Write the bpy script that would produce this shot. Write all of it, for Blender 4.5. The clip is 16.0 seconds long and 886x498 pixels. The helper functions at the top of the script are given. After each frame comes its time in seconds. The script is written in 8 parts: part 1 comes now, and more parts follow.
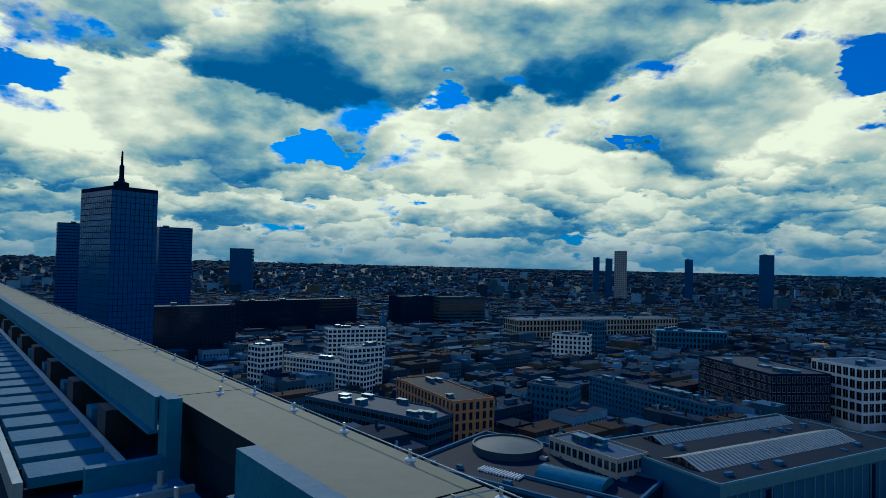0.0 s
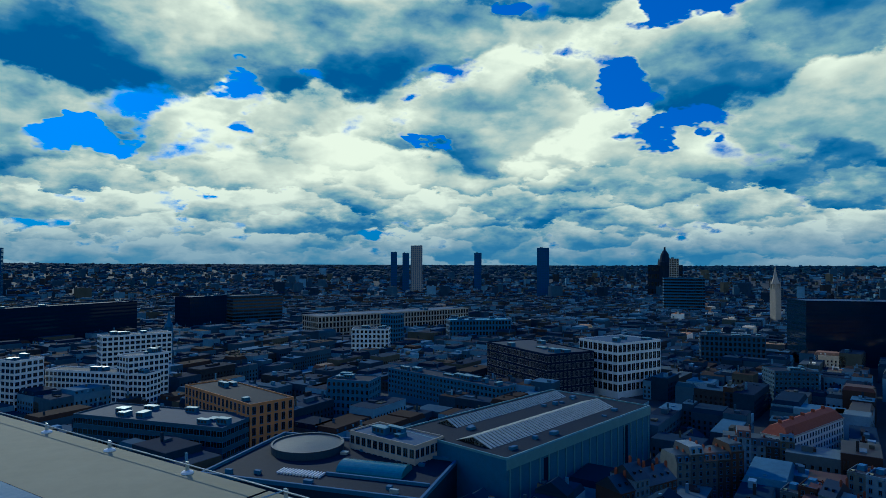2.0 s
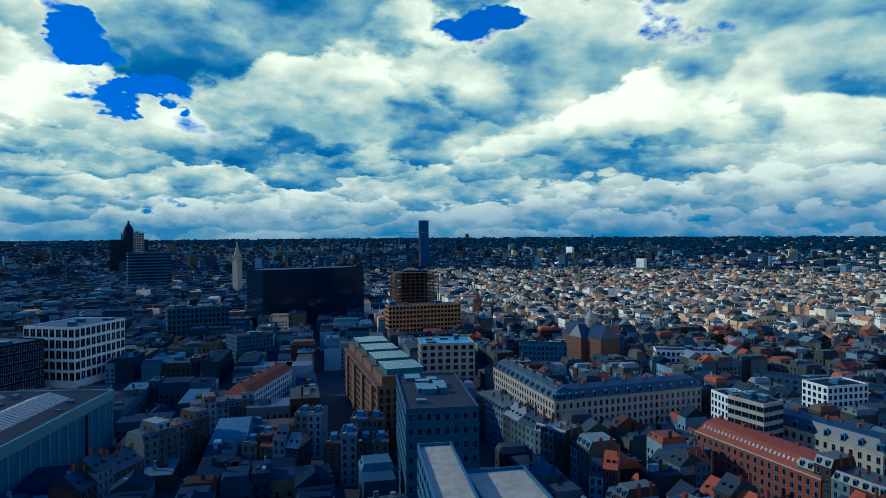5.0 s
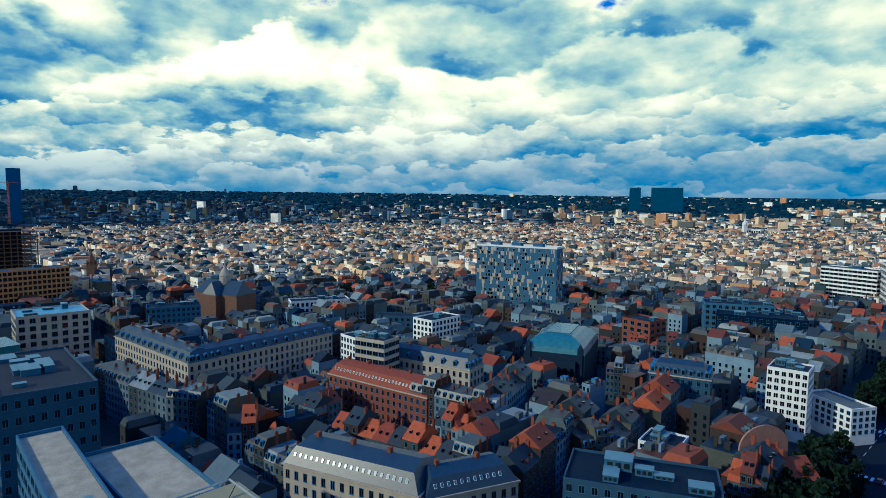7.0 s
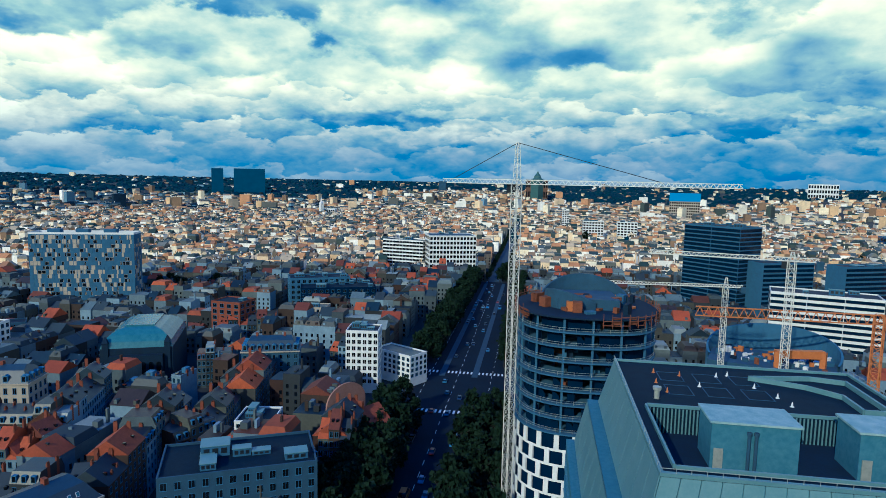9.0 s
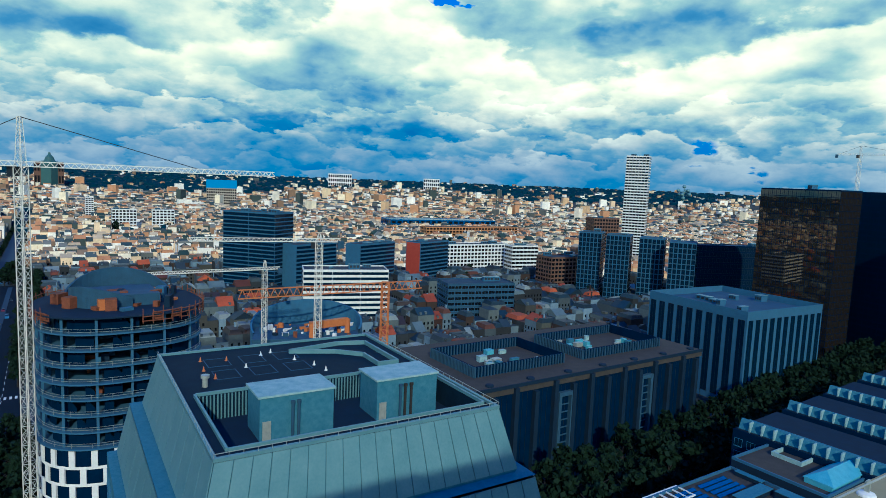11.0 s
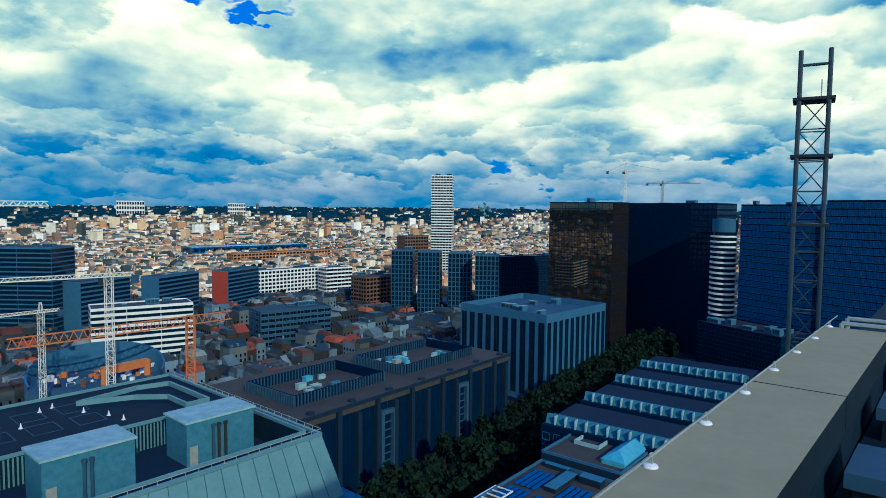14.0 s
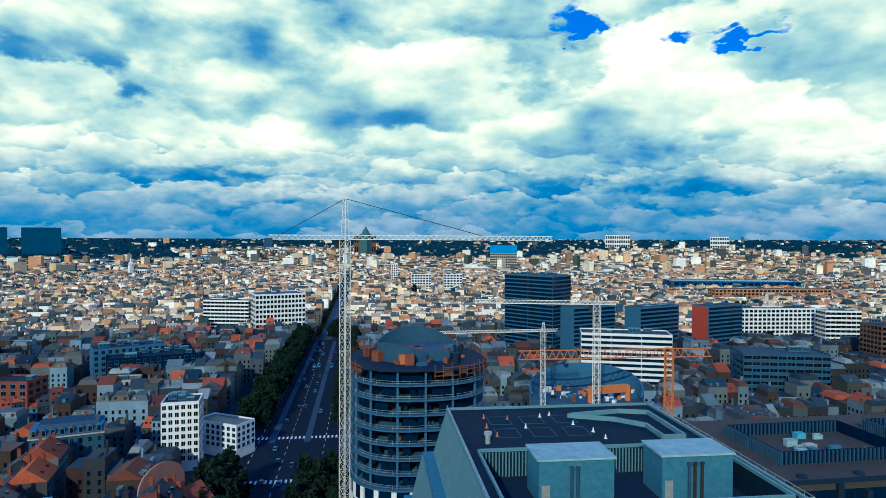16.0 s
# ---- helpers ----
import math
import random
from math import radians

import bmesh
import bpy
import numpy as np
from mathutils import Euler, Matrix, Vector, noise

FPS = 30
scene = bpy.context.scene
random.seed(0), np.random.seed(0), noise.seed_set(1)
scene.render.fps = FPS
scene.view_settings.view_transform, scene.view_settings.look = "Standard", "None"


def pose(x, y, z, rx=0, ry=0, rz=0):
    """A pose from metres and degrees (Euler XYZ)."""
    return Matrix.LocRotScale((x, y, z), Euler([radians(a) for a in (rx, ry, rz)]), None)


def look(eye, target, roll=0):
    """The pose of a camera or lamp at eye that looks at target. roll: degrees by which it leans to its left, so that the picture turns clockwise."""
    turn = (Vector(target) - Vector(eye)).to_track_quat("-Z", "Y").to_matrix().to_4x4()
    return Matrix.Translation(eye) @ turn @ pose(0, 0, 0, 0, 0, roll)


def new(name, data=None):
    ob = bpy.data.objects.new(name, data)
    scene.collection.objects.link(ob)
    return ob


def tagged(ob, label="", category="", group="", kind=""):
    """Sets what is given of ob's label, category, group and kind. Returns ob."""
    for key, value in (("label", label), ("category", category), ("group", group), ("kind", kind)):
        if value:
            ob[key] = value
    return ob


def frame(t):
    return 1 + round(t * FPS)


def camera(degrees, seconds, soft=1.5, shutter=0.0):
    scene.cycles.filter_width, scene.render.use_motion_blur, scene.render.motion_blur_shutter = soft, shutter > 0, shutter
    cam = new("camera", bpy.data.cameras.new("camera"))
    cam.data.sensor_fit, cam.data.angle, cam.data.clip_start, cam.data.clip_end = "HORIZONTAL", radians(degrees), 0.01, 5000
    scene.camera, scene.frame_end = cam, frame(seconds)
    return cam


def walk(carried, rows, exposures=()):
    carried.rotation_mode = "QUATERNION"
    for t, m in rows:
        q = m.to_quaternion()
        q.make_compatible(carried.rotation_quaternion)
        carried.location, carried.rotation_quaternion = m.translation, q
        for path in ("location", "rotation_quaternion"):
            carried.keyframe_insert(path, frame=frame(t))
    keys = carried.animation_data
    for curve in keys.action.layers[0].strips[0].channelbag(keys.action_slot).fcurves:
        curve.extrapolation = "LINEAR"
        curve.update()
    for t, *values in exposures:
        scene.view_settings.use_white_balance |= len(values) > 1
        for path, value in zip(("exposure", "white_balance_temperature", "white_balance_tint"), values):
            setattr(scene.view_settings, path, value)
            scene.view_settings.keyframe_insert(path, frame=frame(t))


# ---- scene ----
cam = camera(70.9, 16.0, soft=0.75)
PATH = [
    (0, pose(0.000, 0.000, 97.000, 91.516, -1.369, 0.000)),
    (0.5, pose(0.025, 0.000, 97.000, 91.525, -1.178, -1.526)),
    (1, pose(0.050, 0.000, 97.000, 91.577, -0.901, -5.459)),
    (1.5, pose(0.075, 0.000, 97.000, 91.494, -0.605, -11.149)),
    (2, pose(0.100, 0.000, 97.000, 91.356, -0.229, -18.344)),
    (2.5, pose(0.100, 0.000, 97.000, 91.151, 0.146, -25.516)),
    (3, pose(0.100, 0.000, 97.000, 90.791, 0.335, -32.301)),
    (3.5, pose(0.100, 0.000, 97.000, 90.478, 0.532, -38.754)),
    (4, pose(0.100, 0.000, 97.000, 90.086, 0.635, -46.484)),
    (4.5, pose(0.100, 0.000, 97.000, 89.510, 0.695, -55.851)),
    (4.7, pose(0.100, 0.000, 97.000, 89.343, 0.513, -59.536)),
    (6.8, pose(0.100, 0.000, 97.000, 85.090, -0.482, -93.753)),
    (7, pose(0.100, 0.000, 97.000, 84.897, -0.561, -97.450)),
    (7.5, pose(0.100, 0.000, 97.000, 84.547, -0.732, -108.573)),
    (8, pose(0.100, 0.000, 97.000, 84.317, -1.043, -118.529)),
    (8.5, pose(0.100, 0.000, 97.000, 84.026, -1.158, -126.533)),
    (9, pose(0.100, 0.000, 97.000, 83.746, -1.223, -134.356)),
    (9.5, pose(0.100, 0.000, 97.000, 83.392, -1.445, -143.336)),
    (10, pose(0.100, 0.000, 97.000, 83.129, -1.733, -153.230)),
    (10.2, pose(0.100, 0.000, 97.000, 83.065, -1.880, -157.605)),
    (12.3, pose(0.100, 0.000, 97.000, 84.462, -1.734, -192.917)),
    (12.5, pose(0.100, 0.000, 97.000, 84.709, -1.451, -193.465)),
    (13, pose(0.100, 0.000, 97.000, 85.338, -1.033, -194.061)),
    (13.5, pose(0.100, 0.000, 97.000, 85.896, -0.698, -194.236)),
    (14, pose(0.100, 0.000, 97.000, 86.241, -0.558, -192.311)),
    (14.5, pose(0.100, 0.000, 97.000, 86.612, -0.254, -184.873)),
    (15, pose(0.100, 0.000, 97.000, 87.131, -0.081, -173.998)),
    (15.5, pose(0.100, 0.000, 97.000, 87.722, -0.061, -161.790)),
    (16, pose(0.100, 0.000, 97.000, 89.018, -0.278, -150.021)),
]
walk(cam, PATH, exposures=[(0.0, -0.38, 3430, 2), (4.0, -0.28, 3260, 2), (7.0, 0.25, 3590, 2), (10.0, 0.35, 3530, 2), (12.5, 0.25, 3530, 2), (14.5, 0.3, 3530, 2), (16.0, 0.38, 3500, 2)])

# ---- sky and sun ----
SUN_YAW, SUN_UP = 14.0, 27.0
sun_dir = Vector((-math.sin(radians(SUN_YAW)) * math.cos(radians(SUN_UP)), math.cos(radians(SUN_YAW)) * math.cos(radians(SUN_UP)), math.sin(radians(SUN_UP))))
sun = new("sun", bpy.data.lights.new("sun", "SUN"))
sun.data.energy, sun.data.angle, sun.data.color = 3.4, radians(1.0), (1.0, 0.60, 0.22)
sun.matrix_world = look(sun_dir * 900, (0, 0, 0))


def link(tree, a, b):
    tree.links.new(a, b)


def node(tree, kind, **values):
    n = tree.nodes.new(kind)
    for key, value in values.items():
        n.inputs[key].default_value = value
    return n


def calc(tree, op, a, b=None, clamp=False):
    n = tree.nodes.new("ShaderNodeMath")
    n.operation, n.use_clamp = op, clamp
    for i, v in enumerate((a, b)):
        if v is None:
            continue
        if isinstance(v, (int, float)):
            n.inputs[i].default_value = v
        else:
            link(tree, v, n.inputs[i])
    return n.outputs[0]


def ramp(tree, fac, stops, smooth=False):
    n = tree.nodes.new("ShaderNodeValToRGB")
    n.color_ramp.interpolation = "EASE" if smooth else "LINEAR"
    while len(n.color_ramp.elements) < len(stops):
        n.color_ramp.elements.new(0.5)
    for e, (p, c) in zip(n.color_ramp.elements, stops):
        e.position, e.color = p, (*c, 1)
    link(tree, fac, n.inputs[0])
    return n.outputs[0]


def blend(tree, fac, a, b, kind="MIX"):
    n = tree.nodes.new("ShaderNodeMix")
    n.data_type, n.blend_type = "RGBA", kind
    for socket, v in ((n.inputs[0], fac), (n.inputs[6], a), (n.inputs[7], b)):
        if isinstance(v, (int, float)):
            socket.default_value = v
        elif isinstance(v, tuple):
            socket.default_value = (*v, 1)
        else:
            link(tree, v, socket)
    return n.outputs[2]


def make_world():
    w = bpy.data.worlds.new("sky")
    scene.world = w
    w.use_nodes = True
    t = w.node_tree
    t.nodes.clear()
    out = t.nodes.new("ShaderNodeOutputWorld")
    bg = t.nodes.new("ShaderNodeBackground")
    sky = t.nodes.new("ShaderNodeTexSky")
    sky.sky_type, sky.sun_disc = "NISHITA", False
    sky.sun_elevation, sky.sun_rotation = radians(SUN_UP), radians(-SUN_YAW)
    co = t.nodes.new("ShaderNodeTexCoord")
    sep = t.nodes.new("ShaderNodeSeparateXYZ")
    link(t, co.outputs["Generated"], sep.inputs[0])
    x, y, z = sep.outputs
    sunward = calc(t, "ADD", calc(t, "MULTIPLY", x, -math.sin(radians(SUN_YAW))), calc(t, "MULTIPLY", y, math.cos(radians(SUN_YAW))))

    def heap(scale, tall, seed, push):
        """Heaped clouds of uneven size: how dense, and how far up its own heap a place lies."""
        c = t.nodes.new("ShaderNodeCombineXYZ")
        link(t, calc(t, "ADD", calc(t, "MULTIPLY", x, scale), seed), c.inputs[0])
        link(t, calc(t, "ADD", calc(t, "MULTIPLY", y, scale), seed * 0.7), c.inputs[1])
        link(t, calc(t, "MULTIPLY", z, scale * tall), c.inputs[2])
        n = node(t, "ShaderNodeTexNoise", Scale=1.7, Detail=7.0, Roughness=0.56)
        link(t, c.outputs[0], n.inputs["Vector"])
        warp = t.nodes.new("ShaderNodeVectorMath")
        warp.operation = "MULTIPLY_ADD"
        link(t, n.outputs["Color"], warp.inputs[0])
        warp.inputs[1].default_value = (push, push, push)
        link(t, c.outputs[0], warp.inputs[2])
        cell = t.nodes.new("ShaderNodeTexVoronoi")
        cell.feature = "SMOOTH_F1"
        cell.inputs["Smoothness"].default_value = 0.22
        cell.inputs["Scale"].default_value = 1.0
        link(t, warp.outputs[0], cell.inputs["Vector"])
        gap = t.nodes.new("ShaderNodeVectorMath")
        gap.operation = "SUBTRACT"
        link(t, warp.outputs[0], gap.inputs[0])
        link(t, cell.outputs["Position"], gap.inputs[1])
        parts = t.nodes.new("ShaderNodeSeparateXYZ")
        link(t, gap.outputs[0], parts.inputs[0])
        fluff = calc(t, "SUBTRACT", n.outputs["Fac"], 0.5)
        body = calc(t, "ADD", calc(t, "MULTIPLY", calc(t, "SUBTRACT", 0.52, cell.outputs["Distance"]), 0.45), calc(t, "MULTIPLY", fluff, 0.9))
        return calc(t, "ADD", body, 0.5), calc(t, "ADD", calc(t, "MULTIPLY", parts.outputs[2], 0.62), calc(t, "MULTIPLY", fluff, -1.3))

    near = ramp(t, z, [(0.07, (0, 0, 0)), (0.19, (1, 1, 1))], True)
    small = calc(t, "SUBTRACT", 1.0, near)
    over_cover, over_lift = heap(4.6, 1.9, 5.4, 1.15)
    low_cover, low_lift = heap(12.0, 2.3, 2.1, 1.5)
    cover = calc(t, "ADD", calc(t, "MULTIPLY", over_cover, near), calc(t, "MULTIPLY", calc(t, "ADD", low_cover, 0.05), small))
    lift = calc(t, "ADD", calc(t, "MULTIPLY", over_lift, near), calc(t, "MULTIPLY", low_lift, small))
    c = t.nodes.new("ShaderNodeCombineXYZ")
    for k, q in enumerate((x, y, calc(t, "MULTIPLY", z, 2.2))):
        link(t, q, c.inputs[k])
    big = node(t, "ShaderNodeTexNoise", Scale=2.3, Detail=2.0, Roughness=0.5)
    link(t, c.outputs[0], big.inputs["Vector"])
    broad = big.outputs["Fac"]
    dense = calc(t, "ADD", cover, calc(t, "MULTIPLY", calc(t, "SUBTRACT", broad, 0.5), 0.40))
    dense = calc(t, "ADD", dense, calc(t, "MULTIPLY", sunward, -0.045))
    wob = node(t, "ShaderNodeTexNoise", Scale=9.0, Detail=4.0, Roughness=0.6)
    link(t, c.outputs[0], wob.inputs["Vector"])
    bent = t.nodes.new("ShaderNodeVectorMath")
    bent.operation = "MULTIPLY_ADD"
    link(t, wob.outputs["Color"], bent.inputs[0])
    bent.inputs[1].default_value = (0.15, 0.15, 0.15)
    shift = t.nodes.new("ShaderNodeVectorMath")
    shift.operation = "ADD"
    link(t, co.outputs["Generated"], shift.inputs[0])
    shift.inputs[1].default_value = (-0.075, -0.075, -0.075)
    link(t, shift.outputs[0], bent.inputs[2])

    def heaps(places):
        """How deep a direction lies inside the nearest of some clouds or gaps: (yaw, height, half width, half height) in degrees."""
        total = None
        for yaw, up, wide, high in places:
            a, e = radians(yaw), radians(up)
            axes = ((-math.sin(a) * math.cos(e), math.cos(a) * math.cos(e), math.sin(e)), (math.cos(a), math.sin(a), 0), (math.sin(a) * math.sin(e), -math.cos(a) * math.sin(e), math.cos(e)))
            dots = []
            for axis, size in zip(axes, (1.0, math.sin(radians(wide)), math.sin(radians(high)))):
                d = t.nodes.new("ShaderNodeVectorMath")
                d.operation = "DOT_PRODUCT"
                link(t, bent.outputs[0], d.inputs[0])
                d.inputs[1].default_value = tuple(q / size for q in axis)
                dots.append(d.outputs["Value"])
            far = calc(t, "ADD", calc(t, "MULTIPLY", dots[1], dots[1]), calc(t, "MULTIPLY", dots[2], dots[2]))
            inside = calc(t, "MULTIPLY", calc(t, "SUBTRACT", 1.0, calc(t, "MULTIPLY", far, 0.72), True), calc(t, "GREATER_THAN", dots[0], 0.0))
            total = inside if total is None else calc(t, "MAXIMUM", total, inside)
        return total

    gaps = heaps([(-0.5, 14.4, 3.4, 2.3), (12.8, 10.0, 4.7, 1.1), (-18.6, 17.1, 3.9, 2.6), (-34.3, 15.4, 2.0, 1.7), (34.5, 13.9, 3.1, 1.3), (-38.2, 11.9, 4.4, 1.1), (-39.2, 20.6, 5.0, 1.2), (-23.8, 22.4, 2.1, 0.9), (-70.8, 18.3, 5.7, 1.8), (-176.8, 15.6, 4.7, 0.7), (-160.3, 19.2, 4.2, 1.3), (-171.5, 16.6, 3.1, 1.0), (-17.3, 11.5, 2.6, 0.6)])
    gloom = heaps([(18.3, 16.5, 11.4, 3.9), (-13.7, 20.4, 8.8, 3.6), (-48.9, 15.8, 9.4, 4.2), (-52.0, 19.5, 13.0, 3.4), (-75.4, 6.7, 5.2, 1.3), (-53.6, 7.8, 4.2, 1.0), (-63.5, 10.8, 4.0, 1.4), (-111.6, 12.3, 8.8, 2.3), (-80.3, 7.9, 8.8, 1.1), (-98.9, 10.8, 3.1, 1.1), (-128.0, 15.2, 10.0, 3.2), (-158.4, 5.0, 5.5, 0.8), (-167.0, 4.9, 9.4, 0.9), (178.8, 3.9, 8.3, 1.1), (171.0, 13.3, 3.4, 1.3), (-135.0, 2.9, 9.4, 0.7), (-132.0, 5.4, 10.4, 0.8), (-29.4, 9.0, 4.7, 0.8)])
    shine = heaps([(6.0, 20.4, 4.2, 4.2), (26.3, 12.8, 8.3, 2.1), (-79.9, 12.5, 6.2, 3.1), (-132.3, 8.6, 11.4, 2.6), (-146.0, 8.2, 11.4, 3.1), (160.8, 10.7, 11.4, 4.2), (144.2, 10.8, 8.3, 5.2), (168.5, 7.6, 10.4, 3.2), (-24.5, 11.8, 8.3, 1.8)])
    dense = calc(t, "ADD", dense, 0.055)
    dense = calc(t, "ADD", dense, calc(t, "MULTIPLY", gloom, 0.16))
    dense = calc(t, "ADD", dense, calc(t, "MULTIPLY", shine, 0.10))
    dense = calc(t, "SUBTRACT", dense, calc(t, "MULTIPLY", gaps, 0.33))
    mask = ramp(t, dense, [(0.275, (0, 0, 0)), (0.395, (1, 1, 1))], True)
    thick = node(t, "ShaderNodeTexNoise", Scale=5.5, Detail=3.0, Roughness=0.5)
    link(t, c.outputs[0], thick.inputs["Vector"])
    rim = ramp(t, dense, [(0.35, (1, 1, 1)), (0.48, (0, 0, 0))], True)
    lit = calc(t, "ADD", lift, calc(t, "MULTIPLY", calc(t, "SUBTRACT", 0.50, thick.outputs["Fac"]), 1.9))
    lit = calc(t, "ADD", lit, calc(t, "MULTIPLY", rim, 0.10))
    lit = calc(t, "SUBTRACT", lit, calc(t, "MULTIPLY", gloom, 0.30))
    lit = calc(t, "ADD", lit, calc(t, "MULTIPLY", shine, 0.16))
    lit = calc(t, "MULTIPLY", lit, calc(t, "ADD", calc(t, "MULTIPLY", sunward, 0.20), 0.80))
    lit = calc(t, "ADD", lit, calc(t, "ADD", calc(t, "MULTIPLY", sunward, 0.02), 0.585), True)
    cloud = ramp(t, lit, [(0.0, (0.045, 0.118, 0.160)), (0.24, (0.135, 0.215, 0.200)), (0.48, (0.52, 0.47, 0.225)), (0.72, (1.14, 0.74, 0.268)), (1.0, (1.75, 1.08, 0.36))])
    air = blend(t, 1.0, sky.outputs[0], (0.008, 0.050, 0.085), "MULTIPLY")
    air = blend(t, 0.75, air, (0.001, 0.125, 0.245))
    colour = blend(t, mask, air, cloud)
    haze = blend(t, calc(t, "ADD", calc(t, "MULTIPLY", sunward, 0.5), 0.5, True), (0.010, 0.125, 0.180), (0.18, 0.25, 0.20))
    low = ramp(t, z, [(0.0, (1, 1, 1)), (0.025, (0.90, 0.90, 0.90)), (0.07, (0.30, 0.30, 0.30)), (0.14, (0, 0, 0))])
    murk = ramp(t, z, [(0.0, (1, 1, 1)), (0.04, (0.90, 0.90, 0.90)), (0.085, (0.50, 0.50, 0.50)), (0.15, (0, 0, 0))])
    low = blend(t, calc(t, "SUBTRACT", 0.5, calc(t, "MULTIPLY", sunward, 0.9), True), low, murk)
    colour = blend(t, calc(t, "MULTIPLY", low, 0.92), colour, blend(t, 0.15, haze, colour))
    below = calc(t, "LESS_THAN", z, -0.002)
    colour = blend(t, below, colour, (0.02, 0.03, 0.03))
    # the clouds break up overhead into deep blue sky
    over = ramp(t, z, [(0.38, (0, 0, 0)), (0.60, (1, 1, 1))], True)
    colour = blend(t, over, colour, blend(t, 0.06, (0.003, 0.095, 0.30), cloud))
    link(t, colour, bg.inputs[0])
    bg.inputs[1].default_value = 1.0
    link(t, bg.outputs[0], out.inputs[0])


make_world()

# ---- materials ----


def cool(c):
    """Blue-grey cast of shade painted into city surfaces; strong colours keep their own."""
    top, low = max(c), min(c)
    k = 0.0 if top < 1e-6 else min(1.0, max(0.0, 1.6 * (1 - low / top) - 0.35))
    return (c[0] * (0.12 + 0.68 * k), c[1] * (0.33 + 0.37 * k), c[2] * (0.72 - 0.10 * k))


def mat(name, a, b, rough=0.8, scale=0.6, bump=0.2, pick="", stops=None, metal=0.0, fine=9.0, gloss=0.5, warm=False, shade_factor=0.66):
    """Two tones mixed by broad and fine noise; pick: 'object' or 'island' adds a tone of its own to each piece, from stops."""
    if not warm:
        a, b = cool(a), cool(b)
        stops = [(p, cool(c)) for p, c in stops] if stops else None
    # most tones are cut to paint in shade; sunlit far ones stay whole
    a, b = (tuple(v * shade_factor for v in q) for q in (a, b))
    stops = [(p, tuple(v * shade_factor for v in q)) for p, q in stops] if stops else None
    m = bpy.data.materials.new(name)
    m.use_nodes = True
    t = m.node_tree
    p = t.nodes["Principled BSDF"]
    co = t.nodes.new("ShaderNodeTexCoord")
    geo = t.nodes.new("ShaderNodeNewGeometry")
    place = geo.outputs["Position"]
    n1 = node(t, "ShaderNodeTexNoise", Scale=scale, Detail=4.0, Roughness=0.6)
    n2 = node(t, "ShaderNodeTexNoise", Scale=scale * fine, Detail=3.0, Roughness=0.65)
    link(t, place, n1.inputs["Vector"])
    link(t, place, n2.inputs["Vector"])
    mixed = calc(t, "ADD", calc(t, "MULTIPLY", n1.outputs["Fac"], 0.6), calc(t, "MULTIPLY", n2.outputs["Fac"], 0.4))
    mixed = ramp(t, mixed, [(0.34, (0, 0, 0)), (0.66, (1, 1, 1))])
    colour = blend(t, mixed, a, b)
    if pick:
        if pick == "object":
            rnd = t.nodes.new("ShaderNodeObjectInfo").outputs["Random"]
        else:
            rnd = geo.outputs["Random Per Island"]
        tone = ramp(t, rnd, stops)
        tone.node.color_ramp.interpolation = "CONSTANT"
        colour = blend(t, 1.0, tone, blend(t, mixed, (0.68, 0.70, 0.74), (1.12, 1.10, 1.08)), "MULTIPLY")
    link(t, colour, p.inputs["Base Color"])
    p.inputs["Roughness"].default_value, p.inputs["Metallic"].default_value = rough, metal
    p.inputs["Specular IOR Level"].default_value = gloss
    if bump:
        bm = node(t, "ShaderNodeBump", Strength=bump, Distance=0.03)
        link(t, n2.outputs["Fac"], bm.inputs["Height"])
        link(t, bm.outputs[0], p.inputs["Normal"])
    return m


def tones(*cs):
    return [(i / len(cs), c) for i, c in enumerate(cs)]


WALLS = tones((0.50, 0.47, 0.40), (0.22, 0.10, 0.055), (0.78, 0.76, 0.70), (0.30, 0.22, 0.14), (0.14, 0.13, 0.12), (0.46, 0.36, 0.22), (1.10, 1.10, 1.05), (0.20, 0.065, 0.035), (0.34, 0.32, 0.28), (0.66, 0.58, 0.44), (0.10, 0.09, 0.085), (1.25, 1.25, 1.2))
SLATES = tones((0.020, 0.045, 0.080), (0.040, 0.060, 0.085), (0.014, 0.030, 0.058), (0.060, 0.085, 0.105), (0.030, 0.060, 0.100), (0.120, 0.050, 0.030), (0.022, 0.042, 0.070), (0.16, 0.22, 0.26), (0.016, 0.034, 0.062), (0.30, 0.36, 0.38), (0.05, 0.04, 0.04))
TILES = tones((0.42, 0.085, 0.018), (0.024, 0.05, 0.085), (0.30, 0.058, 0.016), (0.16, 0.042, 0.022), (0.020, 0.042, 0.072), (0.52, 0.115, 0.020), (0.34, 0.075, 0.020), (0.03, 0.05, 0.08))
# light painted into town tones: a sunlit far set, a blue-shaded southern set
SUNLIT_FAR_ROOFS = tones((0.44, 0.22, 0.085), (0.07, 0.10, 0.12), (0.30, 0.16, 0.08), (0.030, 0.055, 0.07), (0.50, 0.28, 0.11), (0.56, 0.46, 0.30), (0.04, 0.06, 0.07), (0.22, 0.16, 0.10), (0.40, 0.34, 0.24), (0.02, 0.045, 0.045), (0.16, 0.17, 0.16))
SHADED_GREY_ROOFS = tones((0.012, 0.038, 0.088), (0.021, 0.052, 0.108), (0.007, 0.025, 0.065), (0.060, 0.123, 0.203), (0.060, 0.043, 0.035), (0.017, 0.048, 0.101), (0.132, 0.237, 0.351), (0.008, 0.028, 0.074))
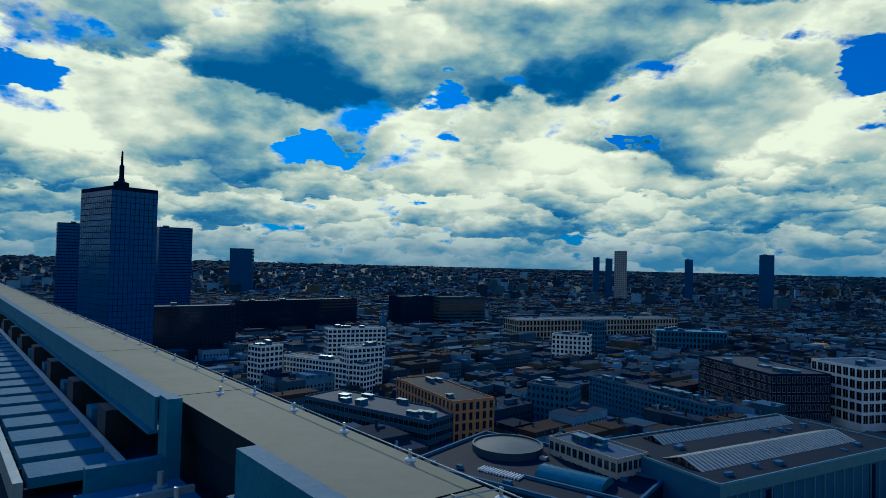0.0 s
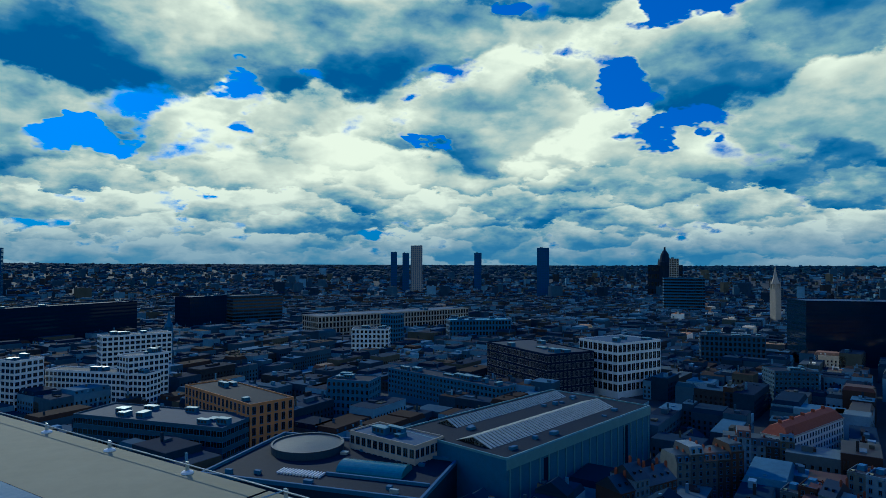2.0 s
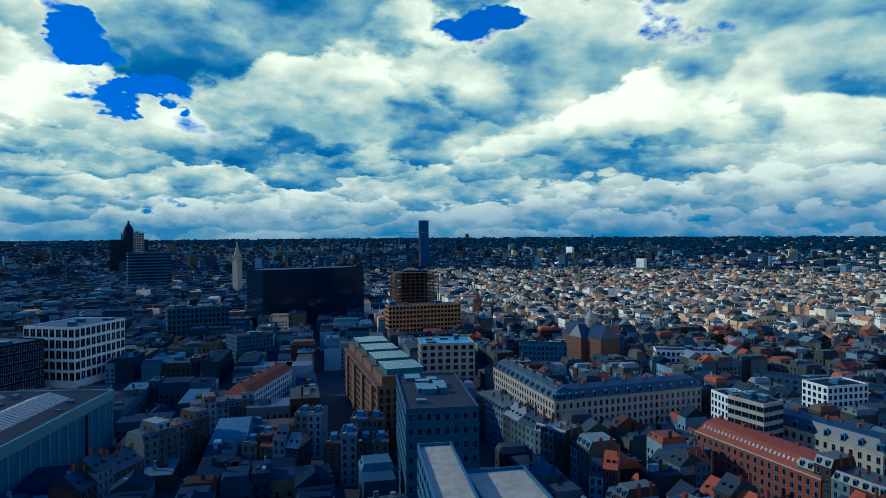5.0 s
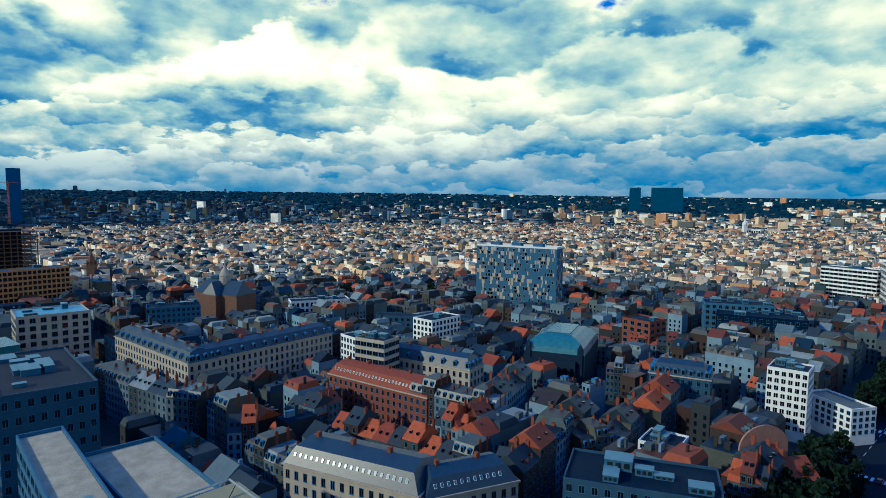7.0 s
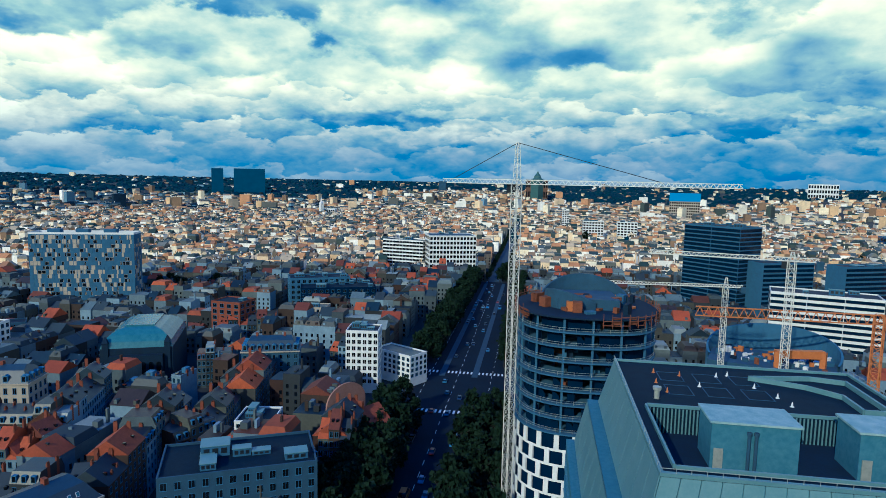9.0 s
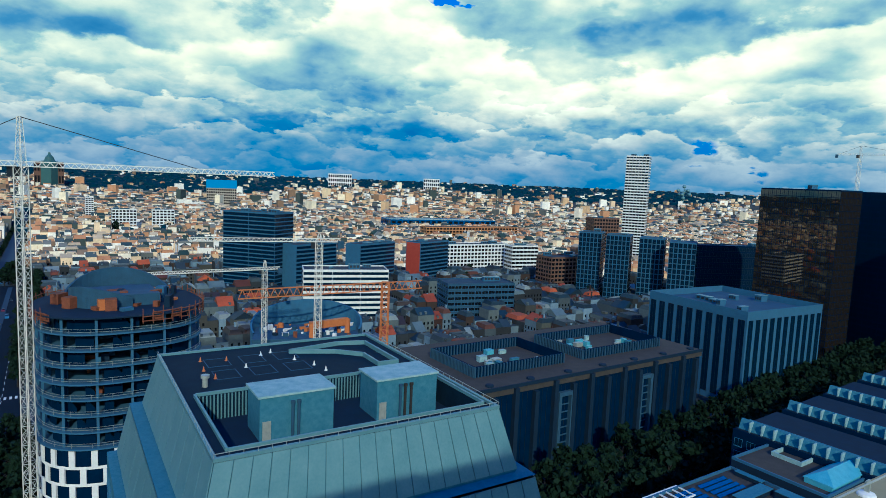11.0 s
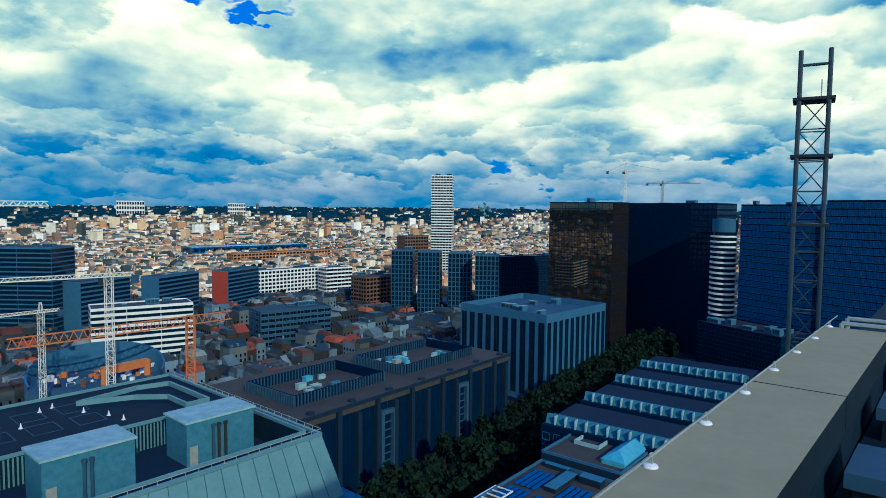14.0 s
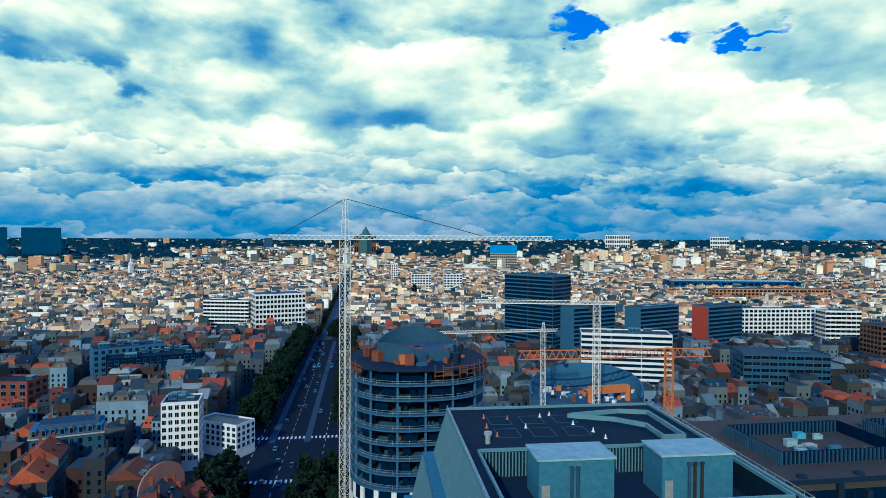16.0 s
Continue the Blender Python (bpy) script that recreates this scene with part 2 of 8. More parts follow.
SUNLIT_FAR_WALLS = tones((0.88, 0.79, 0.56), (0.92, 0.90, 0.80), (0.46, 0.26, 0.12), (0.82, 0.66, 0.40), (0.94, 0.92, 0.86), (0.10, 0.11, 0.11), (0.64, 0.46, 0.24), (0.86, 0.80, 0.64), (0.22, 0.15, 0.09), (0.90, 0.88, 0.80), (0.05, 0.07, 0.07), (0.74, 0.58, 0.36))
SHADED_SOUTH_WALLS = tones((0.087, 0.152, 0.252), (0.211, 0.342, 0.504), (0.043, 0.052, 0.070), (0.062, 0.114, 0.196), (0.298, 0.465, 0.672), (0.043, 0.081, 0.154), (0.025, 0.052, 0.105), (0.124, 0.133, 0.112))
# near wall tones darkened and blued to paint in cloud shade
SHADED_WALLS = [(q, (c[0] * 0.22, c[1] * 0.32, c[2] * 0.47)) for q, c in WALLS]
M_WALL = mat("plaster_and_brick", (0, 0, 0), (0, 0, 0), 0.9, 0.35, 0.3, "object", SHADED_WALLS, warm=True)
M_SLATE = mat("slate_roof", (0, 0, 0), (0, 0, 0), 0.45, 0.5, 0.4, "object", SLATES, warm=True)
M_TILE = mat("clay_tile_roof", (0, 0, 0), (0, 0, 0), 0.8, 0.7, 0.5, "object", TILES, warm=True)
M_FLAT = mat("roof_felt", (0, 0, 0), (0, 0, 0), 0.85, 0.25, 0.3, "object", tones((0.06, 0.06, 0.065), (0.12, 0.115, 0.11), (0.20, 0.19, 0.18), (0.09, 0.09, 0.1), (0.34, 0.33, 0.31)))
M_IWALL = mat("town_walls", (0, 0, 0), (0, 0, 0), 0.9, 0.1, 0.0, "island", SHADED_WALLS, warm=True)
M_IROOF = mat("town_roofs", (0, 0, 0), (0, 0, 0), 0.5, 0.1, 0.0, "island", SLATES, warm=True, gloss=0.3)
M_ITILE = mat("town_tile_roofs", (0, 0, 0), (0, 0, 0), 0.8, 0.1, 0.0, "island", TILES, warm=True)
M_FWALL = mat("sunlit_far_walls", (0, 0, 0), (0, 0, 0), 0.9, 0.05, 0.0, "island", SUNLIT_FAR_WALLS, warm=True, shade_factor=1.0)
M_FROOF = mat("sunlit_far_roofs", (0, 0, 0), (0, 0, 0), 0.85, 0.05, 0.0, "island", SUNLIT_FAR_ROOFS, warm=True, shade_factor=1.0)
M_DWALL = mat("south_shaded_walls", (0, 0, 0), (0, 0, 0), 0.95, 0.05, 0.0, "island", SHADED_SOUTH_WALLS, warm=True, gloss=0.1)
M_DROOF = mat("south_shaded_grey_roofs", (0, 0, 0), (0, 0, 0), 0.95, 0.05, 0.0, "island", SHADED_GREY_ROOFS, warm=True, gloss=0.1)
M_GLASS = mat("window_glass", (0.010, 0.014, 0.020), (0.022, 0.028, 0.036), 0.10, 0.8, 0.0, gloss=0.6)
M_DGLASS = mat("tinted_glass", (0.004, 0.018, 0.055), (0.008, 0.028, 0.075), 0.10, 0.2, 0.01, gloss=0.35, metal=0.1, warm=True)
M_BGLASS = mat("blue_glass", (0.008, 0.090, 0.330), (0.013, 0.120, 0.410), 0.18, 0.2, 0.02, gloss=0.3, metal=0.08, warm=True)
M_BRONZE = mat("bronze_mirror_glass", (0.20, 0.17, 0.12), (0.24, 0.20, 0.14), 0.02, 0.2, 0.0, gloss=0.8, metal=0.9, warm=True)
M_SKYLIT = mat("weathered_roof_glazing", (0.24, 0.27, 0.24), (0.42, 0.44, 0.38), 0.8, 0.5, 0.2, warm=True, shade_factor=0.95)
M_FRAME = mat("window_frame_paint", (0.55, 0.54, 0.51), (0.66, 0.65, 0.62), 0.6, 1.0, 0.0)
M_DFRAME = mat("dark_frame", (0.030, 0.031, 0.034), (0.05, 0.05, 0.055), 0.5, 1.0, 0.0)
M_WHITE = mat("white_render", (0.60, 0.62, 0.64), (0.74, 0.76, 0.77), 0.85, 0.3, 0.2, warm=True, shade_factor=0.95)
M_CREAM = mat("cream_stone", (0.44, 0.40, 0.33), (0.58, 0.53, 0.44), 0.88, 0.3, 0.3, warm=True)
M_OCHRE = mat("ochre_render", (0.30, 0.15, 0.045), (0.40, 0.20, 0.065), 0.88, 0.3, 0.3, warm=True, shade_factor=0.95)
M_BROWN = mat("brown_stone", (0.22, 0.125, 0.07), (0.31, 0.18, 0.11), 0.88, 0.3, 0.3)
M_BRICK = mat("red_brick", (0.22, 0.07, 0.035), (0.32, 0.10, 0.05), 0.9, 0.6, 0.4)
M_CONC = mat("concrete", (0.22, 0.215, 0.205), (0.34, 0.33, 0.315), 0.9, 0.4, 0.4)
M_LCONC = mat("pale_concrete", (0.40, 0.40, 0.385), (0.53, 0.525, 0.50), 0.88, 0.4, 0.3)
M_DARK = mat("dark_cladding", (0.003, 0.014, 0.055), (0.006, 0.024, 0.080), 0.75, 0.3, 0.1, gloss=0.02, warm=True)
M_DSTONE = mat("dark_stone", (0.055, 0.062, 0.075), (0.09, 0.098, 0.115), 0.85, 0.3, 0.2, gloss=0.2)
M_ASPH = mat("asphalt", (0.034, 0.038, 0.046), (0.056, 0.060, 0.070), 0.95, 0.08, 0.2, gloss=0.15)
M_GROUND = mat("city_ground", (0.016, 0.024, 0.034), (0.034, 0.044, 0.055), 0.92, 0.02, 0.1, warm=True)
M_PAVE = mat("paving", (0.17, 0.165, 0.155), (0.24, 0.235, 0.22), 0.9, 0.2, 0.2)
M_LEAF = mat("foliage", (0.004, 0.013, 0.010), (0.014, 0.034, 0.016), 0.8, 0.5, 0.0, warm=True, gloss=0.15, shade_factor=0.75)
# distance haze painted as blue into the far leaf colour
M_FLEAF = mat("hazy_far_foliage", (0.004, 0.024, 0.050), (0.009, 0.036, 0.066), 0.95, 0.02, 0.0, warm=True, gloss=0.1, shade_factor=0.95)
M_BARK = mat("bark", (0.05, 0.038, 0.028), (0.10, 0.08, 0.06), 0.95, 2.0, 0.5)
M_CAP = mat("coated_metal_cap", (0.205, 0.195, 0.120), (0.255, 0.240, 0.150), 0.80, 0.8, 0.06, gloss=0.12, warm=True, shade_factor=1.15)
# side faces of the cap sheets, much darker than their tops
M_CAPSIDE = mat("dark_cap_side", (0.030, 0.032, 0.034), (0.060, 0.062, 0.062), 0.7, 1.5, 0.15, gloss=0.2)
M_ZINC = mat("zinc_cladding", (0.15, 0.30, 0.38), (0.22, 0.38, 0.46), 0.45, 0.4, 0.08, metal=0.1, warm=True, shade_factor=0.66)
M_PALE = mat("weathered_pale_roof_sheet", (0.20, 0.36, 0.42), (0.42, 0.56, 0.60), 0.7, 0.9, 0.1, warm=True, shade_factor=0.8)
M_GALV = mat("galvanised_steel", (0.30, 0.34, 0.34), (0.46, 0.50, 0.48), 0.42, 2.2, 0.12, metal=0.4, warm=True, shade_factor=0.95)
M_MAST = mat("dark_mast_steel", (0.020, 0.045, 0.090), (0.035, 0.070, 0.125), 0.5, 1.2, 0.1, warm=True)
M_BSTEEL = mat("blue_grey_painted_steel", (0.060, 0.185, 0.320), (0.12, 0.27, 0.41), 0.75, 1.6, 0.25, gloss=0.2, warm=True, shade_factor=0.66)
M_MEMB = mat("bitumen_membrane", (0.003, 0.014, 0.040), (0.009, 0.028, 0.062), 0.8, 0.7, 0.3, gloss=0.15, warm=True)
M_ORANGE = mat("orange_steel", (0.34, 0.115, 0.015), (0.44, 0.16, 0.028), 0.55, 1.0, 0.1, warm=True, shade_factor=0.95)
M_RUST = mat("rusty_formwork", (0.15, 0.048, 0.018), (0.27, 0.09, 0.032), 0.85, 0.8, 0.3, warm=True)
M_CRANE = mat("pale_crane_paint", (0.66, 0.66, 0.60), (0.80, 0.80, 0.74), 0.5, 1.0, 0.05, warm=True, shade_factor=0.85)
M_BLUE = mat("blue_sheeting", (0.01, 0.16, 0.50), (0.03, 0.24, 0.62), 0.6, 0.8, 0.1, warm=True, shade_factor=0.95)
M_TEAL = mat("blue_glass_roof", (0.05, 0.17, 0.25), (0.10, 0.25, 0.34), 0.25, 0.5, 0.05, warm=True)
M_RED = mat("red_panel", (0.36, 0.045, 0.02), (0.45, 0.07, 0.03), 0.7, 0.5, 0.1, warm=True, shade_factor=0.6)
M_GRAVEL = mat("gravel_roof", (0.26, 0.235, 0.165), (0.46, 0.42, 0.30), 0.95, 0.35, 0.4, warm=True, shade_factor=1.0)
M_COPPER = mat("verdigris_copper", (0.10, 0.24, 0.21), (0.17, 0.34, 0.29), 0.7, 0.5, 0.1)
M_BSLATE = mat("blue_slate", (0.022, 0.050, 0.095), (0.040, 0.075, 0.130), 0.42, 0.6, 0.4, warm=True)

M_BROOF = mat("brown_roof_gravel", (0.036, 0.036, 0.040), (0.066, 0.062, 0.060), 0.92, 0.4, 0.3, warm=True)
M_SHEET = mat("pale_blue_metal_roof", (0.10, 0.30, 0.44), (0.16, 0.40, 0.54), 0.45, 0.6, 0.1, warm=True, shade_factor=0.95)
# blue of distance haze painted into the colour of skyline slabs
M_HAZY = mat("haze_blue_slab", (0.010, 0.050, 0.125), (0.016, 0.070, 0.165), 0.9, 0.05, 0.0, warm=True, gloss=0.1, shade_factor=1.0)
M_PINK = mat("pink_render", (0.36, 0.20, 0.15), (0.46, 0.27, 0.21), 0.9, 0.4, 0.2, warm=True)

# ---- mesh tools ----


class Build:
    """Collects boxes and faces with a material number each."""

    def __init__(self):
        self.v, self.f, self.m = [], [], []

    def face(self, pts, k=0):
        i = len(self.v)
        self.v.extend(pts)
        self.f.append(tuple(range(i, i + len(pts))))
        self.m.append(k)

    def box(self, x0, y0, z0, x1, y1, z1, k=0, top=None, bottom=False, m=None):
        i = len(self.v)
        pts = [(x0, y0, z0), (x1, y0, z0), (x1, y1, z0), (x0, y1, z0), (x0, y0, z1), (x1, y0, z1), (x1, y1, z1), (x0, y1, z1)]
        if m is not None:
            pts = [tuple(m @ Vector(q)) for q in pts]
        self.v.extend(pts)
        fs = [(0, 1, 5, 4), (1, 2, 6, 5), (2, 3, 7, 6), (3, 0, 4, 7)]
        self.f.extend(tuple(i + a for a in q) for q in fs)
        self.m.extend([k] * 4)
        self.f.append((i + 4, i + 5, i + 6, i + 7))
        self.m.append(k if top is None else top)
        if bottom:
            self.f.append((i + 3, i + 2, i + 1, i))
            self.m.append(k)

    def bar(self, a, b, r=0.05, k=0, sides=4):
        a, b = Vector(a), Vector(b)
        q = (b - a).to_track_quat("Z", "Y")
        i = len(self.v)
        for p in (a, b):
            for s in range(sides):
                w = 2 * math.pi * (s + 0.5) / sides
                self.v.append(tuple(p + q @ Vector((math.cos(w) * r, math.sin(w) * r, 0))))
        for s in range(sides):
            n = (s + 1) % sides
            self.f.append((i + s, i + n, i + sides + n, i + sides + s))
            self.m.append(k)
        self.f.append(tuple(i + sides + s for s in range(sides)))
        self.f.append(tuple(i + sides - 1 - s for s in range(sides)))
        self.m.extend([k, k])

    def lathe(self, profile, sides=24, k=0, cx=0.0, cy=0.0, turn=360.0):
        i, n = len(self.v), len(profile)
        full = turn >= 360
        cols = sides if full else sides + 1
        for s in range(cols):
            w = radians(turn) * s / sides
            self.v.extend((cx + r * math.cos(w), cy + r * math.sin(w), z) for r, z in profile)
        for s in range(sides):
            a, b = i + s * n, i + ((s + 1) % cols) * n
            for j in range(n - 1):
                self.f.append((a + j, b + j, b + j + 1, a + j + 1))
                self.m.append(k)

    def gable(self, x0, y0, x1, y1, z, h, k=0, wall=None, over=0.3, along="x", hip=0.0):
        """A pitched roof with its ridge along x (or y), and the gable walls under it."""
        if along == "y":
            sub = Build()
            sub.gable(y0, x0, y1, x1, z, h, k, wall, over, "x", hip)
            i = len(self.v)
            self.v.extend((q[1], q[0], q[2]) for q in sub.v)
            self.f.extend(tuple(i + a for a in reversed(q)) for q in sub.f)
            self.m.extend(sub.m)
            return
        ym = (y0 + y1) / 2
        e = over * h / ((y1 - y0) / 2)
        a0, a1, b0, b1 = (x0 - over * 0.3, y0 - over, z - e), (x1 + over * 0.3, y0 - over, z - e), (x0 - over * 0.3, y1 + over, z - e), (x1 + over * 0.3, y1 + over, z - e)
        r0, r1 = (x0 - over * 0.3 + hip, ym, z + h), (x1 + over * 0.3 - hip, ym, z + h)
        i = len(self.v)
        self.v.extend([a0, a1, r1, r0, b0, b1])
        self.f.extend([(i, i + 1, i + 2, i + 3), (i + 5, i + 4, i + 3, i + 2)])
        self.m.extend([k, k])
        self.f.extend([(i + 4, i, i + 3), (i + 1, i + 5, i + 2)])
        self.m.extend([k if hip or wall is None else wall] * 2)

    def mesh(self, name, mats, smooth=False):
        me = bpy.data.meshes.new(name)
        me.from_pydata(self.v, [], self.f)
        for m in mats:
            me.materials.append(m)
        if len(mats) > 1:
            me.polygons.foreach_set("material_index", self.m)
        if smooth:
            me.polygons.foreach_set("use_smooth", [True] * len(self.f))
        return me


def part(name, build, mats, parent, label="", m=None, smooth=False):
    """One mesh object under a thing or a part; build may be a ready mesh."""
    me = build if isinstance(build, bpy.types.Mesh) else build.mesh(name, mats, smooth)
    ob = new(name, me)
    ob.parent = parent
    if m is not None:
        ob.matrix_local = m
    if label:
        ob["label"] = label
    return ob


def thing(name, label, category, m, group="", kind=""):
    ob = new(name)
    ob.matrix_world = m
    ob.empty_display_size = 0.5
    return tagged(ob, label, category, group, kind)


def solid(name, build, mats, label, category, m=None, group="", kind="", smooth=False):
    ob = new(name, build.mesh(name, mats, smooth))
    if m is not None:
        ob.matrix_world = m
    return tagged(ob, label, category, group, kind)


def rise(x, y):
    """Height of the land: flat round the tower, then climbing to wooded hills."""
    r = math.hypot(x, y)
    k = min(max((r - 2300) / 2500, 0), 1)
    return 88 * k * k * (3 - 2 * k) * (0.93 + 0.07 * math.sin(math.atan2(y, x) * 3 + 0.7))


ROWS = {}


def window_row(length, n, w, h, frame_m, glass_m, proud=0.07, sill=True):
    """A storey's windows side by side: frames with panes set back, sharing one mesh between alike storeys."""
    key = (round(length, 1), n, round(w, 2), round(h, 2), frame_m.name, glass_m.name)
    if key not in ROWS:
        b = Build()
        step = length / n
        for i in range(n):
            c = (i + 0.5) * step
            x0, x1 = c - w / 2, c + w / 2
            t = min(0.10, w * 0.08)
            b.box(x0, -proud, 0, x0 + t, 0, h, 0)
            b.box(x1 - t, -proud, 0, x1, 0, h, 0)
            b.box(x0 + t, -proud, h - t, x1 - t, 0, h, 0, bottom=True)
            b.box(x0 - (0.08 if sill else 0), -proud * 1.8, -0.08, x1 + (0.08 if sill else 0), 0, t, 0, bottom=True)
            if w > 0.9:
                b.box(c - t / 3, -proud * 0.8, t, c + t / 3, 0, h - t, 0)
            b.face([(x0 + t, -0.02, t), (x1 - t, -0.02, t), (x1 - t, -0.02, h - t), (x0 + t, -0.02, h - t)], 1)
        ROWS[key] = b.mesh("window_row", [frame_m, glass_m])
    return ROWS[key]


TAKEN = []


def claim(m, x0, y0, x1, y1, margin=3.0):
    """Keeps the ground under a placed building free of houses."""
    TAKEN.append((m.inverted(), x0 - margin, y0 - margin, x1 + margin, y1 + margin))


def is_free(x, y, r=5.0):
    for inv, x0, y0, x1, y1 in TAKEN:
        q = inv @ Vector((x, y, 0))
        if x0 - r < q.x < x1 + r and y0 - r < q.y < y1 + r:
            return False
    return True


def facing(ax, ay, bx, by, z=None):
    """Pose of a building whose front runs from a to b, seen with a at its left end."""
    return pose(ax, ay, rise(ax, ay) if z is None else z, 0, 0, math.degrees(math.atan2(by - ay, bx - ax)))


def sides_of(length, depth):
    return {"front": (pose(0, 0, 0), length), "right": (pose(length, 0, 0, 0, 0, 90), depth), "back": (pose(length, depth, 0, 0, 0, 180), length), "left": (pose(0, depth, 0, 0, 0, -90), depth)}


def office(name, label, category, a, b, top, depth, floors, pitch, wall, frame_m=None, glass_m=None, win=(0.7, 0.6), roof=None, lip=0.7, sides=("front", "left", "right"), ground=4.0, clutter=3, fins=0.0, group="", seed=1):
    """A block with a parapet, a roof deck, storeys of windows on its sides, and plant boxes on the roof."""
    m = facing(*a, *b)
    z = top - m.translation.z
    length = math.hypot(b[0] - a[0], b[1] - a[1])
    claim(m, 0, 0, length, depth)
    ob = thing(name, label, category, m, group)
    body = Build()
    body.box(0, 0, -6, length, depth, z - lip)
    for x0, y0, x1, y1 in ((0, 0, length, 0.4), (0, depth - 0.4, length, depth), (0, 0.4, 0.4, depth - 0.4), (length - 0.4, 0.4, length, depth - 0.4)):
        body.box(x0, y0, z - lip, x1, y1, z)
    far = math.hypot(*a) > 560
    fh = (z - lip - ground) / floors
    if far:
        for side in sides:
            f, run = sides_of(length, depth)[side]
            n = max(1, round(run / pitch))
            w, h = run / n * win[0], fh * win[1]
            for k in range(floors):
                for c in range(n):
                    x0, z0 = run * (c + 0.5) / n - w / 2, ground + k * fh + fh * (1 - win[1]) / 2
                    body.face([tuple(f @ Vector(q)) for q in ((x0, -0.06, z0), (x0 + w, -0.06, z0), (x0 + w, -0.06, z0 + h), (x0, -0.06, z0 + h))], 1)
    part("wall", body, [wall, glass_m or M_GLASS], ob)
    deck = Build()
    deck.box(0.45, 0.45, z - lip - 0.2, length - 0.45, depth - 0.45, z - lip + 0.05)
    part("roof", deck, [roof or M_FLAT], ob)
    for side in sides:
        f, run = sides_of(length, depth)[side]
        n = max(1, round(run / pitch))
        if far:
            continue
        single = math.hypot(*a) < 172 and win[0] < 0.75
        one = window_row(run / n, 1, run / n * win[0], fh * win[1], frame_m or M_FRAME, glass_m or M_GLASS, sill=False) if single else None
        me = None if single else window_row(run, n, run / n * win[0], fh * win[1], frame_m or M_FRAME, glass_m or M_GLASS, sill=False)
        for k in range(floors):
            zz = ground + k * fh + fh * (1 - win[1]) / 2
            if single:
                for c in range(n):
                    part("window", one, None, ob, m=f @ pose(run * c / n, 0, zz))
            else:
                part("window_band", me, None, ob, m=f @ pose(0, 0, zz))
        if fins:
            fb = Build()
            fb.box(-fins / 2, -fins * 0.9, 0, fins / 2, 0, z + 0.2)
            fm = fb.mesh("fin", [wall])
            for k in range(n + 1):
                part("fin", fm, None, ob, m=f @ pose(run * k / n, 0, 0))
    rng = random.Random(seed + int(abs(a[0]) * 7 + abs(a[1])))
    for k in range(clutter):
        w, d, h = rng.uniform(2, min(9, length * 0.3)), rng.uniform(2, min(6, depth * 0.4)), rng.uniform(1.0, 3.2)
        x, y = rng.uniform(1.5, max(1.6, length - w - 1.5)), rng.uniform(1.5, max(1.6, depth - d - 1.5))
        c = Build()
        c.box(x, y, z - lip, x + w, y + d, z - lip + h)
        c.box(x - 0.15, y - 0.15, z - lip + h, x + w + 0.15, y + d + 0.15, z - lip + h + 0.15, 1, bottom=True)
        for q in range(3):
            c.box(x + w * (0.1 + 0.3 * q), y - 0.06, z - lip + h * 0.3, x + w * (0.3 + 0.3 * q), y, z - lip + h * 0.8, 2)
        part("roof_plant", c, [M_LCONC, M_ZINC, M_DFRAME], ob)
    return ob


# ---- the land ----


def make_ground():
    b = Build()
    rs = [0, 60, 150, 300, 600, 1000, 1200, 1400, 1700, 2000, 2300, 2600, 2900, 3200, 3500, 3800, 4100, 4400, 4700, 4950]
    n = 96
    for r in rs:
        for s in range(n):
            w = 2 * math.pi * s / n
            x, y = r * math.cos(w), r * math.sin(w)
            b.v.append((x, y, rise(x, y)))
    for i in range(len(rs) - 1):
        for s in range(n):
            q = (s + 1) % n
            b.f.append((i * n + s, (i + 1) * n + s, (i + 1) * n + q, i * n + q))
            b.m.append(0)
    return solid("ground", b, [M_GROUND], "dark paved city ground rising to low hills", "ground", kind="structure", smooth=True)


make_ground()

# ---- the tower underfoot ----
EYE = Vector((0, 0, 97))
D1 = Vector((-0.637, 0.771, 0))     # along the long parapet
D2 = Vector((-0.796, -0.605, 0))    # along the other parapet
CAP_Z = 95.5
CORNER = Vector((3.33, 0.64, 0))
M1 = Matrix(((D1.x, -D2.x, 0, CORNER.x), (D1.y, -D2.y, 0, CORNER.y), (0, 0, 1, 0), (0, 0, 0, 1)))   # x along D1, -y along D2


def own(u, v, z=0.0):
    """A place on the tower: u metres along the long parapet, v along the other, from their outer corner."""
    return CORNER + D1 * u + D2 * v + Vector((0, 0, z))


def slab_uv(b, u0, v0, z0, u1, v1, z1, k=0, top=None, bottom=True):
    i = len(b.v)
    for z in (z0, z1):
        for u, v in ((u0, v0), (u1, v0), (u1, v1), (u0, v1)):
            b.v.append(tuple(own(u, v, z)))
    for q in ((1, 0, 4, 5), (2, 1, 5, 6), (3, 2, 6, 7), (0, 3, 7, 4)):
        b.f.append(tuple(i + a for a in q))
        b.m.append(k)
    b.f.append((i + 7, i + 6, i + 5, i + 4))
    b.m.append(k if top is None else top)
    if bottom:
        b.f.append((i, i + 1, i + 2, i + 3))
        b.m.append(k)


TU, TV = 46.0, 28.0      # reach of the tower along D1 and D2
W1, W2 = 0.86, 0.73      # widths of the two caps
DECK_Z = CAP_Z - 0.75


